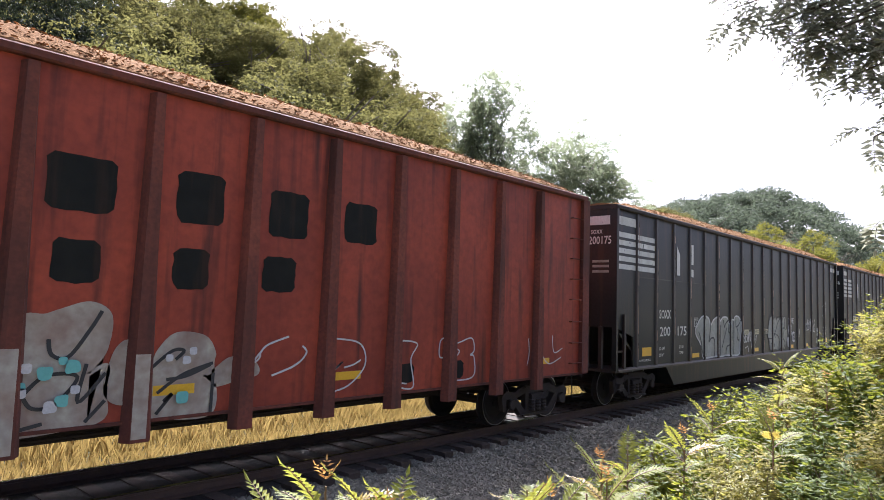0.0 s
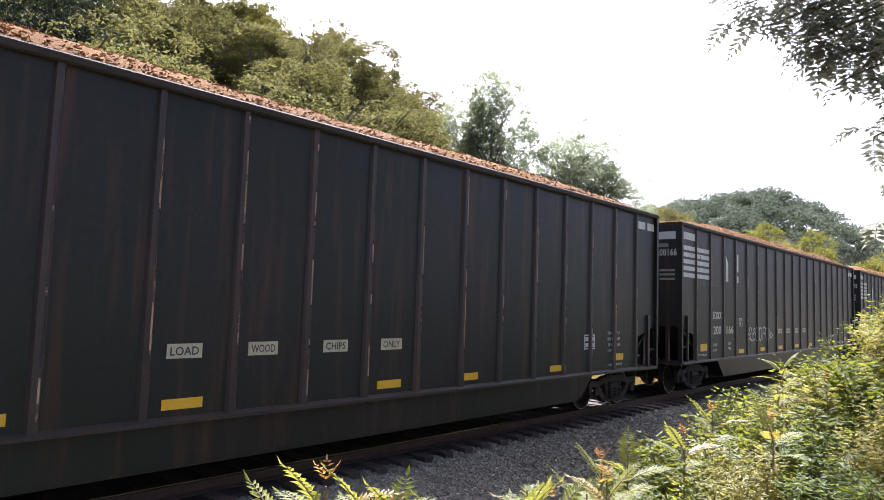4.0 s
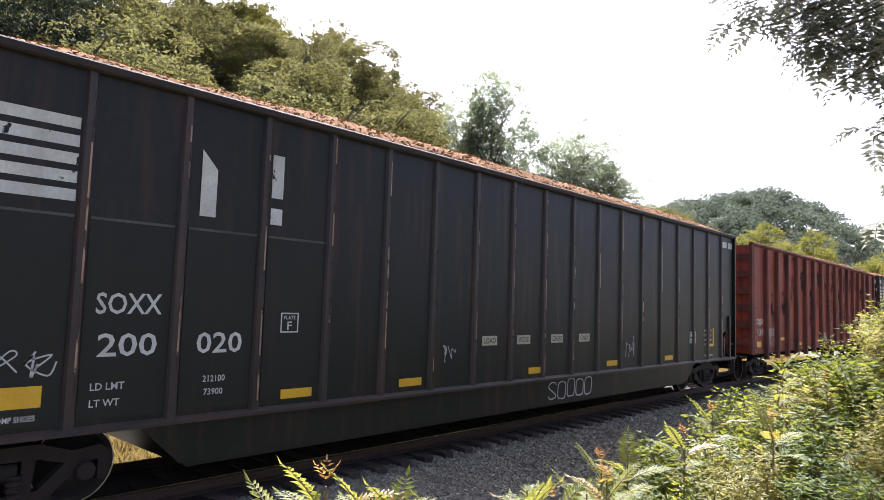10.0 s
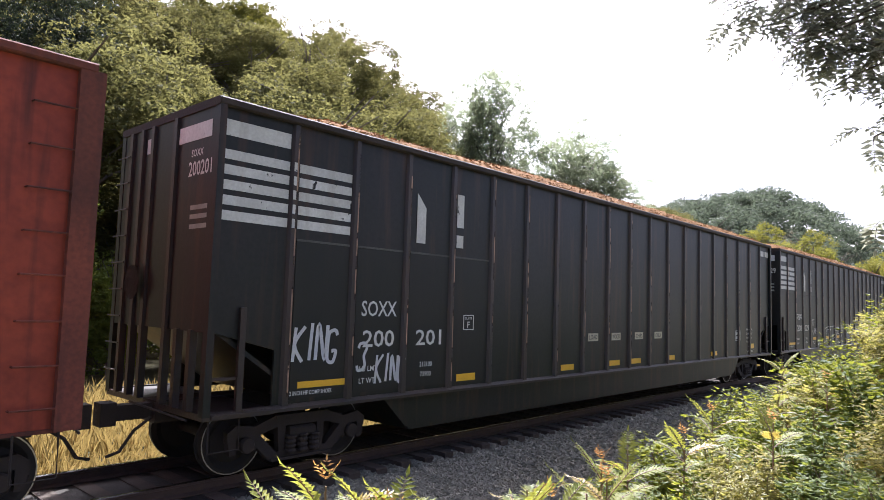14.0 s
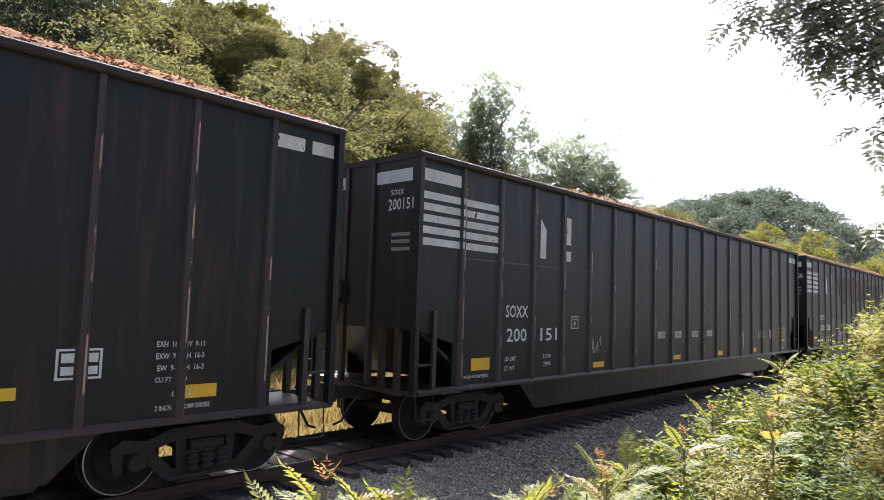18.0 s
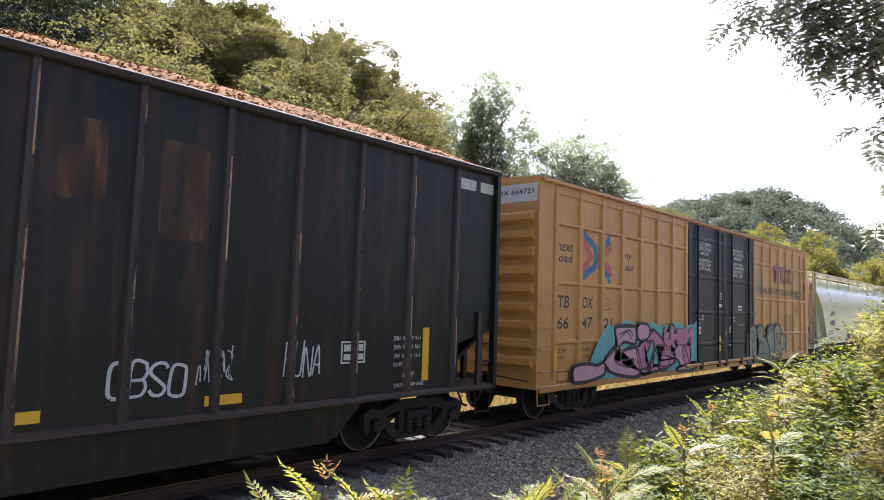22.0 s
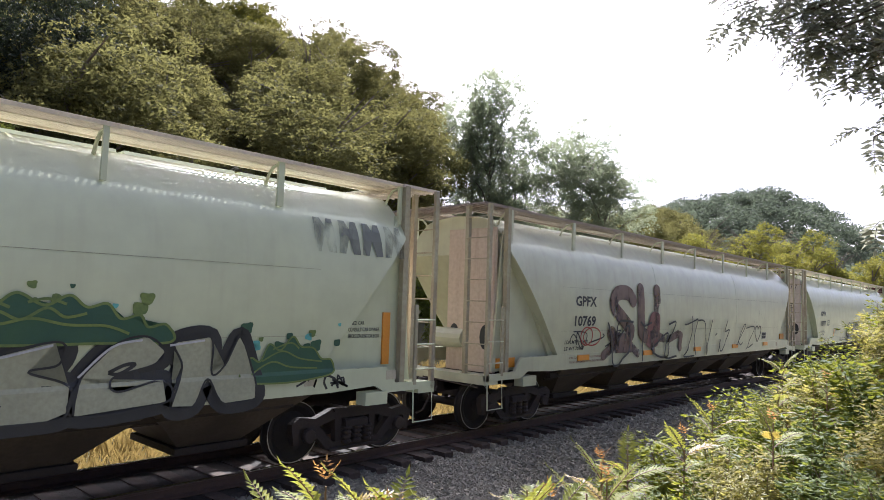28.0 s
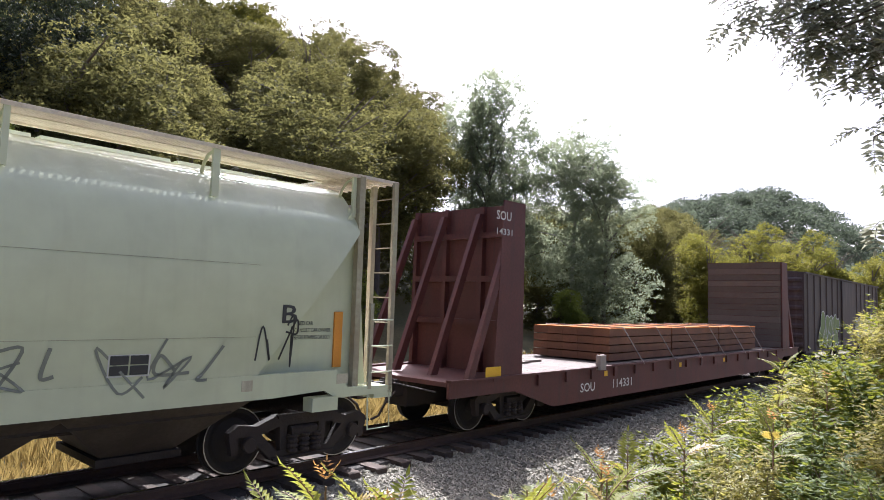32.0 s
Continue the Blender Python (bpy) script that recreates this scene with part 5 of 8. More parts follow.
def chip_load(L, seed, humps):
    """A heap of wood chips that follows the given crest heights (x, height over the rim)."""
    r = np.random.RandomState(seed)
    nx, ny = 132, 21
    xs, ys = np.concatenate([[0.115], np.linspace(0.12, L - 0.12, nx - 2), [L - 0.115]]), np.concatenate([[-1.375], np.linspace(-1.37, 1.37, ny - 2), [1.375]])
    mb = Mesh()
    hm = np.zeros((nx, ny))
    for i, x in enumerate(xs):
        h = 1.5 * line(x, humps) + 0.26 * smooth(0.2, 2.5, x) * smooth(0.2, 2.0, L - x)
        for j, yv in enumerate(ys):
            e = 1 - math.exp(-(1.37 - abs(yv)) * 0.8 / max(h, 0.05))
            hm[i, j] = 4.90 + min(0.105, 0.6 * h) + h * e + (0.08 * noise.noise((x * 1.6, yv * 1.6, seed)) + 0.03 * noise.noise((x * 6, yv * 6, seed))) * e
            if j in (0, ny - 1) or i in (0, nx - 1):
                hm[i, j] = 4.80
            mb.v.append((x, yv, hm[i, j]))
    mb.f = [(i * ny + j, (i + 1) * ny + j, (i + 1) * ny + j + 1, i * ny + j + 1) for i in range(nx - 1) for j in range(ny - 1)]
    load = thing("wood_chip_load", "heap of reddish-brown wood chips filling the gondola", "wood chips", "wood-chip loads of the train")
    part("chip_mass", mb.mesh("chip_mass", SX, fix=False, smooth=True), M["chips"], load)
    n = 7000
    px, py = r.uniform(0.2, L - 0.2, n), -1.34 + 2.3 * r.rand(n) ** 1.7
    gi = np.clip(1 + np.round((px - 0.12) / (L - 0.24) * (nx - 3)).astype(int), 1, nx - 2)
    fj = np.clip(1 + (py + 1.37) / 2.74 * (ny - 3), 1, ny - 2.001)
    gj = fj.astype(int)
    pz = hm[gi, gj] * (1 - fj + gj) + hm[gi, gj + 1] * (fj - gj) + r.uniform(-0.005, 0.025, n)
    u = r.normal(size=(n, 3)) * (1, 1, 0.25); u /= np.linalg.norm(u, axis=1)[:, None]
    w = np.cross(u, r.normal(size=(n, 3)) * 0.4 + (0, 0, 1)); w /= np.linalg.norm(w, axis=1)[:, None]
    s = r.uniform(0.012, 0.034, n)[:, None]
    p = np.stack([px * SX, py, pz], 1)
    v = np.stack([p - u * s - w * s * 0.4, p + u * s - w * s * 0.4, p + u * s + w * s * 0.4, p - u * s + w * s * 0.4], 1).reshape(-1, 3)
    me = bpy.data.meshes.new("chip_scatter")
    me.from_pydata(v.tolist(), [], np.arange(4 * n).reshape(n, 4).tolist())
    part("chip_scatter", me, M["chip"], load, kind="stuff")
    return load


def boxcar():
    L = 19.35
    car = thing("boxcar", "tall yellow boxcar with black double doors and a pink graffiti piece", "railcar", "boxcars of the train")
    ym = M["yellow_car"]
    part("side_sheet", Mesh().box(0.1, 7.2, -1.42, -1.38, 0.74, 5.06), ym, car, "yellow steel side", SX)
    part("side_sheet", Mesh().box(12.6, L - 0.1, -1.42, -1.38, 0.74, 5.06), ym, car, "yellow steel side", SX)
    part("side_sheet", Mesh().box(0.1, L - 0.1, 1.38, 1.42, 0.74, 5.06), ym, car, "yellow steel side", SX)
    part("roof", Mesh().prism_x([(-1.5, 5.06), (-1.5, 5.13), (0, 5.22), (1.5, 5.13), (1.5, 5.06)], 0, L), ym, car, "shallow pitched yellow roof", SX)
    part("roof_edge", Mesh().box(0.02, L - 0.02, -1.53, -1.50, 5.05, 5.12), ym, car, "yellow roof edge", SX)
    part("letter_board", Mesh().box(0.05, L - 0.05, -1.452, -1.42, 4.86, 5.06), ym, car, "", SX)
    part("roof_drip", Mesh().box(7.0, L - 0.02, -1.535, -1.53, 5.09, 5.115), M["logo_maroon"], car, "thin red-brown roof line", SX)
    part("floor", Mesh().box(0.1, L - 0.1, -1.36, 1.36, 0.9, 1.0), M["truck"], car, "", SX)
    part("centre_sill", Mesh().box(0.1, L - 0.1, -0.25, 0.25, 0.55, 0.9), M["truck"], car, "", SX)
    for x in (0.62, 1.56, 2.5, 3.44, 4.38, 5.3, 6.2, 7.08, 12.72, 13.62, 14.55, 15.45, 16.35, 17.3, 18.3, 18.95):
        part("side_post", rib(x, 0.20, 0.20, 0.9, 5.04, -1.42, -1.475), ym, car, "", SX)
    for a, b in ((0.62, 7.1), (12.7, 18.95)):
        for z in (4.22, 2.95, 1.68):
            part("belt_rail", Mesh().prism_x([(-1.42, z - 0.05), (-1.47, z - 0.02), (-1.47, z + 0.03), (-1.42, z + 0.06)], a, b), ym, car, "", SX)
    part("side_sill", Mesh().bevel_box(0.1, L - 0.1, -1.47, -1.38, 0.66, 0.80, 0.015), ym, car, "", SX)
    part("corner_panel", Mesh().box(0.0, 0.5, -1.45, -1.42, 0.74, 5.06), ym, car, "", SX)
    part("corner_panel", Mesh().box(L - 0.45, L, -1.45, -1.42, 0.74, 5.06), ym, car, "", SX)
    for x, s in ((0.0, -1), (L, 1)):
        part("end_sheet", Mesh().box(min(x, x - s * 0.1), max(x, x - s * 0.1), -1.42, 1.42, 0.74, 5.06), ym, car, "yellow corrugated end", SX)
        for k in range(9):
            z = 1.15 + k * 0.375
            part("end_rib", Mesh().prism([(x, z), (x + s * 0.11, z + 0.08), (x + s * 0.11, z + 0.2), (x, z + 0.27)], -1.36, 1.36), ym, car, "", SX)
    part("end_band", Mesh().box(-0.006, 0.0, -1.4, 1.4, 4.62, 5.0), M["white"], car, "white band across the end", SX)
    part("lettering", words_end("TBOX 664721", -0.1, -1.3, 4.78, 4.9, -0.008), M["blackletter"], car, "", SX)
    part("lettering", words_end("EXCESS HEIGHT CAR", 1.2, 0.2, 4.72, 4.82, -0.008), M["blackletter"], car, "", SX)
    for a, b in ((7.22, 9.86), (9.9, 12.58)):
        door = part("door", Mesh().box(a, b, -1.455, -1.39, 0.92, 5.02), M["door"], car, "black steel plug door", SX)
        for z in (1.45, 2.4, 3.45, 4.6):
            part("door_rib", Mesh().prism_x([(-1.455, z - 0.06), (-1.472, z - 0.03), (-1.472, z + 0.03), (-1.455, z + 0.06)], a + 0.06, b - 0.06), M["door"], door, "", SX)
        for x in (a + 0.55, b - 0.55):
            part("lock_bar", Mesh().tube([(x, -1.50, 0.95), (x, -1.50, 5.0)], 0.028, 6), M["door"], door, "", SX)
        part("door_frame", frame_of(a, b, 0.93, 5.01, 0.09, -1.47), M["door"], door, "", SX)
    part("door_track", Mesh().bevel_box(7.0, 12.9, -1.52, -1.40, 0.82, 0.91, 0.02), ym, car, "", SX)
    for x in (8.0, 9.3, 9.9, 11.2, 12.4):
        part("track_bracket", Mesh().box(x, x + 0.14, -1.53, -1.40, 0.72, 0.93), M["door"], car, "", SX)
    y = -1.4585
    for s, box in (("CLOSE THIS DOOR", (7.95, 8.87, 4.41, 4.52)), ("BEFORE CLOSING", (7.98, 8.84, 4.27, 4.38)), ("MAIN DOOR", (8.1, 8.7, 4.13, 4.24)), ("CIERRE ESTA PUERTA", (7.85, 8.86, 3.93, 4.03)),
                   ("ANTES DE CERRAR", (7.9, 8.82, 3.8, 3.9)), ("LA PUERTA PRINCIPAL", (7.82, 8.86, 3.67, 3.77)), ("CLOSE AND LOCK", (10.67, 11.56, 4.43, 4.53)), ("BOTH DOORS BEFORE", (10.60, 11.64, 4.3, 4.4)),
                   ("MOVING CAR", (10.77, 11.46, 4.17, 4.27)), ("CIERRE Y PONGA", (10.70, 11.54, 3.99, 4.08)), ("EL SEGURO EN AMBAS", (10.58, 11.64, 3.86, 3.96)), ("PUERTAS ANTES DE", (10.62, 11.60, 3.73, 3.83)),
                   ("MOVER EL CARRO", (10.67, 11.56, 3.6, 3.7)), ("SECURITY", (9.55, 9.8, 2.98, 3.04)), ("DEVICE", (9.58, 9.76, 2.9, 2.95)), ("DO NOT LUB DOORS", (7.26, 7.85, 2.03, 2.085)), ("DO NOT LUB DOORS", (11.2, 11.75, 1.98, 2.03)), ("OPEN", (7.82, 8.0, 2.27, 2.33)), ("ABRIR", (7.86, 8.06, 2.17, 2.23)), ("CLOSE", (8.12, 8.32, 2.27, 2.33)), ("CERRAR", (8.1, 8.34, 2.17, 2.23)), ("ASD", (7.98, 8.1, 2.03, 2.09)), ("OPEN", (10.42, 10.58, 2.22, 2.28)), ("ABRIR", (10.46, 10.64, 2.12, 2.18)), ("CLOSE", (10.7, 10.88, 2.22, 2.28)), ("CERRAR", (10.68, 10.9, 2.12, 2.18)), ("ASD", (10.54, 10.64, 1.98, 2.04)), ("SEAL", (7.78, 7.92, 1.57, 1.62)), ("ONLY", (9.56, 9.72, 2.81, 2.87))):
        part("lettering", words(s, *box, y), M["white"], car, "white stencilled words", SX)
    for a, b, c, d, m in ((9.45, 9.72, 2.58, 2.68, "white"), (9.5, 9.62, 1.2, 1.68, "yellow"), (7.55, 7.7, 1.72, 1.85, "placard_red"), (7.88, 8.1, 1.77, 1.98, "white"), (9.96, 10.11, 1.7, 1.82, "placard_red"), (10.34, 10.55, 1.76, 1.98, "white"), (7.99, 8.09, 1.82, 1.92, "placard_red"), (10.45, 10.54, 1.81, 1.91, "placard_red"),
                          (10.3, 10.5, 1.35, 1.47, "white"), (11.1, 11.45, 2.6, 2.66, "white"), (11.1, 11.45, 2.5, 2.55, "white")):
        part("placard", Mesh().box(a, b, -1.4605 if b - a > 0.12 else -1.463, -1.455, c, d), M[m], car, "small door placard", SX)
    # emblem of crossed bent arrows
    y = -1.4225
    def ribbon(pts, m, lift, heads=()):
        mb = Mesh()
        thick(mb, pts, 0.17, -1.4225 - lift)
        for (px, pz), (qx, qz) in heads:
            mb.poly([(px, -1.4235 - lift, pz + 0.16 * qz), (px + 0.14 * qx, -1.4235 - lift, pz + 0.17 * qz), (px + 0.03 * qx, -1.4235 - lift, pz - 0.03 * qz)])
        part("emblem", mb, M[m], car, "faded crossed-arrow emblem", SX)

    bow = [(2.26 + 0.16 * math.cos(q) - 0.16, 3.61 + 0.27 * math.sin(q)) for q in np.linspace(1.25, -1.25, 9)]
    ribbon([(1.76, 4.06)] + bow + [(1.76, 3.16)], "logo_blue", 0.0, (((1.80, 4.0), (-1, 1)), ((1.80, 3.22), (-1, -1))))
    ribbon([(1.74, 3.90), (2.04, 3.61), (1.74, 3.32)], "logo_red", 0.004, (((1.76, 3.86), (-1, 1)), ((1.76, 3.36), (-1, -1))))
    for sz, m in ((1, "logo_blue"), (-1, "logo_blue")):
        ribbon([(2.44, 3.61 + sz * 0.2), (2.80, 3.61 + sz * 0.42)], m, 0.0, (((2.78, 3.61 + sz * 0.41), (1, sz)),))
        ribbon([(2.40, 3.61 + sz * 0.02), (2.86, 3.61 + sz * 0.25)], "logo_red", 0.004 + 0.002 * (sz < 0), (((2.84, 3.61 + sz * 0.24), (1, sz)),))
    for s, box in (("next", (0.70, 1.28, 3.64, 3.83)), ("load", (0.68, 1.26, 3.40, 3.60)), ("any", (3.40, 3.90, 3.62, 3.80)), ("road", (3.38, 4.0, 3.38, 3.56))):
        part("lettering", words(s, *box, y, 0.15), M["blackletter"], car, "dark slanted words", SX)
    for s, box in (("TB", (0.72, 1.18, 2.42, 2.68)), ("OX", (1.68, 2.12, 2.42, 2.68)), ("66", (0.72, 1.16, 1.96, 2.22)), ("47", (1.68, 2.1, 1.96, 2.22)), ("21", (2.62, 2.98, 1.96, 2.2)),
                   ("203000", (1.7, 2.0, 1.46, 1.54)), ("81000", (1.72, 1.98, 1.3, 1.38)), ("LD LMT", (0.74, 1.1, 1.46, 1.54)), ("LT WT", (0.74, 1.02, 1.3, 1.38))):
        part("lettering", words(s, *box, y, 0.12), M["blackletter"], car, "black slanted stencil", SX)
    part("stencil_frame", frame_of(2.62, 2.9, 2.4, 2.66, 0.014, y), M["blackletter"], car, "", SX)
    part("lettering", words("F", 2.73, 2.79, 2.47, 2.56, y), M["blackletter"], car, "", SX)
    part("lettering", words("RAILCAR POOLING EXPERTS", 13.3, 18.3, 3.14, 3.38, -1.478), M["blackletter"], car, "dark slogan lettering", SX)
    for i, pts in enumerate(([(14.7, 4.07), (16.1, 4.07), (16.1, 4.26), (14.7, 4.26)], [(15.0, 3.6), (15.25, 3.6), (15.25, 4.07), (15.0, 4.07)], [(15.6, 3.6), (15.85, 3.6), (15.85, 4.07), (15.6, 4.07)],
                             [(16.1, 3.6), (16.28, 3.6), (16.6, 3.93), (16.3, 4.24), (16.12, 4.24), (16.42, 3.93)], [(16.72, 3.6), (16.98, 3.6), (16.74, 3.9), (16.62, 3.78)], [(16.72, 4.24), (16.98, 4.24), (16.74, 3.94), (16.62, 4.08)])):
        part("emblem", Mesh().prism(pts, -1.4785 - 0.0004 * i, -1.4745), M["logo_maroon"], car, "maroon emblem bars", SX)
    for a, b, c_, d in ((0.56, 0.66, 1.12, 1.6), (12.07, 12.18, 1.16, 1.6), (15.57, 15.69, 1.12, 1.56)):
        part("reflector", Mesh().box(a, b, -1.4925, -1.42, c_, d), M["yellow"], car, "yellow reflective tape", SX)
    part("notice", frame_of(0.76, 1.2, 0.84, 1.06, 0.02, -1.423), M["blackletter"], car, "", SX)
    part("notice", frame_of(17.85, 18.3, 0.86, 1.06, 0.02, -1.423), M["blackletter"], car, "", SX)
    for z in (1.1, 1.55, 2.0, 2.45):
        rungs(car, 0.06, 0.44, (z,), -1.47, ym)
        rungs(car, L - 0.42, L - 0.05, (z,), -1.47, ym)
    for a in (0.05, L - 0.45):
        part("sill_step", Mesh().tube([(a, -1.44, 0.72), (a, -1.46, 0.42), (a + 0.4, -1.46, 0.42), (a + 0.4, -1.44, 0.72)], 0.016, 5), ym, car, "", SX)
    cloud = Mesh()
    r = random.Random(5)
    top = [(1.95 + 5.85 * k / 30, 2.06 + 0.07 * math.sin(k * 0.9) + r.uniform(-0.05, 0.05) - 0.22 * max(0, 4 - k)) for k in range(31)]
    cloud.poly([(a, -1.4775, b) for a, b in top] + [(7.8, -1.4775, 0.80), (1.6, -1.4775, 0.80)])
    part("graffiti_cloud", cloud, M["spray_teal"], car, "teal sprayed cloud behind the graffiti", SX)
    mural(car, "2033 2962 2892 4392 4363 3366 2735 3818 4232 3233 3448 4452 4806 4100 2513,4450 5066 5560 5130 5606 4804 4622,4486 4698 5099 5494 5576 5068 4670,5370 5886 6960 7066 7362 7330 7210 6408 6640 6850 6156 5622 5112 5712 5960 5366,6880 7284 7394 7794 7762 7950 7536 8560 9218 8510 8026 7034 6850,8652 9352 9414 8814,0004 0026 0830 1526 2030 2012 1003,4811 6214 6206 4804,8206 9912 9900 8200,6424 7826 7616 6612",
          "3070 3685 4070,3080 3888 4175,5836 6046 6330,5225 5618 5012,7044 7352,8830 8626", (1.3, 7.6, 0.78, 2.06), "spray_pale", "spray_black", -1.4795, 0.04, soft=False, back=(0.12, "spray_black"), line_w=0.03, label="pink graffiti letters", other="spray_pink")
    dots = random.Random(12)
    for k in range(26):
        cx, cz, q = dots.choice((2.9, 3.6, 4.35, 5.2, 5.9)) + dots.uniform(-0.3, 0.3), dots.uniform(0.95, 1.6), dots.uniform(0.02, 0.045)
        part("graffiti_dot", Mesh().poly([(p, -1.491, z) for p, z in blob(cx, cz, q, q, dots, 3, 0.05)]), M["spray_pink"], car, "", SX)
    throw_up(car, 35, "UHEM", 5.55, 7.4, 1.45, 1.98, "spray_pink", "logo_maroon", -1.497, 0.15, 0.02, "", 0, 0.12, "pink graffiti letters", False)
    mural(car, "0006 0070 0688 1696 2586 3062 3028 2405 1200,2404 3026 3058 2478 3092 3895 4487 4472 5450 6026 5804 4200,5470 5888 6895 7486 7760 7624 7004 6000 6130 5748,7572 7992 8898 9784 9958 9450 9932 9810 8702 7603 7724",
          "0672 1080 1874 1652 0866,1238 1422 2012,3250 4252,3222 5420,4252 4420 4004,4068 5260 5468,5876 6082,6074 6886 7472,6430 6218 6605,8454 8268 9074 9654 8844 8456 8862 9058,8528 9412", (11.9, 15.62, 0.72, 2.03), "spray_olive", "spray_black", -1.4785, 0.07, back=(0.15, "spray_black"), line_w=0.04, label="grey-green graffiti letters")
    mural(car, "0040 0880 5099 9580 9940 7510 4000 1010", "3570 3530 2528,6068 5040 6530 7540 5542", (15.56, 16.12, 1.06, 1.66), "spray_olive", "spray_black", -1.4785, 0.06, line_w=0.03)
    part("number_patch", Mesh().box(14.68, 15.25, -1.4935, -1.49, 0.82, 0.97), M["yellow_car"], car, "orange repainted patch", SX)
    part("lettering", words("XGH 618", 14.74, 15.2, 0.85, 0.94, -1.4955), M["blackletter"], car, "black stencilled code", SX)
    for k in range(9):
        for a, w in ((15.55, 0.3), (16.15, 0.5), (16.85, 0.25)):
            part("stencil_bar", paint(a, a + w - 0.05 * (k % 3), 2.32 - 0.09 * k, 2.36 - 0.09 * k, -1.4215, 0.002), M["blackletter"], car, "unreadable line of small writing", SX)
    for sd, a, b, c_, d, m in ((53, 17.35, 18.0, 2.4, 2.85, "spray_red"), (54, 17.6, 18.2, 2.95, 3.3, "spray_teal")):
        part("graffiti_line", scrawl(sd, a, b, c_, d, 4, 0.03, -1.4225), M[m], car, "scrawled tag", SX, "stuff")
    part("graffiti_line", scrawl(51, 18.35, 18.9, 2.6, 3.8, 3, 0.03, -1.4515), M["spray_black"], car, "scrawled tag", SX)
    part("graffiti_line", scrawl(52, 12.9, 13.5, 3.0, 4.0, 3, 0.025, -1.424), M["spray_teal"], car, "scrawled tag", SX)
    running_gear(car, L, 1.7)
    couplers(car, L)
    return car, L


HSEC = [(1.452, 1.40), (1.478, 1.75), (1.515, 2.2), (1.52, 2.65), (1.50, 3.05), (1.46, 3.35), (1.42, 3.5), (1.36, 3.62), (1.27, 3.73), (1.19, 3.82), (1.10, 3.93), (0.98, 4.05), (0.82, 4.16), (0.6, 4.22), (0.0, 4.27)]


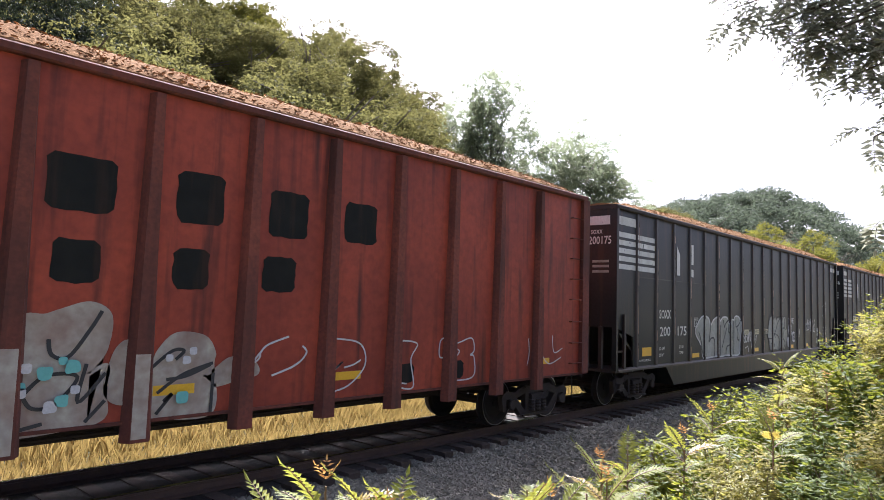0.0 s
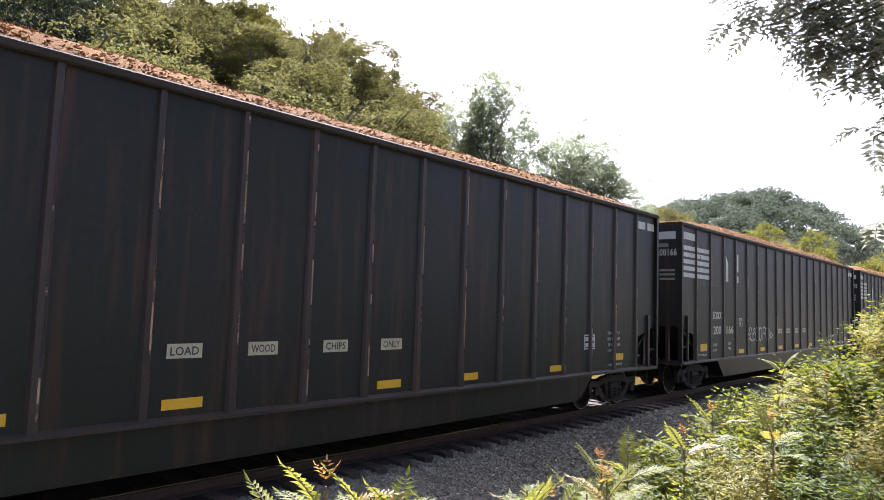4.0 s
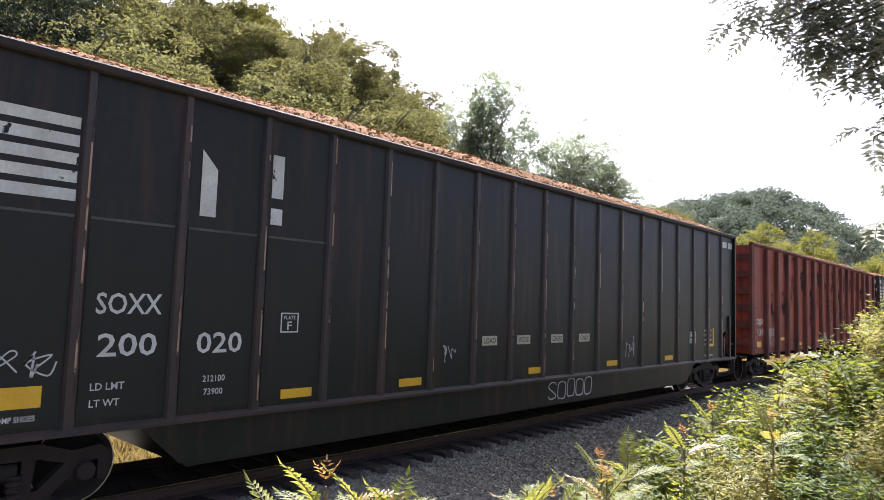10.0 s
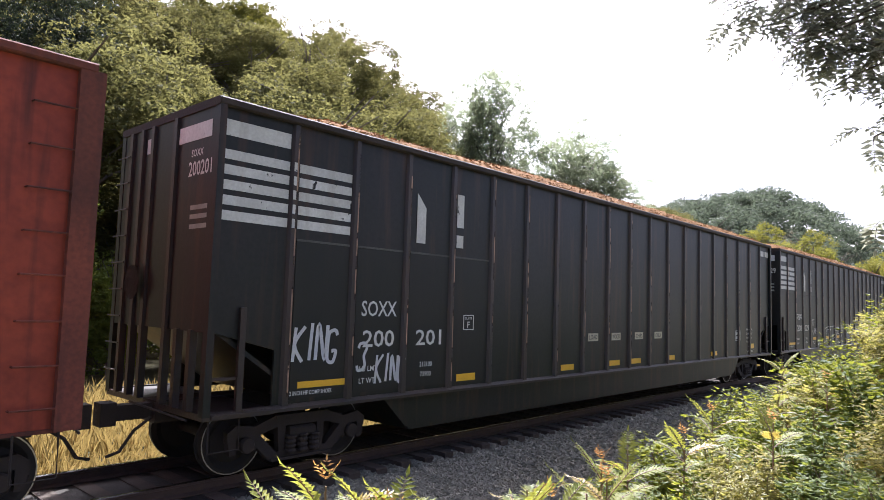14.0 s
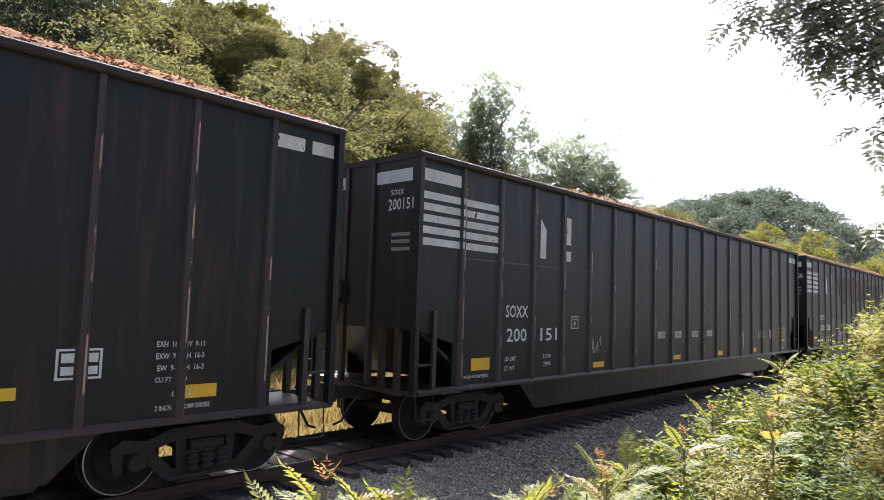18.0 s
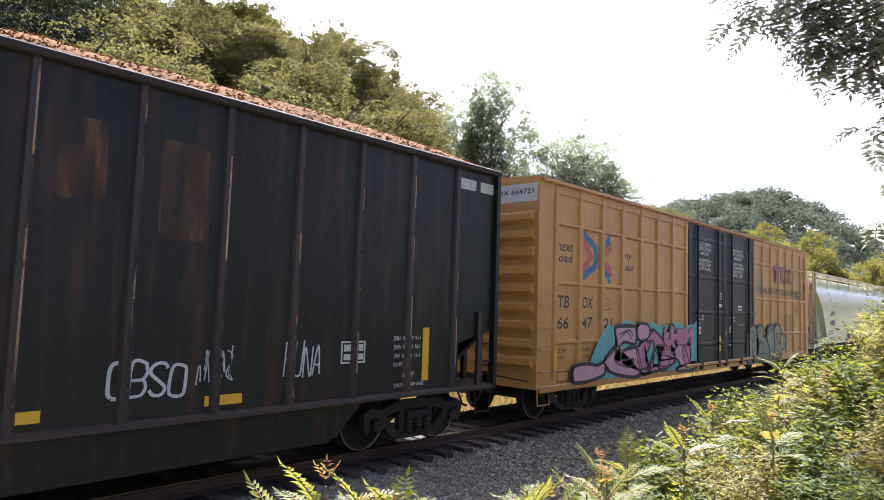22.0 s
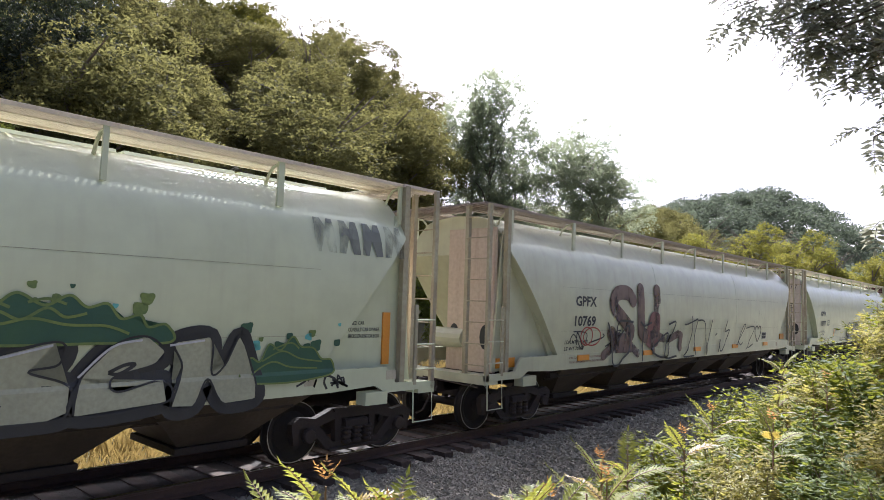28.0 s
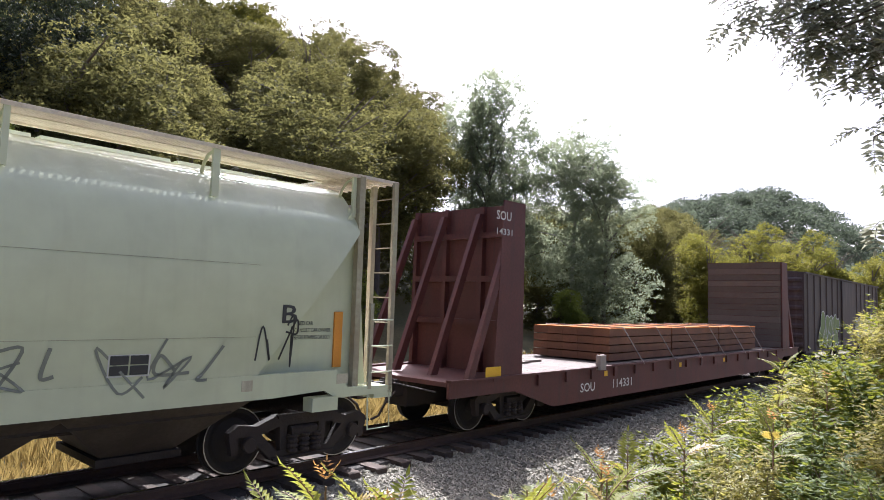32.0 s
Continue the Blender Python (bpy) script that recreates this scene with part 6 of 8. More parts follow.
def hopper(paint_m, label):
    L = 18.9
    car = thing("covered_hopper_car", label, "railcar", "covered hopper cars of the train")
    pm = M[paint_m]
    grate_m = M["grate_pale" if paint_m == "hopper" else "grate"]
    half_z = [z for _, z in HSEC]

    def ring(x):
        end = min(x, L - x)
        zmin = 1.40 if end > 2.25 else 3.45 - (end - 0.66) / 1.59 * 2.05
        near = []
        for k in range(22):
            z = zmin + (4.27 - zmin) * k / 21
            yv = float(np.interp(z, half_z, [a for a, _ in HSEC]))
            near.append((x, -yv, z))
        return near + [(x, -p[1], p[2]) for p in near[-2::-1]]

    end_xs = list(np.linspace(0.66, 2.25, 15))
    xs = end_xs + list(np.linspace(2.6, L - 2.6, 14)) + [L - q for q in end_xs[::-1]]
    body = part("tank_body", Mesh().loft([ring(x) for x in xs]), pm, car, "smooth rounded hopper body", SX, smooth=True)
    body.data.set_sharp_from_angle(angle=radians(35))
    for s in (-1, 1):
        part("side_sill", Mesh().prism([(-0.05, 1.02), (1.0, 1.02), (1.2, 1.14), (2.0, 1.10), (L - 2.0, 1.10), (L - 1.2, 1.14), (L - 1.0, 1.02), (L + 0.05, 1.02), (L + 0.05, 1.13), (L - 0.8, 1.16), (L - 1.0, 1.42), (1.0, 1.42), (0.8, 1.16), (-0.05, 1.13)],
                                       s * 1.44 - 0.03, s * 1.44 + 0.03), pm, car, "", SX)
        for x, d in ((0.0, 1), (L, -1)):
            if s < 0:
                part("end_gusset", Mesh().prism([(x + d * q, z) for q, z in ((0.34, 1.16), (0.6, 3.9), (0.72, 3.44), (2.3, 1.42), (2.3, 1.16))], -1.27, -1.23), pm, car, "triangular end plate", SX)
        # grating walkway: two edge bars, long bars and many cross bars
        y0, y1 = (-1.36, -0.50) if s < 0 else (0.50, 1.36)
        g_ = Mesh()
        for yy in (y0, y1 - 0.025):
            g_.box(0.1, L - 0.1, yy, yy + 0.025, 4.32, 4.37)
        # solid middle bar, added so that its shadow draws the strip along the roof edge
        g_.box(0.1, L - 0.1, s * 0.885 - 0.036, s * 0.885 + 0.036, 4.34, 4.366)
        # rows of staggered holes
        rows_n, pitch = 24, 0.084
        for k in range(rows_n + 1):
            yy = y0 + (y1 - y0) * k / rows_n
            g_.box(0.1, L - 0.1, yy - 0.008, yy + 0.008, 4.350, 4.364)
            if k < rows_n:
                for q in range(int((L - 0.3) / pitch)):
                    xx = 0.12 + pitch * (q + 0.5 * (k % 2))
                    g_.box(xx, xx + 0.042, yy + 0.008, yy + (y1 - y0) / rows_n - 0.008, 4.352, 4.362)
        part("running_board", g_, grate_m, car, "metal grating walkway", SX)
        for k in range(9):
            x = 0.75 + (L - 1.5) * k / 8
            part("board_post", Mesh().box(x, x + (0.09 if k % 2 else 0.06), min(s * 1.30, s * 1.345), max(s * 1.30, s * 1.345), 3.70, 4.33), pm, car, "", SX)
            part("board_bracket", Mesh().tube([(x + 0.03, s * 1.3, 4.3), (x + 0.03, s * 1.15, 4.27), (x + 0.03, s * 1.04, 4.17), (x + 0.03, s * 0.97, 4.04)], 0.022, 6), pm, car, "curved walkway support", SX)
        for z in (1.92, 2.86):
            q = float(np.interp(z, half_z, [a for a, _ in HSEC])) + 0.0035
            part("weld_seam", Mesh().box(2.3, L - 2.3, min(s * q, s * (q - 0.02)), max(s * q, s * (q - 0.02)), z, z + 0.005), M["seam"], car, "thin dark seam", SX)
        for x in (6.6, 12.3):
            part("weld_seam", Mesh().loft([[(x + dx, s * (a + 0.003), z) for a, z in HSEC[:8]] + [(x + dx, s * (a - 0.01), z) for a, z in HSEC[7::-1]] for dx in (0, 0.025)]), pm, car, "", SX)
    for k in range(10):
        part("trough_hatch", Mesh().prism_x([(-0.32, 4.22), (-0.28, 4.295), (0.28, 4.295), (0.32, 4.22)], 1.6 + 1.6 * k, 1.6 + 1.6 * k + 1.5), pm, car, "", SX)
    for x, s in ((0.0, 1), (L, -1)):
        a, b = min(x - 0.1 * s, x + 0.7 * s), max(x - 0.1 * s, x + 0.7 * s)
        g_ = Mesh()
        for yy in np.linspace(-1.40, 1.37, 18):
            g_.box(a, b, yy, yy + 0.03, 4.32, 4.37)
        for xx in np.linspace(a, b - 0.025, 12):
            g_.box(xx, xx + 0.025, -1.40, 1.40, 4.34, 4.366)
        part("crossover_platform", g_, grate_m, car, "grating platform over the car end", SX)
        for s2 in (-1, 1):
            part("ladder_stile", Mesh().box(x - 0.04, x + 0.04, s2 * 1.44 - 0.03, s2 * 1.44 + 0.03, 1.02, 4.34), M["end_frame"], car, "", SX)
            part("ladder_stile", Mesh().box(x + s * 0.40 - 0.03, x + s * 0.40 + 0.03, s2 * 1.46 - 0.02, s2 * 1.46 + 0.02, 1.1, 2.4), M["end_frame"], car, "", SX)
            part("end_post", Mesh().box(x + s * 0.62 - 0.05, x + s * 0.62 + 0.05, s2 * 1.36 - 0.05, s2 * 1.36 + 0.05, 1.1, 4.34), M["end_frame"], car, "", SX)
            part("end_post", Mesh().box(x - 0.03, x + 0.05, s2 * 0.9 - 0.04, s2 * 0.9 + 0.04, 1.1, 4.34), M["end_frame"], car, "", SX)
        for z in (1.35, 1.75, 2.15):
            rungs(car, min(x, x + s * 0.4), max(x, x + s * 0.4), (z,), -1.46, pm)
        rungs(car, x - s * 0.05, 0, (1.3, 1.7, 2.1, 2.5, 2.9, 3.3, 3.7, 4.1), 0, M["end_frame"], (-1.44, -0.9))
        part("end_slope", Mesh().prism([(x + s * 0.62, 3.85), (x + s * 0.7, 3.85), (x + s * 2.3, 1.38), (x + s * 2.1, 1.38)], -1.33, 0.2), pm, car, "", SX)
        part("end_beam", Mesh().box(min(x - s * 0.05, x + s * 0.3), max(x - s * 0.05, x + s * 0.3), -1.46, 1.46, 0.95, 1.12), pm, car, "", SX)
        part("sill_step", Mesh().tube([(x - s * 0.0, -1.46, 1.02), (x - s * 0.0, -1.48, 0.5), (x + s * 0.42, -1.48, 0.5), (x + s * 0.42, -1.46, 1.02)], 0.014, 5), pm, car, "", SX)
        part("jacking_pad", Mesh().box(min(x + s * 1.0, x + s * 1.42), max(x + s * 1.0, x + s * 1.42), -1.52, -1.3, 0.86, 1.05), pm, car, "pale jacking pad", SX)
        part("brake_cylinder", Mesh().lathe([(0.02, -0.5), (0.18, -0.5), (0.2, -0.3), (0.2, 0.3), (0.02, 0.3)], n=14, cx=x + s * 0.45, cz=1.75), pm, car, "", SX)
    # outlet pockets, darker and browner than the body
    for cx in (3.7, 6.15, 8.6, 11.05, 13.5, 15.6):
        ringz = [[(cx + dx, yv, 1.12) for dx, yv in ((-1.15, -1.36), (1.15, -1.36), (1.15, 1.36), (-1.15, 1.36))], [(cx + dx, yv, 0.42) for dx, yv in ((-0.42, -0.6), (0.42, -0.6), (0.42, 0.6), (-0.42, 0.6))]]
        pocket = part("hopper_pocket", Mesh().loft(ringz), M["pocket"], car, "dark tan sloped outlet hopper", SX)
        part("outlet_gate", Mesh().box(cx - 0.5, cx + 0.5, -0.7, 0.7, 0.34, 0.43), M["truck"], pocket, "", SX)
    part("centre_sill", Mesh().box(0.2, L - 0.2, -0.2, 0.2, 0.75, 1.1), M["truck"], car, "", SX)
    part("side_pipe", Mesh().box(2.4, L - 2.4, -1.16, -1.06, 0.90, 1.0), M["truck"], car, "", SX)
    part("train_pipe", Mesh().tube([(2.4, -1.0, 0.86), (L - 2.4, -1.0, 0.86)], 0.03, 6), M["truck"], car, "", SX)
    running_gear(car, L, 1.3)
    couplers(car, L)
    return car, L


def bulkhead_flat():
    L = 20.5
    car = thing("bulkhead_flatcar", "brown bulkhead flatcar loaded with stacked lumber", "railcar")
    bm_ = M["brown"]
    deck = part("deck_frame", Mesh().box(0.1, L - 0.1, -1.38, 1.38, 0.98, 1.06), bm_, car, "", SX)
    for k in range(62):
        a = 2.2 + k * 0.26
        part("deck_board", Mesh().box(a, a + 0.245, -1.36, 1.36, 1.06, 1.10), M["deck"], deck, "", SX)
    for s in (-1, 1):
        part("side_sill", Mesh().prism([(0.1, 0.78), (1.9, 0.78), (3.2, 0.36), (L - 3.2, 0.36), (L - 1.9, 0.78), (L - 0.1, 0.78), (L - 0.1, 1.1), (0.1, 1.1)], s * 1.42 - 0.03, s * 1.42 + 0.03), bm_, car, "deep brown fishbelly sill", SX)
        part("sill_flange", Mesh().prism_x([(s * 1.36, 1.06), (s * 1.5, 1.06), (s * 1.5, 1.1), (s * 1.36, 1.1)], 0.1, L - 0.1), bm_, car, "", SX)
    for k in range(16):
        a = 2.6 + k * 1.0
        part("stake_pocket", Mesh().box(a, a + 0.14, -1.50, -1.44, 0.84, 1.05), bm_, car, "", SX)
    for x, s in ((0.9, 1), (L - 0.9, -1)):
        b = part("bulkhead", Mesh().box(min(x + s * 1.1, x + s * 1.18), max(x + s * 1.1, x + s * 1.18), -1.42, 1.42, 1.06, 4.46), bm_, car, "tall brown end bulkhead", SX)
        for k in range(14):
            z = 1.12 + k * 0.238
            part("bulkhead_plank", Mesh().box(min(x + s * 1.18, x + s * 1.235), max(x + s * 1.18, x + s * 1.235), -1.40, 1.40, z, z + 0.225), M["deck"], b, "", SX)
        for yv in (-1.40, -0.5, 0.5, 1.40):
            part("bulkhead_post", Mesh().prism([(x + s * 0.95, 1.0), (x + s * 1.1, 1.0), (x + s * 1.1, 4.46), (x + s * 1.0, 4.46)], yv - 0.05, yv + 0.05), bm_, b, "", SX)
            part("diagonal_brace", Mesh().prism([(x - s * 0.35, 1.08), (x - s * 0.18, 1.08), (x + s * 1.05, 4.3), (x + s * 0.9, 4.3)], yv - 0.05, yv + 0.05), bm_, b, "", SX)
        for z in (2.0, 2.9, 3.8):
            part("bulkhead_beam", Mesh().box(min(x + s * 0.97, x + s * 1.08), max(x + s * 0.97, x + s * 1.08), -1.4, 1.4, z, z + 0.12), bm_, b, "", SX)
        part("bulkhead_side", Mesh().prism([(x + s * 0.35, 1.0), (x + s * 1.2, 1.0), (x + s * 1.2, 4.46), (x + s * 0.55, 4.46)], -1.46, -1.43), bm_, b, "brown side plate", SX)
    part("lettering", words("SOU", 1.22, 1.66, 4.06, 4.24, -1.463), M["white"], car, "", SX)
    part("lettering", words("14331", 1.24, 1.7, 3.78, 3.9, -1.463), M["white"], car, "", SX)
    part("lettering", words("SOU", 4.2, 4.8, 0.56, 0.76, -1.4545), M["white"], car, "", SX)
    part("lettering", words("114331", 5.6, 6.5, 0.56, 0.76, -1.4545), M["white"], car, "", SX)
    part("reflector", Mesh().box(1.02, 1.45, -1.468, -1.46, 1.06, 1.28), M["yellow"], car, "yellow reflective tape", SX)
    for a in (5.2, 9.2, 12.4, 15.6):
        part("reflector", Mesh().box(a, a + 0.14, -1.458, -1.45, 0.86, 0.98), M["yellow"], car, "yellow reflective tape", SX)
    part("brake_stand", Mesh().box(4.85, 5.1, -1.56, -1.44, 1.02, 1.36), M["grate"], car, "", SX)
    part("centre_sill", Mesh().box(0.2, L - 0.2, -0.3, 0.3, 0.5, 0.98), M["truck"], car, "", SX)
    running_gear(car, L, 2.2)
    couplers(car, L)
    return car, L


def lumber():
    st = thing("lumber_stack", "strapped stacks of orange-brown sawn boards on the flatcar deck", "lumber")
    for layer in range(4):
        z = 1.14 + layer * 0.20
        for row in range(5):
            y = -1.12 + row * 0.452
            for a, b in ((6.0, 9.4), (9.48, 12.88), (12.96, 16.36)):
                part("board", Mesh().box(a, b, y, y + 0.447, z, z + 0.175), M["lumber_shaded"], st, "", SX)
                if layer == 3:
                    # thin layer that carries the painted sunlight on top of the stack
                    part("top_board", Mesh().box(a, b, y + 0.004, y + 0.443, z + 0.175, z + 0.2), M["lumber"], st, "thin top layer in a sunlit orange colour", SX)
        for a in (6.4, 7.7, 9.1, 9.9, 11.2, 12.5, 13.4, 14.7, 16.0):
            part("spacer_lath", Mesh().box(a, a + 0.08, -1.1, 1.1, z - 0.025, z), M["deck"], st, "", SX)
    for k, a in enumerate((6.6, 8.4, 10.2, 12.0, 13.8, 15.6)):
        part("strap", Mesh().tube([(a + 0.45, -1.5, 1.06), (a, -1.16, 1.96), (a, 0, 1.965), (a, 1.16, 1.96), (a + 0.45, 1.5, 1.06)], 0.018, 5), M["grate"], st, "pale tie-down strap", SX)
    for a in (3.0, 3.6, 4.2):
        part("dunnage", Mesh().box(a, a + 0.5, -0.9 + a * 0.2, -0.75 + a * 0.2, 1.102, 1.15), M["deck"], st, "", SX)
    return st


def dark_boxcar():
    L = 15.6
    car = thing("boxcar", "old faded dark-brown boxcar with green and white graffiti", "railcar", "boxcars of the train")
    dm = M["dark_box"]
    for y in (-1.42, 1.38):
        part("side_sheet", Mesh().box(0.05, L - 0.05, y, y + 0.04, 0.85, 4.2), dm, car, "", SX)
    for k in range(15):
        x = 0.5 + k * 1.04
        if not 6.4 < x < 8.9:
            part("side_post", rib(x, 0.14, 0.14, 0.86, 4.18, -1.42, -1.47), dm, car, "", SX)
    part("door", Mesh().box(6.4, 8.9, -1.50, -1.44, 0.9, 4.15), dm, car, "sliding steel door", SX)
    part("roof", Mesh().prism_x([(-1.5, 4.2), (-1.5, 4.26), (0, 4.36), (1.5, 4.26), (1.5, 4.2)], 0, L), dm, car, "", SX)
    for x, s in ((0.0, -1), (L, 1)):
        part("end_sheet", Mesh().box(min(x, x - s * 0.08), max(x, x - s * 0.08), -1.42, 1.42, 0.85, 4.2), dm, car, "", SX)
        for k in range(8):
            part("end_rib", Mesh().prism([(x, 1.0 + k * 0.4), (x + s * 0.07, 1.06 + k * 0.4), (x + s * 0.07, 1.16 + k * 0.4), (x, 1.24 + k * 0.4)], -1.36, 1.36), dm, car, "", SX)
    part("side_sill", Mesh().box(0.05, L - 0.05, -1.46, -1.38, 0.78, 0.88), dm, car, "", SX)
    part("centre_sill", Mesh().box(0.2, L - 0.2, -0.25, 0.25, 0.6, 0.9), M["truck"], car, "", SX)
    bubble(car, 90, 2.2, 5.6, 1.0, 2.5, 3, "spray_green", "spray_white", -1.4735, 0.2, 0.05, None, None, "green graffiti shapes")
    bubble(car, 91, 9.4, 13.5, 1.0, 2.4, 4, "spray_grey", "spray_white", -1.4735, 0.2, 0.05, None, None, "grey graffiti shapes")
    running_gear(car, L, 1.5)
    couplers(car, L)
    return car, L


# ---- the train, car by car: kind, place of the front end, what is particular ----
base_black, L_BLACK = black_gondola()
base_red, L_RED = red_gondola()
HOME = Matrix.Identity(4)
BLACK = {"175": 12.27, "036": 34.73, "166": 57.3, "202": 80.0, "020": 102.42, "201": 147.42, "029": 169.6, "151": 192.25, "028": 214.6}
RED = {"squares": -9.8, "855": 125.24}
black, red = {}, {}
for key in BLACK:
    black[key] = base_black if key == "175" else copy_thing(base_black, HOME)
for key in RED:
    red[key] = base_red if key == "squares" else copy_thing(base_red, HOME)
train = []          # (object, front at 0 s, truck wheels or not)
HEAPS = {"175": ((0, 0.05), (4, 0.06), (5, 0.28), (9, 0.3), (14, 0.22), (18, 0.3), (19.4, 0.4), (20.1, 0.12), (21, -0.1)), "036": ((0, 0), (4.5, 0.02), (6, 0.3), (12, 0.2), (17, 0.3), (19, 0.1), (21, 0.0)),
         "166": ((0, 0), (3, 0.05), (5, 0.3), (11, 0.3), (15, 0.35), (17, 0.25), (19, 0.45), (20.4, 0.1)), "202": ((0, 0), (4, 0.0), (6, 0.4), (9, 0.25), (11, 0.6), (13, 0.25), (15, 0.65), (17, 0.3), (19.5, 0.4), (21, 0)),
         "020": ((0, 0), (4, 0.02), (6, 0.25), (11, 0.3), (16, 0.22), (21, 0.05)), "201": ((0, 0), (5, 0.05), (7, 0.25), (14, 0.18), (21, 0.1)), "029": ((0, 0.05), (5, 0.2), (12, 0.22), (21, 0.1)),
         "151": ((0, -0.05), (4, -0.1), (7, 0.05), (14, -0.09), (17.6, -0.1), (19.4, 0.06), (20.4, 0.02), (21, -0.08)), "028": ((0, 0), (5, 0.05), (9, 0.12), (15, 0.15), (18, 0.3), (21, 0.05)), "squares": ((0, 0.2), (10, 0.3), (16, 0.25), (20.8, 0.05)), "855": ((0, -0.2), (5, -0.14), (10, -0.06), (20, 0.0))}
TAPES = {"175": (4.46, 7.64, 9.6, 11.7, 13.72, 15.84), "036": (4.58, 6.72, 8.68, 11.86, 13.69, 16.4), "166": (4.55, 6.68, 8.70, 10.84, 12.80, 15.84), "202": (5.42, 8.67, 11.89, 15.0), "020": (4.65, 6.74, 10.11, 13.1, 16.1),
         "201": (4.46, 7.65, 9.63, 10.69, 12.64, 15.64), "029": (4.73, 6.9, 8.9, 13.95, 16.88), "151": (5.5, 9.6, 12.66, 15.77), "028": (4.43, 7.6, 10.63, 13.52, 15.7)}
for i, (key, car) in enumerate(black.items()):
    number = "200" + key
    for a in TAPES[key]:
        z = 1.33 if key == "029" else 1.08
        part("reflector", Mesh().box(a, a + 0.48, -1.4535 if a < 5.4 else -1.449, -1.44, z, z + 0.125), M["yellow"], car, "yellow reflective tape", SX)
    y = -1.4505
    part("lettering", words("DJJX" if key == "029" else "SOXX", 2.36, 3.05, 2.2, 2.44, y), M["white"], car, "white stencilled letters", SX)
    part("lettering", words("200", 2.40, 3.02, 1.73, 1.99, y), M["white"], car, "white stencilled numbers", SX)
    part("lettering", words(key, 3.48, 4.06, 1.73, 1.99, y), M["white"], car, "white stencilled numbers", SX)
    part("lettering", words_end(number, -0.74, -1.36, 4.0, 4.2, -0.004), M["white"], car, "white stencilled numbers", SX)
    part("lettering", words_end("SOXX", -0.80, -1.12, 4.26, 4.36, -0.004), M["white"], car, "white stencilled letters", SX)
    for z in (3.55, 3.43, 3.3):
        part("stencil_bar", Mesh().box(-0.004, -0.001, -1.3, -0.85, z, z + 0.06), M["silver"], car, "", SX)
    if key in ("028",):
        part("reflector", Mesh().box(1.21, 1.33, -1.4515, -1.44, 1.36, 2.0), M["yellow"], car, "yellow reflective tape", SX)
        part("reflector", Mesh().box(1.33, 1.7, -1.4515, -1.44, 1.36, 1.47), M["yellow"], car, "yellow reflective tape", SX)
    elif key in ("201", "029"):
        part("reflector", Mesh().box(1.32, 2.18, -1.4515, -1.44, 1.2, 1.29), M["yellow"], car, "yellow reflective tape", SX)
    else:
        part("reflector", Mesh().box(1.42, 1.92, -1.4515, -1.44, 1.24, 1.46), M["yellow"], car, "yellow reflective tape", SX)
    if key in ("202", "020", "151"):
        part("reflector", Mesh().box(L_BLACK - 1.74, L_BLACK - 1.66, -1.449, -1.44, 1.38, 1.92), M["yellow"], car, "yellow reflective tape", SX)
        part("reflector", Mesh().box(L_BLACK - 2.12, L_BLACK - 1.74, -1.449, -1.44, 1.37, 1.45), M["yellow"], car, "yellow reflective tape", SX)
    elif key == "028":
        part("reflector", Mesh().box(L_BLACK - 1.8, L_BLACK - 1.66, -1.449, -1.44, 1.15, 2.02), M["yellow"], car, "yellow reflective tape", SX)
    else:
        part("reflector", Mesh().box(L_BLACK - 2.15, L_BLACK - 1.68, -1.449, -1.44, 1.2, 1.36), M["yellow"], car, "yellow reflective tape", SX)
    load = chip_load(L_BLACK, 100 + i, HEAPS[key])
    train.append((car, BLACK[key]))
    train.append((load, BLACK[key]))

# sprayed tags on the black cars
mural(black["175"], "0060 0480 1296 2098 2692 3078 3690 4697 5088 5188 5696 6595 7080 7690 8190 8398 9099 9690 9978 9858 9530 9302 7800 6202 5400 4002 2200 1404 1130",
      "0662 1045 1225 1503,1992 2060 1902,3088 2855 2638 3146 3743 3812 3602,4688 4850 4402,5078 5002,5690 5972 6180 6890,6470 5948 5422,7090 6862 7058 7648 7430 6422 6202,8088 8002,8590 8672 9380 9790,8868 9055 8940 9338", (4.66, 8.4, 1.03, 2.3), "silver", "spray_white", -1.4475, 0.05, line_w=0.05, detail_m="spray_black", label="silver graffiti letters")
mural(black["175"], "0040 0370 0992 1899 2492 2888 3698 4188 4492 5298 5890 6292 7088 7896 8899 9288 9270 9858 9938 9218 8202 6406 5202 3004 2700 2008 1602 0812 0636",
      "2492 2262 2338,0636 1836 2630 2622 1622 1408,3092 2962 2740 3148 4062 4676 5488,3638 3250 4246 5042 5630 5302,2740 3050 2736 3212,6288 5802,6888 6840,7462 8266 9060,8258 7638 8720 7502,8595 8466", (11.08, 13.38, 1.02, 2.33), "silver", "spray_black", -1.4475, 0.035, line_w=0.045, label="silver graffiti letters")
mural(black["166"], "", "0242 0580 0997 1386 0952 0350,0942 1215 1805,0010 0725 1208,1850 2462 2784 2288 1850 2012 2722,3888 3296 2960 3015 3610 4022,4892 4490 4330 4805 5232 5490 4590,5705 6092 6796 7070 6152 6950 7208,7286 8096 8570 7862 8545 8208 7306,8862 9940 9022 8862", (5.39, 7.98, 1.42, 1.93), "silver", "spray_white", -1.4475, 0.04)
for a in (4.42, 5.43):
    mural(black["036"], "", "2050 2578 5090 7872 8045 6522 3518 2050,0088 3096 9082 7058,4052 5562 6545 5035 4052,2595 2880 4598,5598 5280 7096,3010 6022 9808 5002 4508 7018", (a, a + 0.82, 1.05, 1.85), "silver", "spray_white", -1.4525 if a < 5 else -1.4475, 0.028)
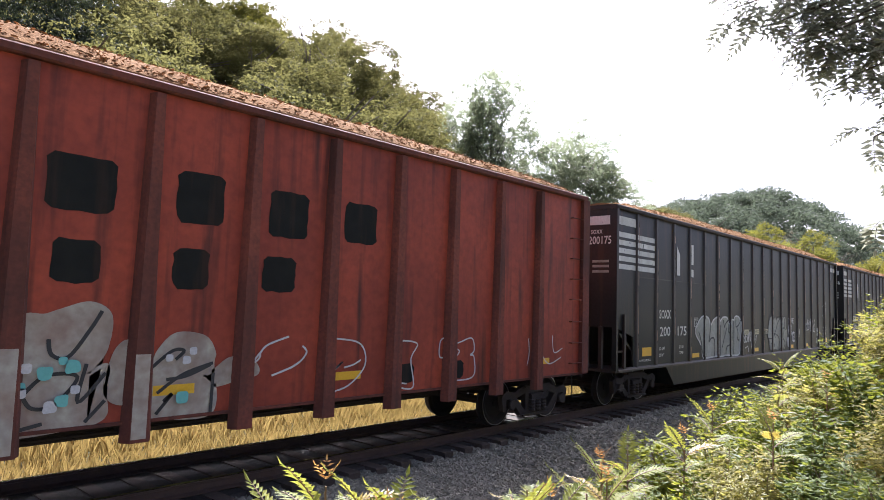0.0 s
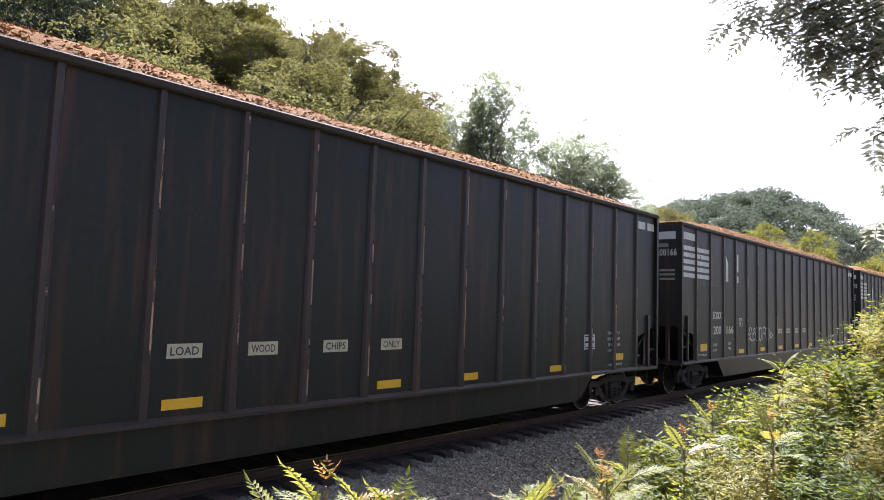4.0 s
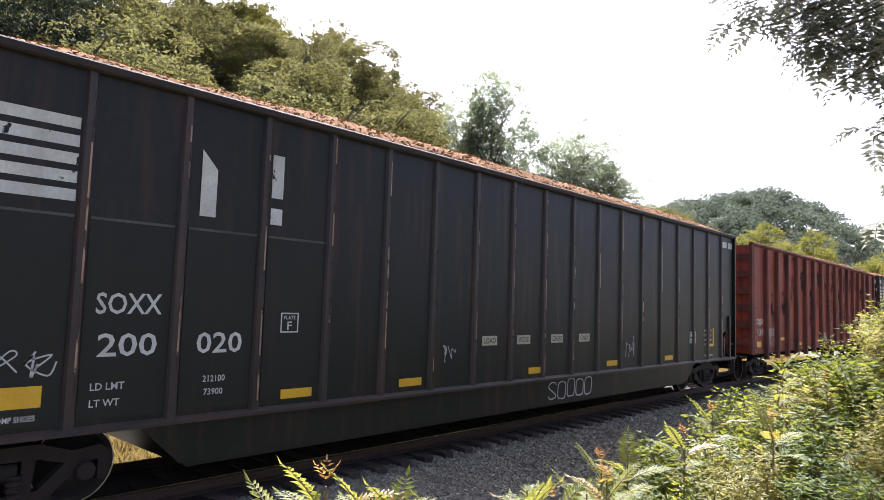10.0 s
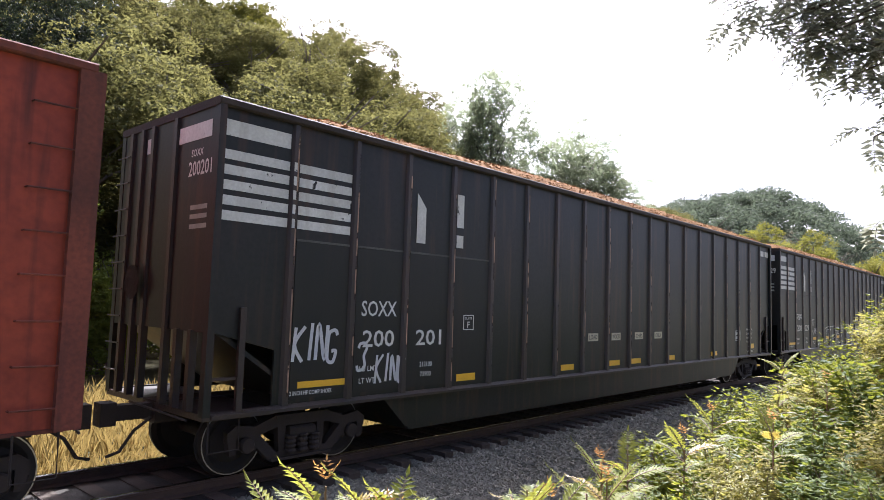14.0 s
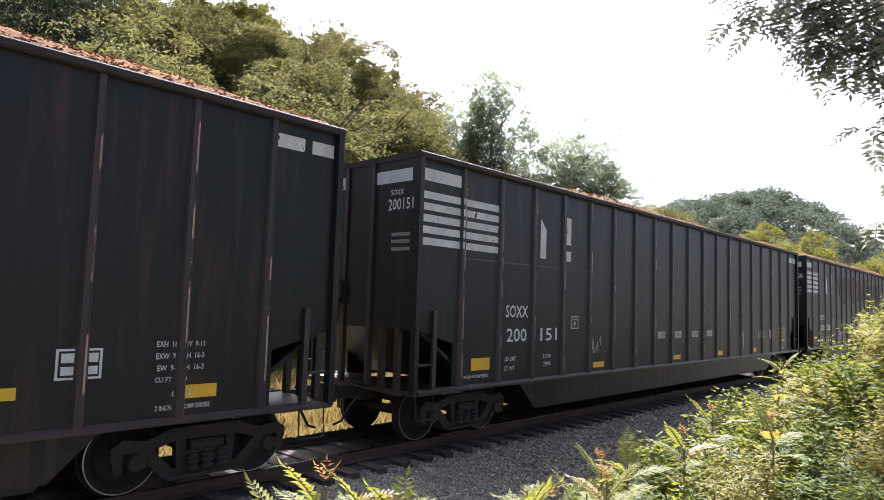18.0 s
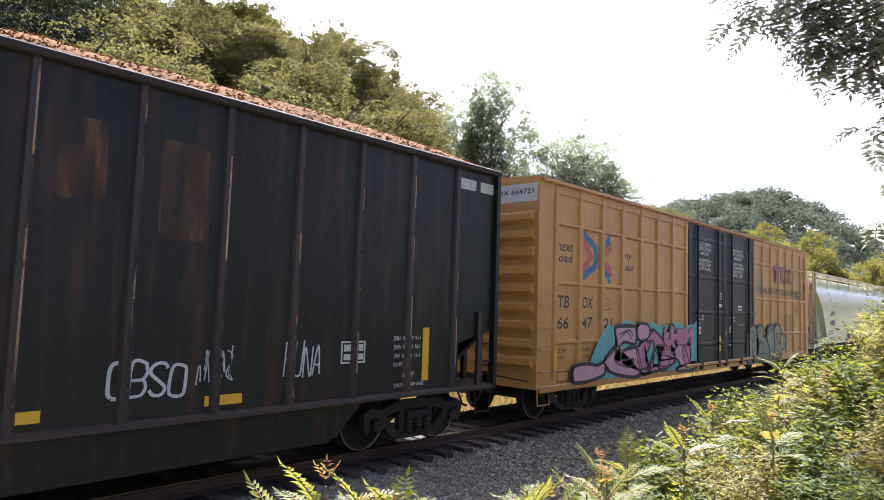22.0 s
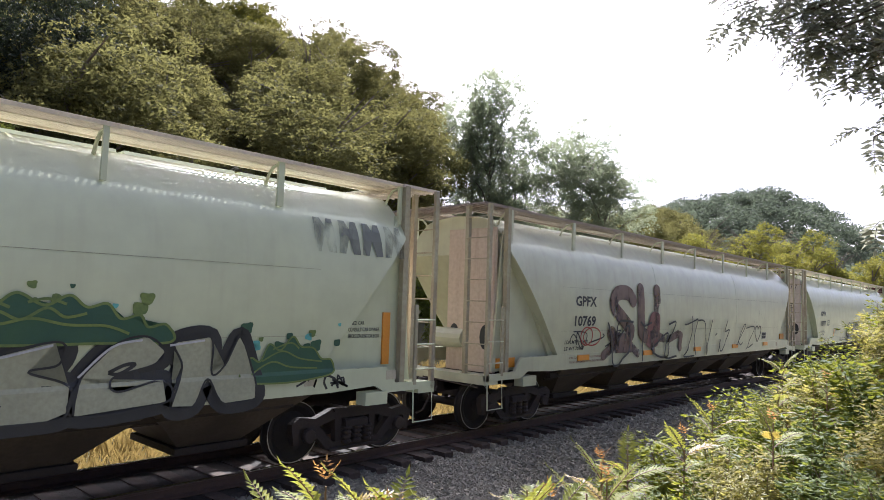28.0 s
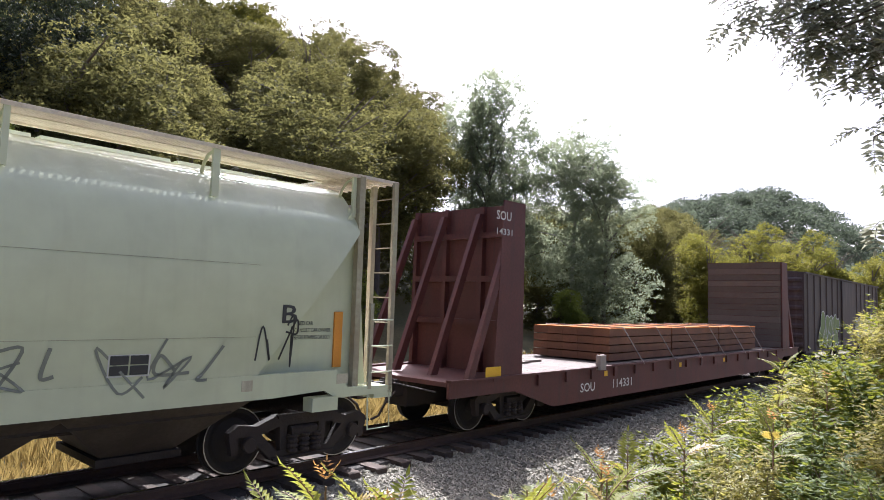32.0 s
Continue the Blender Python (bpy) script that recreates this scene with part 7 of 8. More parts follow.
mural(black["029"], "", "0086 1896 3698 3680 1682,0884 0745 1303,1978 2240 3004,4098 5095 4965 4604,5098 7096 7255 6038 5432,7895 9288 9080 8260 9456 9912 8815,7660 7430 8028", (6.7, 9.45, 1.02, 1.92), "silver", "spray_white", -1.4475, 0.035)
mural(black["202"], "", "0580 2070 3578 3060 5048 8052 9962 7045 5030 3548,2070 3090 7096 5088,3578 7080 9078,5030 4512 3002,5032 6014 7504,4512 5508", (6.57, 7.15, 1.08, 1.78), "silver", "spray_white", -1.4475, 0.014)
rib_paint(black["175"], 4.7, 8.2, 1.05, 2.2, "silver")
rib_paint(black["175"], 11.2, 13.3, 1.05, 2.2, "silver")
for cx, cz, rx, rz in ((13.78, 1.80, 0.22, 0.25), (14.23, 1.52, 0.21, 0.22), (13.52, 1.33, 0.09, 0.2)):
    part("graffiti_spot", Mesh().poly([(p, -1.4475, q) for p, q in blob(cx, cz, rx, rz, random.Random(5), 2, 0.04)]), M["spray_white"], black["175"], "round white sprayed spot", SX)
LETTERED = (("175", "SEAN", 8.6, 9.3, 1.42, 1.76, 0.035, "spray_white"), ("175", "TRIBE", 13.56, 14.29, 2.08, 2.25, 0.03, "spray_white"), ("175", "MOBS", 13.65, 13.93, 1.82, 1.93, 0.02, "spray_black"), ("175", "DOWN", 13.66, 13.92, 1.67, 1.78, 0.02, "spray_black"), ("175", "DADS", 14.1, 14.38, 1.54, 1.65, 0.022, "spray_black"), ("175", "A-TEAM", 14.08, 14.4, 1.40, 1.5, 0.02, "spray_black"),
            ("201", "KING", 1.22, 1.95, 1.55, 2.05, 0.05, "spray_white"), ("201", "3", 2.3, 2.5, 1.4, 1.8, 0.05, "spray_white"),
            ("201", "KING", 2.66, 3.26, 1.18, 1.62, 0.045, "spray_white"), ("029", "A", 9.65, 10.1, 1.04, 1.46, 0.035, "spray_white"), ("029", "MR", 11.0, 11.5, 1.62, 1.92, 0.03, "spray_white"), ("029", "STRANGE", 10.7, 12.05, 1.2, 1.55, 0.03, "spray_white"), ("028", "OBSO", 5.33, 6.27, 1.25, 1.62, 0.05, "spray_white"), ("028", "O", 5.7, 5.86, 1.68, 1.82, 0.045, "spray_white"), ("028", "HULA", 11.6, 12.25, 1.3, 1.65, 0.035, "spray_white"), ("028", "SLNUS", 12.49, 13.3, 1.25, 1.62, 0.035, "spray_white"), ("028", "OBSO", 14.6, 15.48, 1.25, 1.62, 0.04, "spray_white"), ("028", "HUNA", 16.75, 17.35, 1.35, 1.8, 0.025, "spray_white"), ("029", "FILER", 12.9, 13.66, 1.4, 1.72, 0.035, "spray_white"),
            ("020", "SOOOO", 10.89, 12.61, 0.5, 0.88, 0.03, "spray_white"), )
for i, (key, text, a, b, c, d, w, m) in enumerate(LETTERED):
    y = -1.3755 if d < 1.0 else -1.4525 if a < 5.3 else -1.4555 if m == "spray_black" else -1.4475
    part("graffiti_line", brush(500 + i, text, a, b, c, d, w, y, 0.08, 0.16), M[m], black[key], "sprayed lettered tag", SX, "stuff")
TAGS = (("175", 15.64, 17.43, 1.65, 2.25, 4, 0.035), ("029", 4.6, 5.34, 1.5, 1.85, 4, 0.03), ("029", 9.68, 10.4, 1.55, 1.95, 4, 0.03), ("202", 0.36, 0.85, 1.95, 2.28, 2, 0.02), ("020", 1.39, 2.05, 1.55, 1.82, 2, 0.018),
        ("175", 9.3, 9.9, 1.15, 1.84, 4, 0.012), ("175", 8.6, 9.1, 1.02, 1.3, 1, 0.03), ("175", 14.68, 15.1, 1.39, 1.85, 3, 0.016), ("175", 17.5, 18.2, 1.1, 1.4, 5, 0.02), ("175", 16.0, 17.3, 1.7, 2.2, 5, 0.03), ("175", 18.6, 19.4, 2.2, 3.1, 1, 0.02), ("175", 18.7, 19.3, 2.3, 3.0, 1, 0.018),
        ("166", 16.4, 16.9, 1.2, 1.75, 3, 0.016), ("202", 1.4, 1.8, 1.55, 1.75, 4, 0.012), ("020", 7.7, 8.03, 1.35, 1.72, 3, 0.014), ("020", 13.97, 14.41, 1.24, 1.76, 4, 0.016), ("029", 4.5, 5.9, 1.05, 1.3, 2, 0.025),
        ("029", 14.77, 15.37, 1.47, 1.8, 6, 0.012), ("151", 5.43, 5.86, 1.4, 1.81, 3, 0.016), ("151", 14.64, 15.02, 1.12, 1.84, 4, 0.016), ("151", 16.5, 17.1, 1.5, 1.85, 5, 0.02), ("028", 8.0, 8.4, 1.3, 1.6, 3, 0.015), ("028", 15.55, 16.05, 1.34, 1.82, 5, 0.016))
for i, (key, a, b, c, d, n, w) in enumerate(TAGS):
    part("graffiti_line", scrawl(200 + i, a, b, c, d, n, w, -1.4525 if a < 5.3 else -1.4475), M["spray_white"], black[key], "white sprayed tag", SX, "stuff")
part("graffiti_line", scrawl(260, 8.49, 9.12, 1.3, 1.66, 4, 0.035, -1.4475), M["orange"], black["028"], "orange sprayed tag", SX, "stuff")
mural(black["028"], "0800 0555 1078 3098 5590 8096 9970 9040 9502 5004", "3060 4582 7075 7858 6052 4556,3040 7038,3028 7526,1890 3070 2030,9090 8560 9530", (6.56, 7.12, 0.99, 1.93), "silver", "spray_white", -1.4475, 0.03, detail_m="spray_red", label="silver and red graffiti figure")


def ragged_square(x0, x1, z0, z1, r):
    """The outline of a rough-painted square with slightly wavering edges."""
    out, c = [], 0.06
    for a, b in (((x0 + c, z0), (x1 - c, z0)), ((x1, z0 + c), (x1, z1 - c)), ((x1 - c, z1), (x0 + c, z1)), ((x0, z1 - c), (x0, z0 + c))):
        for k in range(5):
            t = k / 4
            out.append((a[0] + (b[0] - a[0]) * t + r.uniform(-0.012, 0.012), a[1] + (b[1] - a[1]) * t + r.uniform(-0.012, 0.012)))
    return out


# faded brown squares on one black car
gr_ = random.Random(6)
for k in range(4, 14):
    a = 1.12 + 1.05 * k
    part("ghost_patch", Mesh().poly([(p, -1.4425, q) for p, q in ragged_square(a + 0.25, a + 0.25 + gr_.uniform(0.4, 0.6), gr_.uniform(3.0, 3.5), gr_.uniform(4.2, 4.6), gr_)]), M["ghost"], black["028"], "faded rust-brown repainted square", SX)

# red cars
RED_TAPES = {"squares": ((3.3, 1.5), (5.6, 1.2), (9.3, 1.06), (11.7, 1.25), (14.2, 1.26), (19.05, 1.25)), "855": ((3.3, 1.4), (5.6, 1.15), (9.3, 1.03), (11.72, 1.06), (14.2, 1.06), (16.6, 1.04), (18.85, 1.05), (19.5, 1.3))}
for i, (key, car) in enumerate(red.items()):
    load = chip_load(L_RED, 140 + i, HEAPS[key])
    for a, z in RED_TAPES[key]:
        part("reflector", Mesh().box(a, a + 0.48, -1.409, -1.40, z, z + 0.12), M["yellow"], car, "yellow reflective tape", SX)
    train.append((car, RED[key]))
    train.append((load, RED[key]))
y = -1.4035
for s, box in (("DJJX", (0.62, 1.34, 1.97, 2.23)), ("139", (0.72, 1.33, 1.61, 1.87)), ("855", (1.86, 2.55, 1.59, 1.86))):
    part("lettering", words(s, *box, y), M["white"], red["855"], "white stencilled letters", SX)
sign = part("sign_plate", Mesh().box(9.28, 10.06, -1.406, -1.40, 1.27, 1.62), M["sign"], red["855"], "worn pale sign", SX)
part("lettering", words("WOODCHIP", 9.32, 10.02, 1.48, 1.58, -1.4075), M["spray_rust"], sign, "", SX)
part("lettering", words("LOADING ONLY", 9.32, 10.02, 1.32, 1.42, -1.4075), M["spray_rust"], sign, "", SX)
r = random.Random(14)
for k in range(7, 13):
    a = 1.5 + 1.255 * k
    for z0 in (3.3, 2.5, 1.7):
        if r.random() < 0.6:
            w, h = r.uniform(0.5, 0.7), r.uniform(0.5, 0.75)
            part("rust_patch", Mesh().poly([(p, -1.4025, q) for p, q in ragged_square(a + 0.62 - w / 2, a + 0.62 + w / 2, z0, z0 + h, r)]), M["rust_patch"], red["855"], "faded pale-red repainted square", SX)
sr = random.Random(31)
for k in range(1, 15):
    a = 1.5 + 1.255 * k
    for q in range(3):
        cx, cz = a - 0.32 + sr.uniform(-0.12, 0.16), sr.uniform(2.4, 4.5)
        part("soot_stain", Mesh().poly([(p, -1.4022 - 0.0004 * q, w) for p, w in blob(cx, cz, sr.uniform(0.12, 0.26), sr.uniform(0.3, 0.7), sr, 4, 0.1)]), M["soot"], red["855"], "black soot stain", SX)
part("graffiti_fill", Mesh().poly([(p, -1.404, q) for p, q in blob(10.95, 1.16, 0.19, 0.1, sr, 3, 0.12)]), M["spray_white"], red["855"], "white sprayed patch", SX)
for i, (a, b, c, d, n) in enumerate(((1.8, 2.7, 1.15, 2.0, 1), (1.9, 2.7, 1.1, 1.6, 1), (18.6, 19.1, 1.6, 1.9, 4))):
    part("graffiti_line", scrawl(300 + i, a, b, c, d, n, 0.014, -1.4035), M["spray_white"], red["855"], "white sprayed tag", SX, "stuff")
for i, (s, a, b, c, d) in enumerate((("HIVIZ", 16.35, 17.05, 1.5, 1.70), ("FOWLET", 16.3, 17.15, 1.76, 1.95), ("PTS", 14.0, 14.5, 1.6, 2.0), ("HEY", 14.05, 14.45, 1.36, 1.56))):
    part("graffiti_line", brush(560 + i, s, a, b, c, d, 0.024, -1.4035, 0.1, 0.15), M["spray_white"], red["855"], "sprayed lettered tag", SX, "stuff")
for a, b, c, d in ((10.49, 11.17, 3.31, 3.92), (11.84, 12.42, 3.32, 3.95), (13.06, 13.65, 3.27, 3.9), (14.28, 14.88, 3.3, 3.91), (10.6, 11.06, 2.53, 3.01), (11.84, 12.27, 2.51, 3.0), (13.0, 13.49, 2.52, 2.99), (9.25, 9.97, 3.35, 3.96), (9.3, 9.85, 2.55, 3.03)):
    part("black_square", Mesh().poly([(p, -1.4035, q) for p, q in ragged_square(a, b, c, d, random.Random(int(a * 10)))]), M["tar"], red["squares"], "rounded black painted square", SX)
for shapes, lines, box in (("0002 0038 1448 0452 1078 1888 3588 5092 7898 9988 9660 8042 9948 9925 9806 6000",
                            "1448 0838 0030,1088 1455 0548,4070 4458 6056 8078 9092,7850 7220 9842,2028 4042 7040 5020 3018 2028,2003 4006,8004 9920", (10.24, 11.2, 0.98, 2.33)),
                           ("0004 0046 2058 3080 5098 8594 9975 9860 9902 3002", "2058 4578 6078 5068,3030 6050 9862,4045 6548 9560,3006 4828 3820,9802 9950", (11.46, 12.4, 0.98, 1.98)),
                           ("0040 2058 4580 8080 9960 9940 6030 2020", "", (12.3, 12.98, 1.22, 1.75)), ("0020 2080 6098 9970 9020 5000", "", (11.2, 11.55, 1.2, 1.9)), ("0004 2040 0092 5098 9960 9902", "4095 6060 4008", (9.05, 10.0, 0.98, 2.2))):
    mural(red["squares"], shapes, lines, box, "spray_mottle", "spray_mottle", -1.4055, 0.04, soft=True, line_w=0.04, detail_m="spray_black", label="mottled pale graffiti figure")
dr = random.Random(9)
for k in range(14):
    cx, cz, q = dr.choice((dr.uniform(10.35, 11.05), dr.uniform(11.6, 12.2))), dr.uniform(1.1, 1.8), dr.uniform(0.04, 0.08)
    part("graffiti_dot", Mesh().poly([(p, -1.4575, z) for p, z in blob(cx, cz, q, q, dr, 3, 0.05)]), M["spray_teal"] if k % 2 else M["spray_white"], red["squares"], "small sprayed dot", SX)
for k in range(5, 9):
    x = 1.5 + 1.255 * k
    part("rib_paint", Mesh().box(x - 0.09, x + 0.07, -1.5225, -1.52, 0.8, 1.75 + 0.1 * (k % 2)), M["spray_mottle"], red["squares"], "pale spray paint over the rib", SX)
mural(red["squares"], "", "6698 3280 2062 0840,2062 1848 0030,9075 9858 8030 4008,7022 8838", (12.84, 13.73, 1.35, 1.92), "silver", "spray_white", -1.4035, 0.027)
mural(red["squares"], "", "0604 0050 0096 4099 8888 9950 6015 0604,2040 4558 3048,4848 7052 8860", (14.0, 14.75, 1.05, 1.86), "silver", "spray_white", -1.4035, 0.025)
mural(red["squares"], "", "1508 3070 0096 9992 7560 8804 1508,3015 6012", (15.3, 15.8, 1.02, 1.82), "silver", "spray_white", -1.4035, 0.025)
mural(red["squares"], "", "1010 2555 0060 0596 4586 9096 9970 8860 9955 9512 1010,3080 5570 4558", (16.33, 17.2, 1.02, 1.85), "silver", "spray_white", -1.4035, 0.025)
mural(red["squares"], "", "0890 1050 0520,4598 4060 6020 9535,7096 7550 9860", (18.7, 20.0, 1.1, 1.85), "silver", "spray_white", -1.4035, 0.022)
for a in (15.32, 16.5):
    part("black_square", Mesh().poly([(p, -1.4025, q) for p, q in ragged_square(a, a + 0.44, 1.12, 1.44, random.Random(int(a)))]), M["tar"], red["squares"], "small black painted square", SX)

# yellow boxcar
box_car, _ = boxcar()
train.append((box_car, 237.03))

# covered hoppers
hop_a, L_HOP = hopper("hopper", "pale grey rounded covered hopper car with graffiti along its sill")
hop_c, _ = hopper("hopper_dirty", "pale covered hopper car with rust stains and dark scrawled graffiti")
hop_b, hop_d = copy_thing(hop_a, HOME), copy_thing(hop_a, HOME)


def on_side(z):
    return -float(np.interp(z, [q for _, q in HSEC], [a for a, _ in HSEC])) - 0.006


def curved(mb):
    """Lays flat lettering onto the rounded side of the hopper."""
    off = max(p[1] for p in mb.v)
    mb.v = [(x, on_side(z) + (yv - off), z) for x, yv, z in mb.v]
    return mb


def hop_words(car, s, x0, x1, z0, z1, m="blackletter", slant=0.0):
    part("lettering", curved(words(s, x0, x1, z0, z1, 0, slant)), M[m], car, "dark stencilled letters", SX)


for car, marks, number, x, z in ((hop_a, "GACX", "10053", 2.66, 2.40), (hop_b, "GACX", "10131", 2.7, 2.40), (hop_c, "GPFX", "10769", 2.8, 2.46), (hop_d, "GPFX", "10377", 2.52, 2.37)):
    hop_words(car, marks, x, x + 0.85, z, z + 0.23)
    hop_words(car, number, x - 0.02, x + 0.83, z - 0.44, z - 0.2)
    hop_words(car, "LD LMT 192400", 2.45, 3.35, 1.64, 1.72, "blackletter", 0.15)
    hop_words(car, "LT WT 70600", 2.45, 3.2, 1.5, 1.58, "blackletter", 0.15)
    part("reflector", Mesh().box(0.45, 1.0, -1.30, -1.272, 1.22, 1.41), M["orange"], car, "orange reflective tape", SX)
    a, b, z = (L_HOP - 1.36, L_HOP - 0.9, 1.65) if car == hop_c else (L_HOP - 0.95, L_HOP - 0.81, 2.26)
    part("reflector", Mesh().box(a, b, -1.30, -1.272, 1.44, z), M["orange"], car, "orange reflective tape", SX)
    if car == hop_d:
        for a in (4.84, 7.8, 10.97):
            part("reflector", curved(paint(a, a + 0.12, 1.44, 1.76, 0, 0.003, 0.25)), M["orange"], car, "orange reflective tape", SX)
    for a in () if car == hop_d else (2.96, 5.98, 9.05, 12.03, 15.0) if car == hop_c else (4.39, 6.67) if car == hop_b else (4.39, 6.67, 9.06, 11.5, 13.95):
        part("reflector", Mesh().box(a, a + 0.45, -1.497, -1.47, 1.27, 1.39), M["orange"], car, "orange reflective tape", SX)
    for k, s in enumerate(("LINED CAR", "CONSULT CAR OWNER", "BEFORE REPAIRING CAR BODY")):
        part("lettering", words(s, L_HOP - 1.6, L_HOP - (1.3 if k == 0 else 1.0), 2.06 - k * 0.1, 2.12 - k * 0.1, -1.2735), M["blackletter"], car, "small dark stencilled words", SX)
    part("data_plate", curved(frame_of(L_HOP - 4.02, L_HOP - 3.58, 1.50, 1.75, 0.014, 0)), M["white"], car, "white edge of the data panel", SX)
    for p, q in ((0, 0), (0.21, 0), (0, 0.118), (0.21, 0.118)):
        part("data_plate", curved(paint(L_HOP - 4.0 + p, L_HOP - 3.81 + p, 1.52 + q, 1.625 + q, 0)), M["blackletter"], car, "small black data panel", SX)
    for p, q in ((2.45, 2.30), (1.0, 0.8)):
        part("notice", Mesh().box(L_HOP - p, L_HOP - q, -1.473, -1.47, 1.22, 1.36), M["sign"], car, "small pale notice plate", SX)
    if car == hop_d:
        part("lettering", words("CLOSE ALL VALVES AND HATCH COVERS", 5.95, 7.35, 1.31, 1.37, -1.473), M["blackletter"], car, "small dark stencilled words", SX)
        part("lettering", words("SECURE DROP CAPS BEFORE SHIPPING", 5.95, 7.35, 1.21, 1.27, -1.473), M["blackletter"], car, "small dark stencilled words", SX)
    part("lettering", words("CAR EQUIPPED WITH PRESSURE RELIEF", 2.65, 4.0, 1.31, 1.36, -1.473), M["spray_rust"], car, "", SX)
    part("lettering", words("VALVES MAXIMUM OPERATING PRESSURE", 2.65, 4.05, 1.22, 1.27, -1.473), M["spray_rust"], car, "", SX)
part("stencil_frame", curved(frame_of(3.66, 3.93, 1.95, 2.2, 0.016, 0)), M["blackletter"], hop_d, "", SX)
hop_words(hop_d, "C", 3.74, 3.85, 1.98, 2.08)
hop_words(hop_d, "B", L_HOP - 1.95, L_HOP - 1.72, 2.1, 2.35)
for car in (hop_a, hop_b):
    # heavy dark emblem blocks near the rear
    for k in range(4):
        a = L_HOP - 2.42 + k * 0.43
        block = [(a, 3.12), (a + 0.12, 3.12), (a + 0.18, 3.34), (a + 0.26, 3.12), (a + 0.39, 3.12), (a + 0.34, 3.62), (a + 0.25, 3.62), (a + 0.2, 3.5), (a + 0.14, 3.62), (a + 0.03, 3.62)]
        part("emblem", flat_fill("emblem", block, -0.008, on_side), M["spray_fade"], car, "dark block emblem", 1.0)


def hop_skin(z):
    """Where paint lies on a hopper's side: on the sill below, on the rounded body above."""
    return on_side(z) + 0.004 if z > 1.45 else min(on_side(z), -1.475)


def hop_piece(car, *args, **more):
    before = set(car.children)
    throw_up(car, *args, y=-1.53, **more)
    for ob in set(car.children) - before:
        for vt in ob.data.vertices:
            z = vt.co.z
            skin = on_side(z) if z > 1.45 else min(on_side(z), -1.475)
            vt.co.y = vt.co.y + 1.522 + skin


mural(hop_b, "0004 0060 1084 5092 9088 9940 9404,2096 3099 2888,5098 6099 5894", "", (8.64, 9.97, 1.08, 2.05), "spray_pink", None, -0.001, 0.03, hop_skin, label="pink sprayed cloud")
mural(hop_a, "0902 0630 0036 0656 1262 0882 1694 3094 3886 4292 4890 5694 6088 6694 7688 8294 9490 9676 8858 9952 9906 7604 5808 4412 3004 1500,9975 9092 9890",
      "1030 1622 1030 0835,3690 4060 4410,5690 5552 6010,6688 6852 6510,7886 7850 7515,8040 9245 8820 8035,1658 3056,4430 5245", (6.03, 8.25, 1.04, 1.74), "spray_black", "silver", -0.003, 0.018, hop_skin, line_w=0.02, label="black graffiti letters")
mural(hop_a, "0020 0068 6058 5490 9950 6006 6022", "", (8.46, 9.06, 1.12, 1.42), "spray_black", "spray_black", -0.003, 0.01, hop_skin, soft=False, label="black sprayed arrow")
mural(hop_a, "0060 3020 9005 8030 3070", "", (5.72, 6.0, 1.16, 1.32), "spray_black", "spray_black", -0.003, 0.01, hop_skin, label="black sprayed leaf shape")
mural(hop_a, "0016 0448 1274 2480 2274 3070 3690 4488 4678 5096 6099 6682 6872 7884 8072 8894 9999 9572 8850 9022 8208 6602 6010 4504 2602 2210 1002",
      "2674 3050 2620,4286 4552 4014,6090 5650 6222,7678 7050 7520,8888 8550 8318,5560 4832,3040 3838", (9.06, 12.55, 1.06, 1.84), "spray_black", "silver", -0.003, 0.018, hop_skin, line_w=0.022, label="black graffiti letters")
mural(hop_a, "0010 0260 1090 2095 3080 4095 5092 5590 6598 7592 8098 9995 9580 9042 8020 6010 4002 2005 1000", "1080 1040 0510,2090 2050 2508,1050 2052,3078 3040 3810,4592 4050 5012,5588 6050 5512,7590 7050 7522,8896 8050 8530,6560 7560,3050 4555", (12.53, 15.2, 1.1, 1.93), "spray_black", "silver", -0.003, 0.02, hop_skin, line_w=0.025, label="black graffiti letters with pale lines")
ngc = brush(590, "NGC", 9.16, 9.68, 1.1, 1.24, 0.035, 0, 0.0, 0.1)
ngc.v = [(x, hop_skin(z) - 0.018 + yv, z) for x, yv, z in ngc.v]
part("graffiti_line", ngc, M["spray_white"], hop_a, "white sprayed letters", SX, "stuff")
hop_piece(hop_b, 43, "THE", 8.75, 9.6, 1.52, 1.88, "spray_teal", "spray_black", width=0.07, edge=0.03, gap=0.2, label="pale teal graffiti letters", soft=False)
hop_piece(hop_b, 47, "BOYS", 8.65, 9.85, 1.12, 1.5, "spray_teal", "spray_black", width=0.08, edge=0.03, gap=0.2, label="pale teal graffiti letters", soft=False)
mural(hop_b, "0102 0242 1093 1970 1548 1728 2428 2450 3282 3766 3634 3304,3606 3722 4822 3742 3858 5686 5762 5255 5938 5910 5502,6005 6145 6782 7390 7772 7557 6744 6828 7738 7812,7906 8152 7982 8788 8842 9152 9488 9672 9928 9906 9104 8736 8404",
      "6650 6958 7158 6848 6650,2048 2270,4422 3930", (10.5, 15.7, 1.07, 2.04), "spray_stone", "spray_black", -0.012, 0.025, hop_skin, soft=False, back=(0.24, "spray_black"), line_w=0.04, label="stone-grey graffiti letters")
mural(hop_b, "", "0102 0242 1093 1970,2450 3282 3766,3858 5686,6145 6782 7390,7982 8788", (10.58, 15.6, 1.14, 1.99), "silver", "spray_white", -0.024, 0.025, hop_skin)
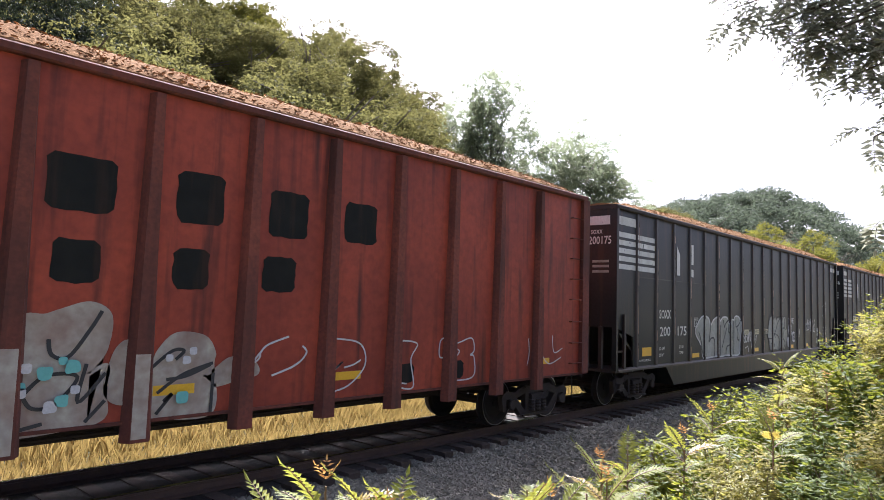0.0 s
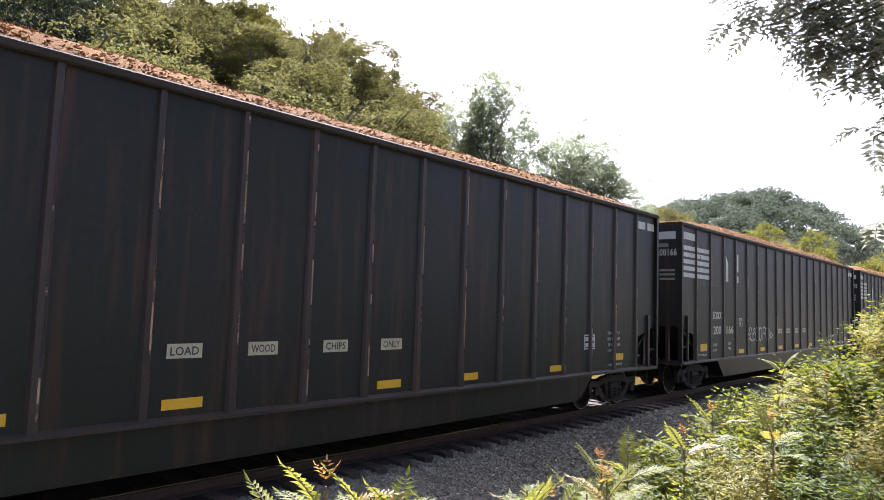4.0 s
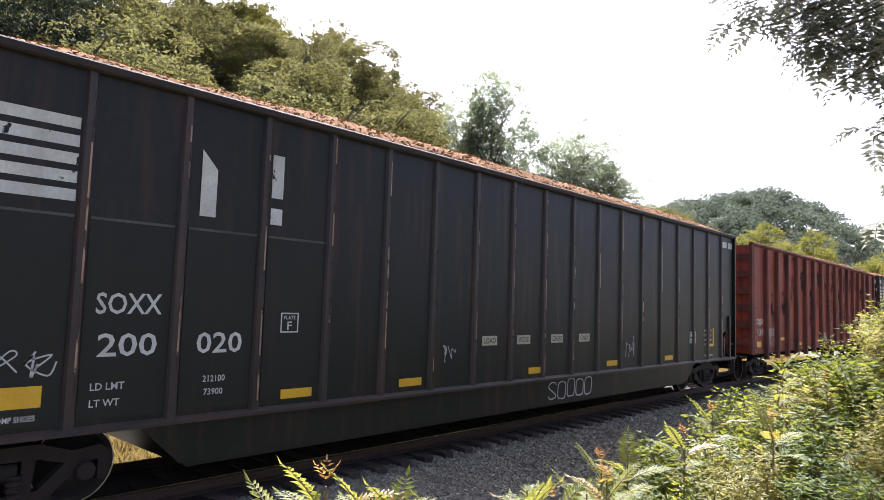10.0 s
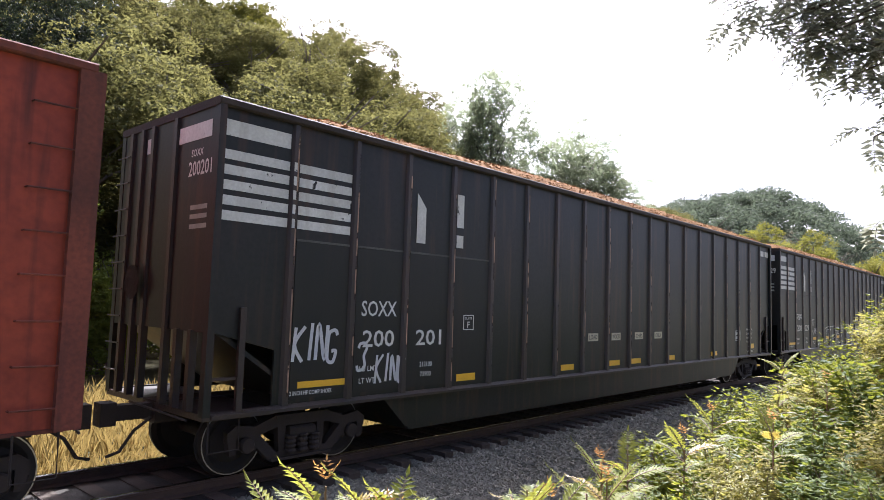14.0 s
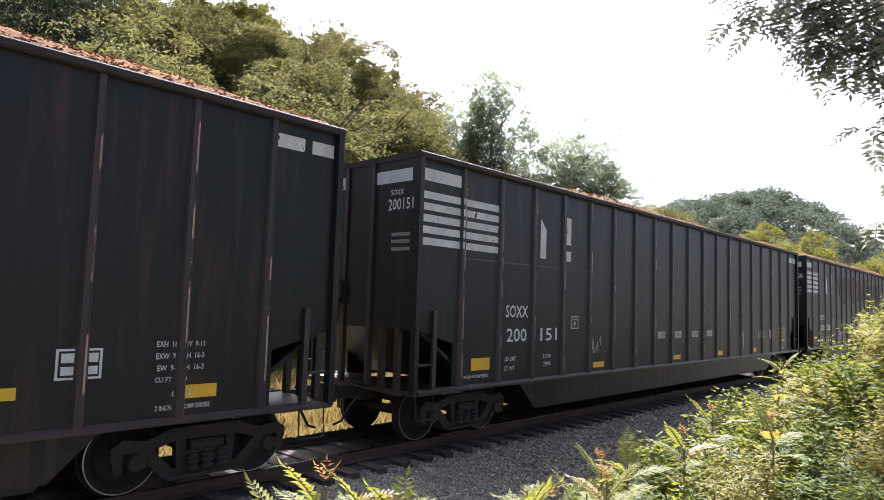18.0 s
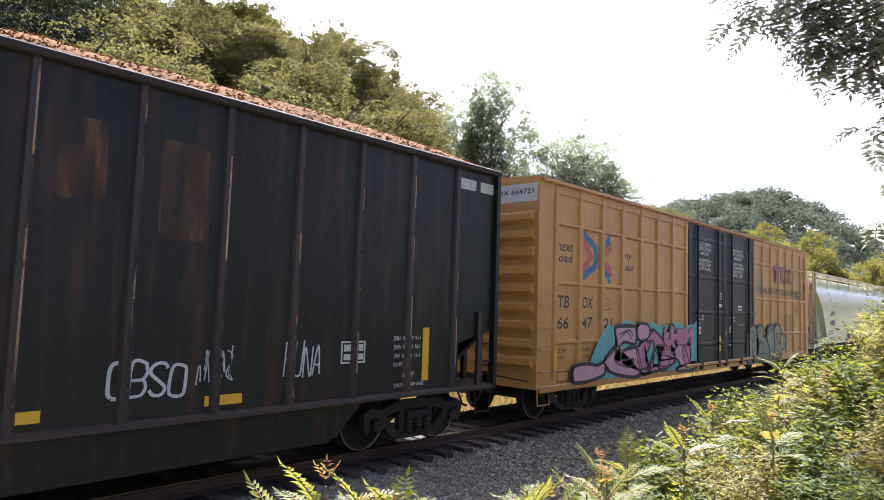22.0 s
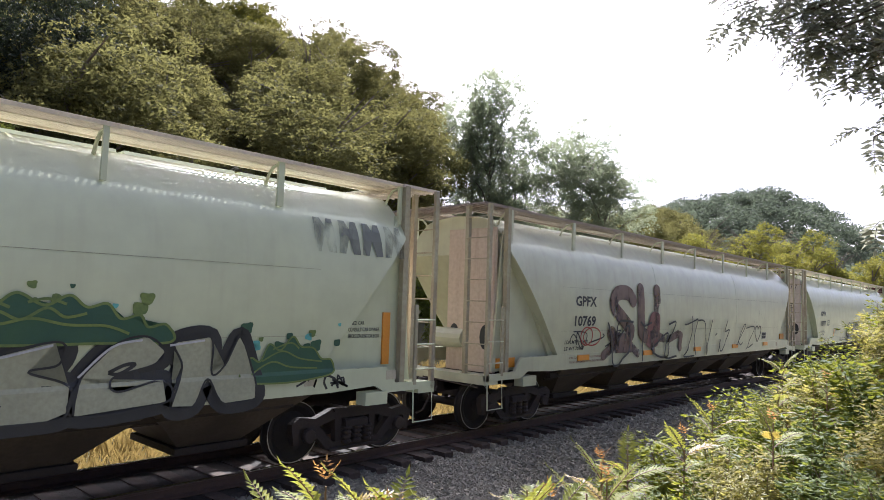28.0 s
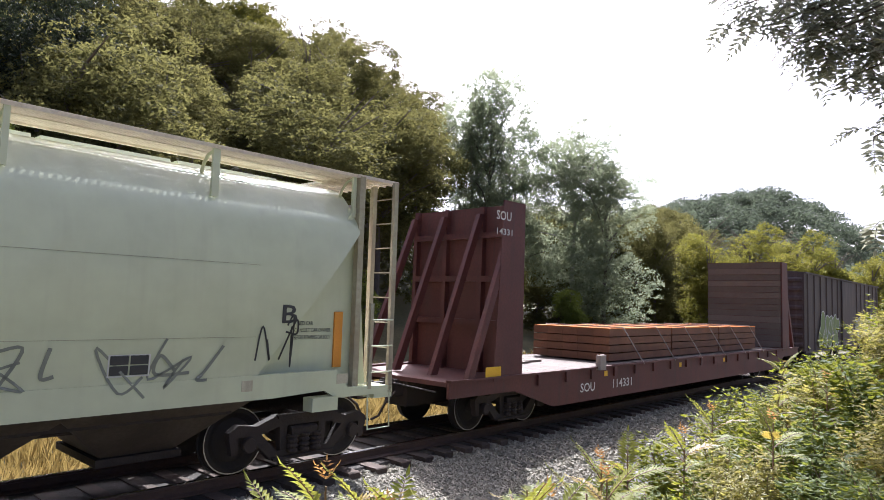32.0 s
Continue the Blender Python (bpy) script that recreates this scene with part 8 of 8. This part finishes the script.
mural(hop_b, "0080 2095 6088 9960 8030 4020 1040,0020 3055 7050 9920 5004", "1080 4085 8060,1060 5062 8540,2030 5040 8020", (9.95, 10.75, 1.2, 2.05), "spray_dark_green", "spray_green", -0.004, 0.07, hop_skin, line_w=0.05, label="green sprayed cloud")
mural(hop_b, "0030 0058 0748 1072 1666 2090 2878 3698 4680 5596 6278 7084 7660 8466 8846 9650 9920 7020 3020", "0540 0956 1548 1962 2555 3070 3858 4776 5462 6268,1030 2045 3252 4260 5550 7048 8035,2276 2884 3476,4084 4790 5482", (12.2, 14.6, 1.75, 2.42), "spray_dark_green", "spray_green", -0.004, 0.03, hop_skin, line_w=0.03, detail_m="spray_green", label="green sprayed cloud")
mural(hop_b, "0010 0850 1844 2676 3864 5090 6070 7466 8444 9640 9915 8005 4000", "1020 3042 5030 8025,2044 4062 6046 8538,3066 4878 5866", (15.5, 16.9, 1.3, 1.98), "spray_dark_green", "spray_green", -0.004, 0.025, hop_skin, line_w=0.022, label="green sprayed cloud")
cr = random.Random(77)
for k in range(26):
    cx = cr.choice((cr.uniform(12.0, 14.8), cr.uniform(15.4, 17.0)))
    cz, q = (cr.uniform(2.2, 2.55) if cx < 15 else cr.uniform(1.75, 2.1)), cr.uniform(0.025, 0.09)
    part("graffiti_dot", flat_fill("graffiti_dot", blob(cx, cz, q, q * 0.9, cr, 3, 0.1), -0.008, hop_skin), M[("spray_green", "spray_dark_green", "spray_teal")[k % 3]], hop_b, "small green sprayed dot", 1.0)
mural(hop_d, "0230 0060 0486 1092 1884 2076 2694 3699 4584 5092 6090 6874 7090 7888 8590 8862 9560 9945 9812 9004 7002 5002 3002 0602 0316 0626 1028 0432", "", (7.26, 11.46, 1.08, 2.1), "spray_fade", None, -0.004, 0.03, hop_skin, label="faded dark graffiti letters")
mural(hop_d, "", "0462 0440 1430 2440 3010 2408,2048 2470 3699,2050 1446 1240,3558 4002,4860 5540 5304,4685 4850,5885 6290 6870 6240,5850 5640 6030 6442 6350 5850,6455 7442 7402,7230 8850,8030 9240,1086 1678 2090", (7.26, 11.46, 1.06, 2.3), "silver", "silver", -0.012, 0.035, hop_skin)
mural(hop_d, "", "1078 0872 1280 1682 1868,4278 4668 5280,6082 6676 6264 6860,8260 8570 8850 9070", (7.26, 11.46, 1.06, 2.3), "silver", "spray_black", -0.016, 0.06, hop_skin)
snake = brush(591, "SNAKE", 7.5, 8.1, 1.22, 1.34, 0.028, 0, 0.0, 0.1)
goose = brush(592, "GOOSE", 7.55, 8.2, 1.08, 1.19, 0.028, 0, 0.0, 0.1)
for mb in (snake, goose):
    mb.v = [(x, hop_skin(z) - 0.02 + yv, z) for x, yv, z in mb.v]
    part("graffiti_line", mb, M["silver"], hop_d, "pale sprayed letters", SX, "stuff")
hop_piece(hop_c, 48, "SU", 4.2, 6.92, 1.5, 3.2, "spray_purple", "spray_purple", width=0.34, edge=0.01, gap=0.32, label="faded grey-purple roller letters")
hop_piece(hop_c, 49, "AM", 4.0, 8.4, 1.25, 1.95, "spray_purple", "spray_purple", width=0.2, edge=0.01, gap=0.3, label="faded grey-purple roller letters")
mural(hop_c, "", "0098 0460 0510 0902 1418 2038 1890 1062 0950 0998 2299,2999 3390 4098,3390 3240 3206,5892 6698 6050 5814 4914 4230 4850 5870 5512 6812", (4.12, 9.5, 1.06, 2.12), "silver", "spray_black", -0.018, 0.055, hop_skin)
mural(hop_c, "", "0478 1080 2492,1599 1660 1020 0404 2004,2488 2050 2206,2488 3680 4004,4004 4890,6010 6540 6008,5550 5856,7690 7260 8062 7020 6410 6240", (8.1, 12.5, 1.1, 2.3), "silver", "spray_black", -0.018, 0.045, hop_skin)
mural(hop_c, "", "0020 1030 4595 3598 1540 2020 3530,5088 9890 6010 9020,6010 5000", (12.3, 14.0, 1.2, 2.0), "silver", "spray_black", -0.018, 0.035, hop_skin)
orange_patch = [(6.1, 1.55), (6.75, 1.5), (6.8, 2.1), (6.7, 2.35), (6.25, 2.3)]
part("graffiti_fill", flat_fill("graffiti_fill", closed_curve(orange_patch), -0.018, hop_skin), M["spray_rust"], hop_c, "rust-red sprayed patch", 1.0)
hop_words(hop_b, "NOT HAMMERED", 8.3, 10.0, 1.86, 1.96, "spray_red")
for car, cx, cz, rx, rz in ((hop_a, 3.0, 3.32, 0.34, 0.26), (hop_a, 5.9, 3.45, 0.4, 0.12), (hop_c, 14.6, 2.2, 0.5, 0.3)):
    one = Mesh()
    rim = blob(cx, cz, rx, rz, random.Random(int(cx * 10)), 4, 0.2)
    half = [((p + cx) / 2, (q + cz) / 2) for p, q in rim]
    for k in range(len(rim)):
        m = (k + 1) % len(rim)
        one.poly([(rim[k][0], 0, rim[k][1]), (rim[m][0], 0, rim[m][1]), (half[m][0], 0, half[m][1]), (half[k][0], 0, half[k][1])])
        one.poly([(half[k][0], 0, half[k][1]), (half[m][0], 0, half[m][1]), (cx, 0, cz)])
    one.v = [(x, on_side(z) - 0.004, z) for x, _, z in one.v]
    part("rust_stain", one, M["rust_stain"], car, "orange rust stain", SX)
heart = [(14.45 + 0.3 * math.sin(q) ** 3, 1.72 + 0.34 * (0.8125 * math.cos(q) - 0.3125 * math.cos(2 * q) - 0.125 * math.cos(3 * q) - 0.0625 * math.cos(4 * q))) for q in np.linspace(0, 6.2832, 19)]
for car, line_pts, w, m in ((hop_c, heart, 0.045, "spray_black"), (hop_c, [(3.53 + 0.36 * math.cos(q), 1.79 + 0.2 * math.sin(q)) for q in np.linspace(0, 6.4, 14)], 0.03, "spray_red"), (hop_c, [(3.3 + 0.24 * math.cos(q), 1.8 + 0.2 * math.sin(q)) for q in np.linspace(0, 6.4, 14)], 0.03, "spray_red")):
    one = Mesh()
    stroke(one, line_pts, w, 0)
    one.v = [(x, on_side(z) - 0.003, z) for x, _, z in one.v]
    part("graffiti_line", one, M[m], car, "dark sprayed heart outline" if w > 0.04 else "red sprayed loop", SX)
for i, (car, a, b, c, d, n, w, m) in enumerate(((hop_c, 2.6, 4.8, 1.5, 1.95, 3, 0.03, "spray_black"), (hop_d, 12.0, 16.4, 1.2, 1.95, 8, 0.035, "spray_grey"),
                                               (hop_d, 4.8, 6.0, 1.5, 1.9, 3, 0.015, "spray_grey"), (hop_d, 16.6, 17.2, 1.5, 2.2, 2, 0.025, "spray_black"), (hop_a, 0.7, 1.2, 1.5, 1.95, 3, 0.012, "spray_grey"), (hop_b, 16.3, 17.2, 1.15, 1.35, 4, 0.03, "spray_black"))):
    g_ = scrawl(400 + i, a, b, c, d, n, w, 0)
    g_.v = [(x, min(on_side(z) - 0.002, -1.476) if z < 1.45 else on_side(z) - 0.002, z) for x, _, z in g_.v]
    part("graffiti_line", g_, M[m], car, "dark scrawled line", SX, "stuff")
for car in (hop_a, hop_b, hop_c, hop_d):
    for x, s_ in ((0.0, 1), (L_HOP, -1)):
        wall = part("end_wall", Mesh().box(min(x + s_ * 0.42, x + s_ * 0.5), max(x + s_ * 0.42, x + s_ * 0.5), -1.22, -0.02, 1.12, 3.95), M["pale_end"] if car == hop_d else M["end_wall"], car, "pale end wall" if car == hop_d else "rust-stained end wall", SX)
        for yv in (-1.02, -0.22):
            # no hole is cut: a flat black oval stands for the dark inside
            hole = [(x + s_ * 0.415, yv + 0.13 * math.cos(0.393 * k), 1.8 + 0.24 * math.sin(0.393 * k)) for k in range(16)]
            part("wall_opening", Mesh().poly(hole), M["blackletter"], wall, "black oval painted for the shade of an opening", SX)
part("lettering", words_end("GPFX  10377", -0.15, -1.1, 3.55, 3.72, 0.412), M["blackletter"], hop_d, "black stencilled letters", SX)
for k in range(5):
    part("stencil_bar", Mesh().box(0.408, 0.412, -0.95 + 0.05 * (k % 2), -0.3 - 0.1 * (k % 3), 2.86 - 0.09 * k, 2.90 - 0.09 * k), M["blackletter"], hop_d, "unreadable line of small writing", SX)
for car, front in ((hop_a, 257.25), (hop_b, 277.35), (hop_c, 297.65), (hop_d, 317.85)):
    train.append((car, front))

flat, _ = bulkhead_flat()
stack = lumber()
old_box, _ = dark_boxcar()
train += [(flat, 338.0), (stack, 338.0), (old_box, 359.5)]


# ---- how the train runs ----
def motions():
    for ob, front in train:
        x0 = front * SX + SHIFT
        walk(ob, [(t, pose(x0 - V * t, 0, 0)) for t in (0.0, 8.0, 16.0, 24.0, 32.0)])
        for w in ob.children:
            if not w.name.startswith("wheelset"):
                continue
            px = w.location.x
            enter, leave = max(0, int((x0 + px - 45) / V * 15)), min(480, int((x0 + px + 8) / V * 15) + 1)
            if leave <= 1 or enter >= 479:
                enter, leave = 0, 8
            times = [k / 15 for k in range(enter, leave + 1)]
            rows = [(t, pose(px, 0, WHEEL_R, 0, -math.degrees(V * (t - times[0]) / WHEEL_R), 0)) for t in times]
            if enter > 0:
                rows.insert(0, (0.0, rows[0][1]))
            if leave < 480:
                rows.append((32.0, rows[-1][1]))
            walk(w, rows)


motions()
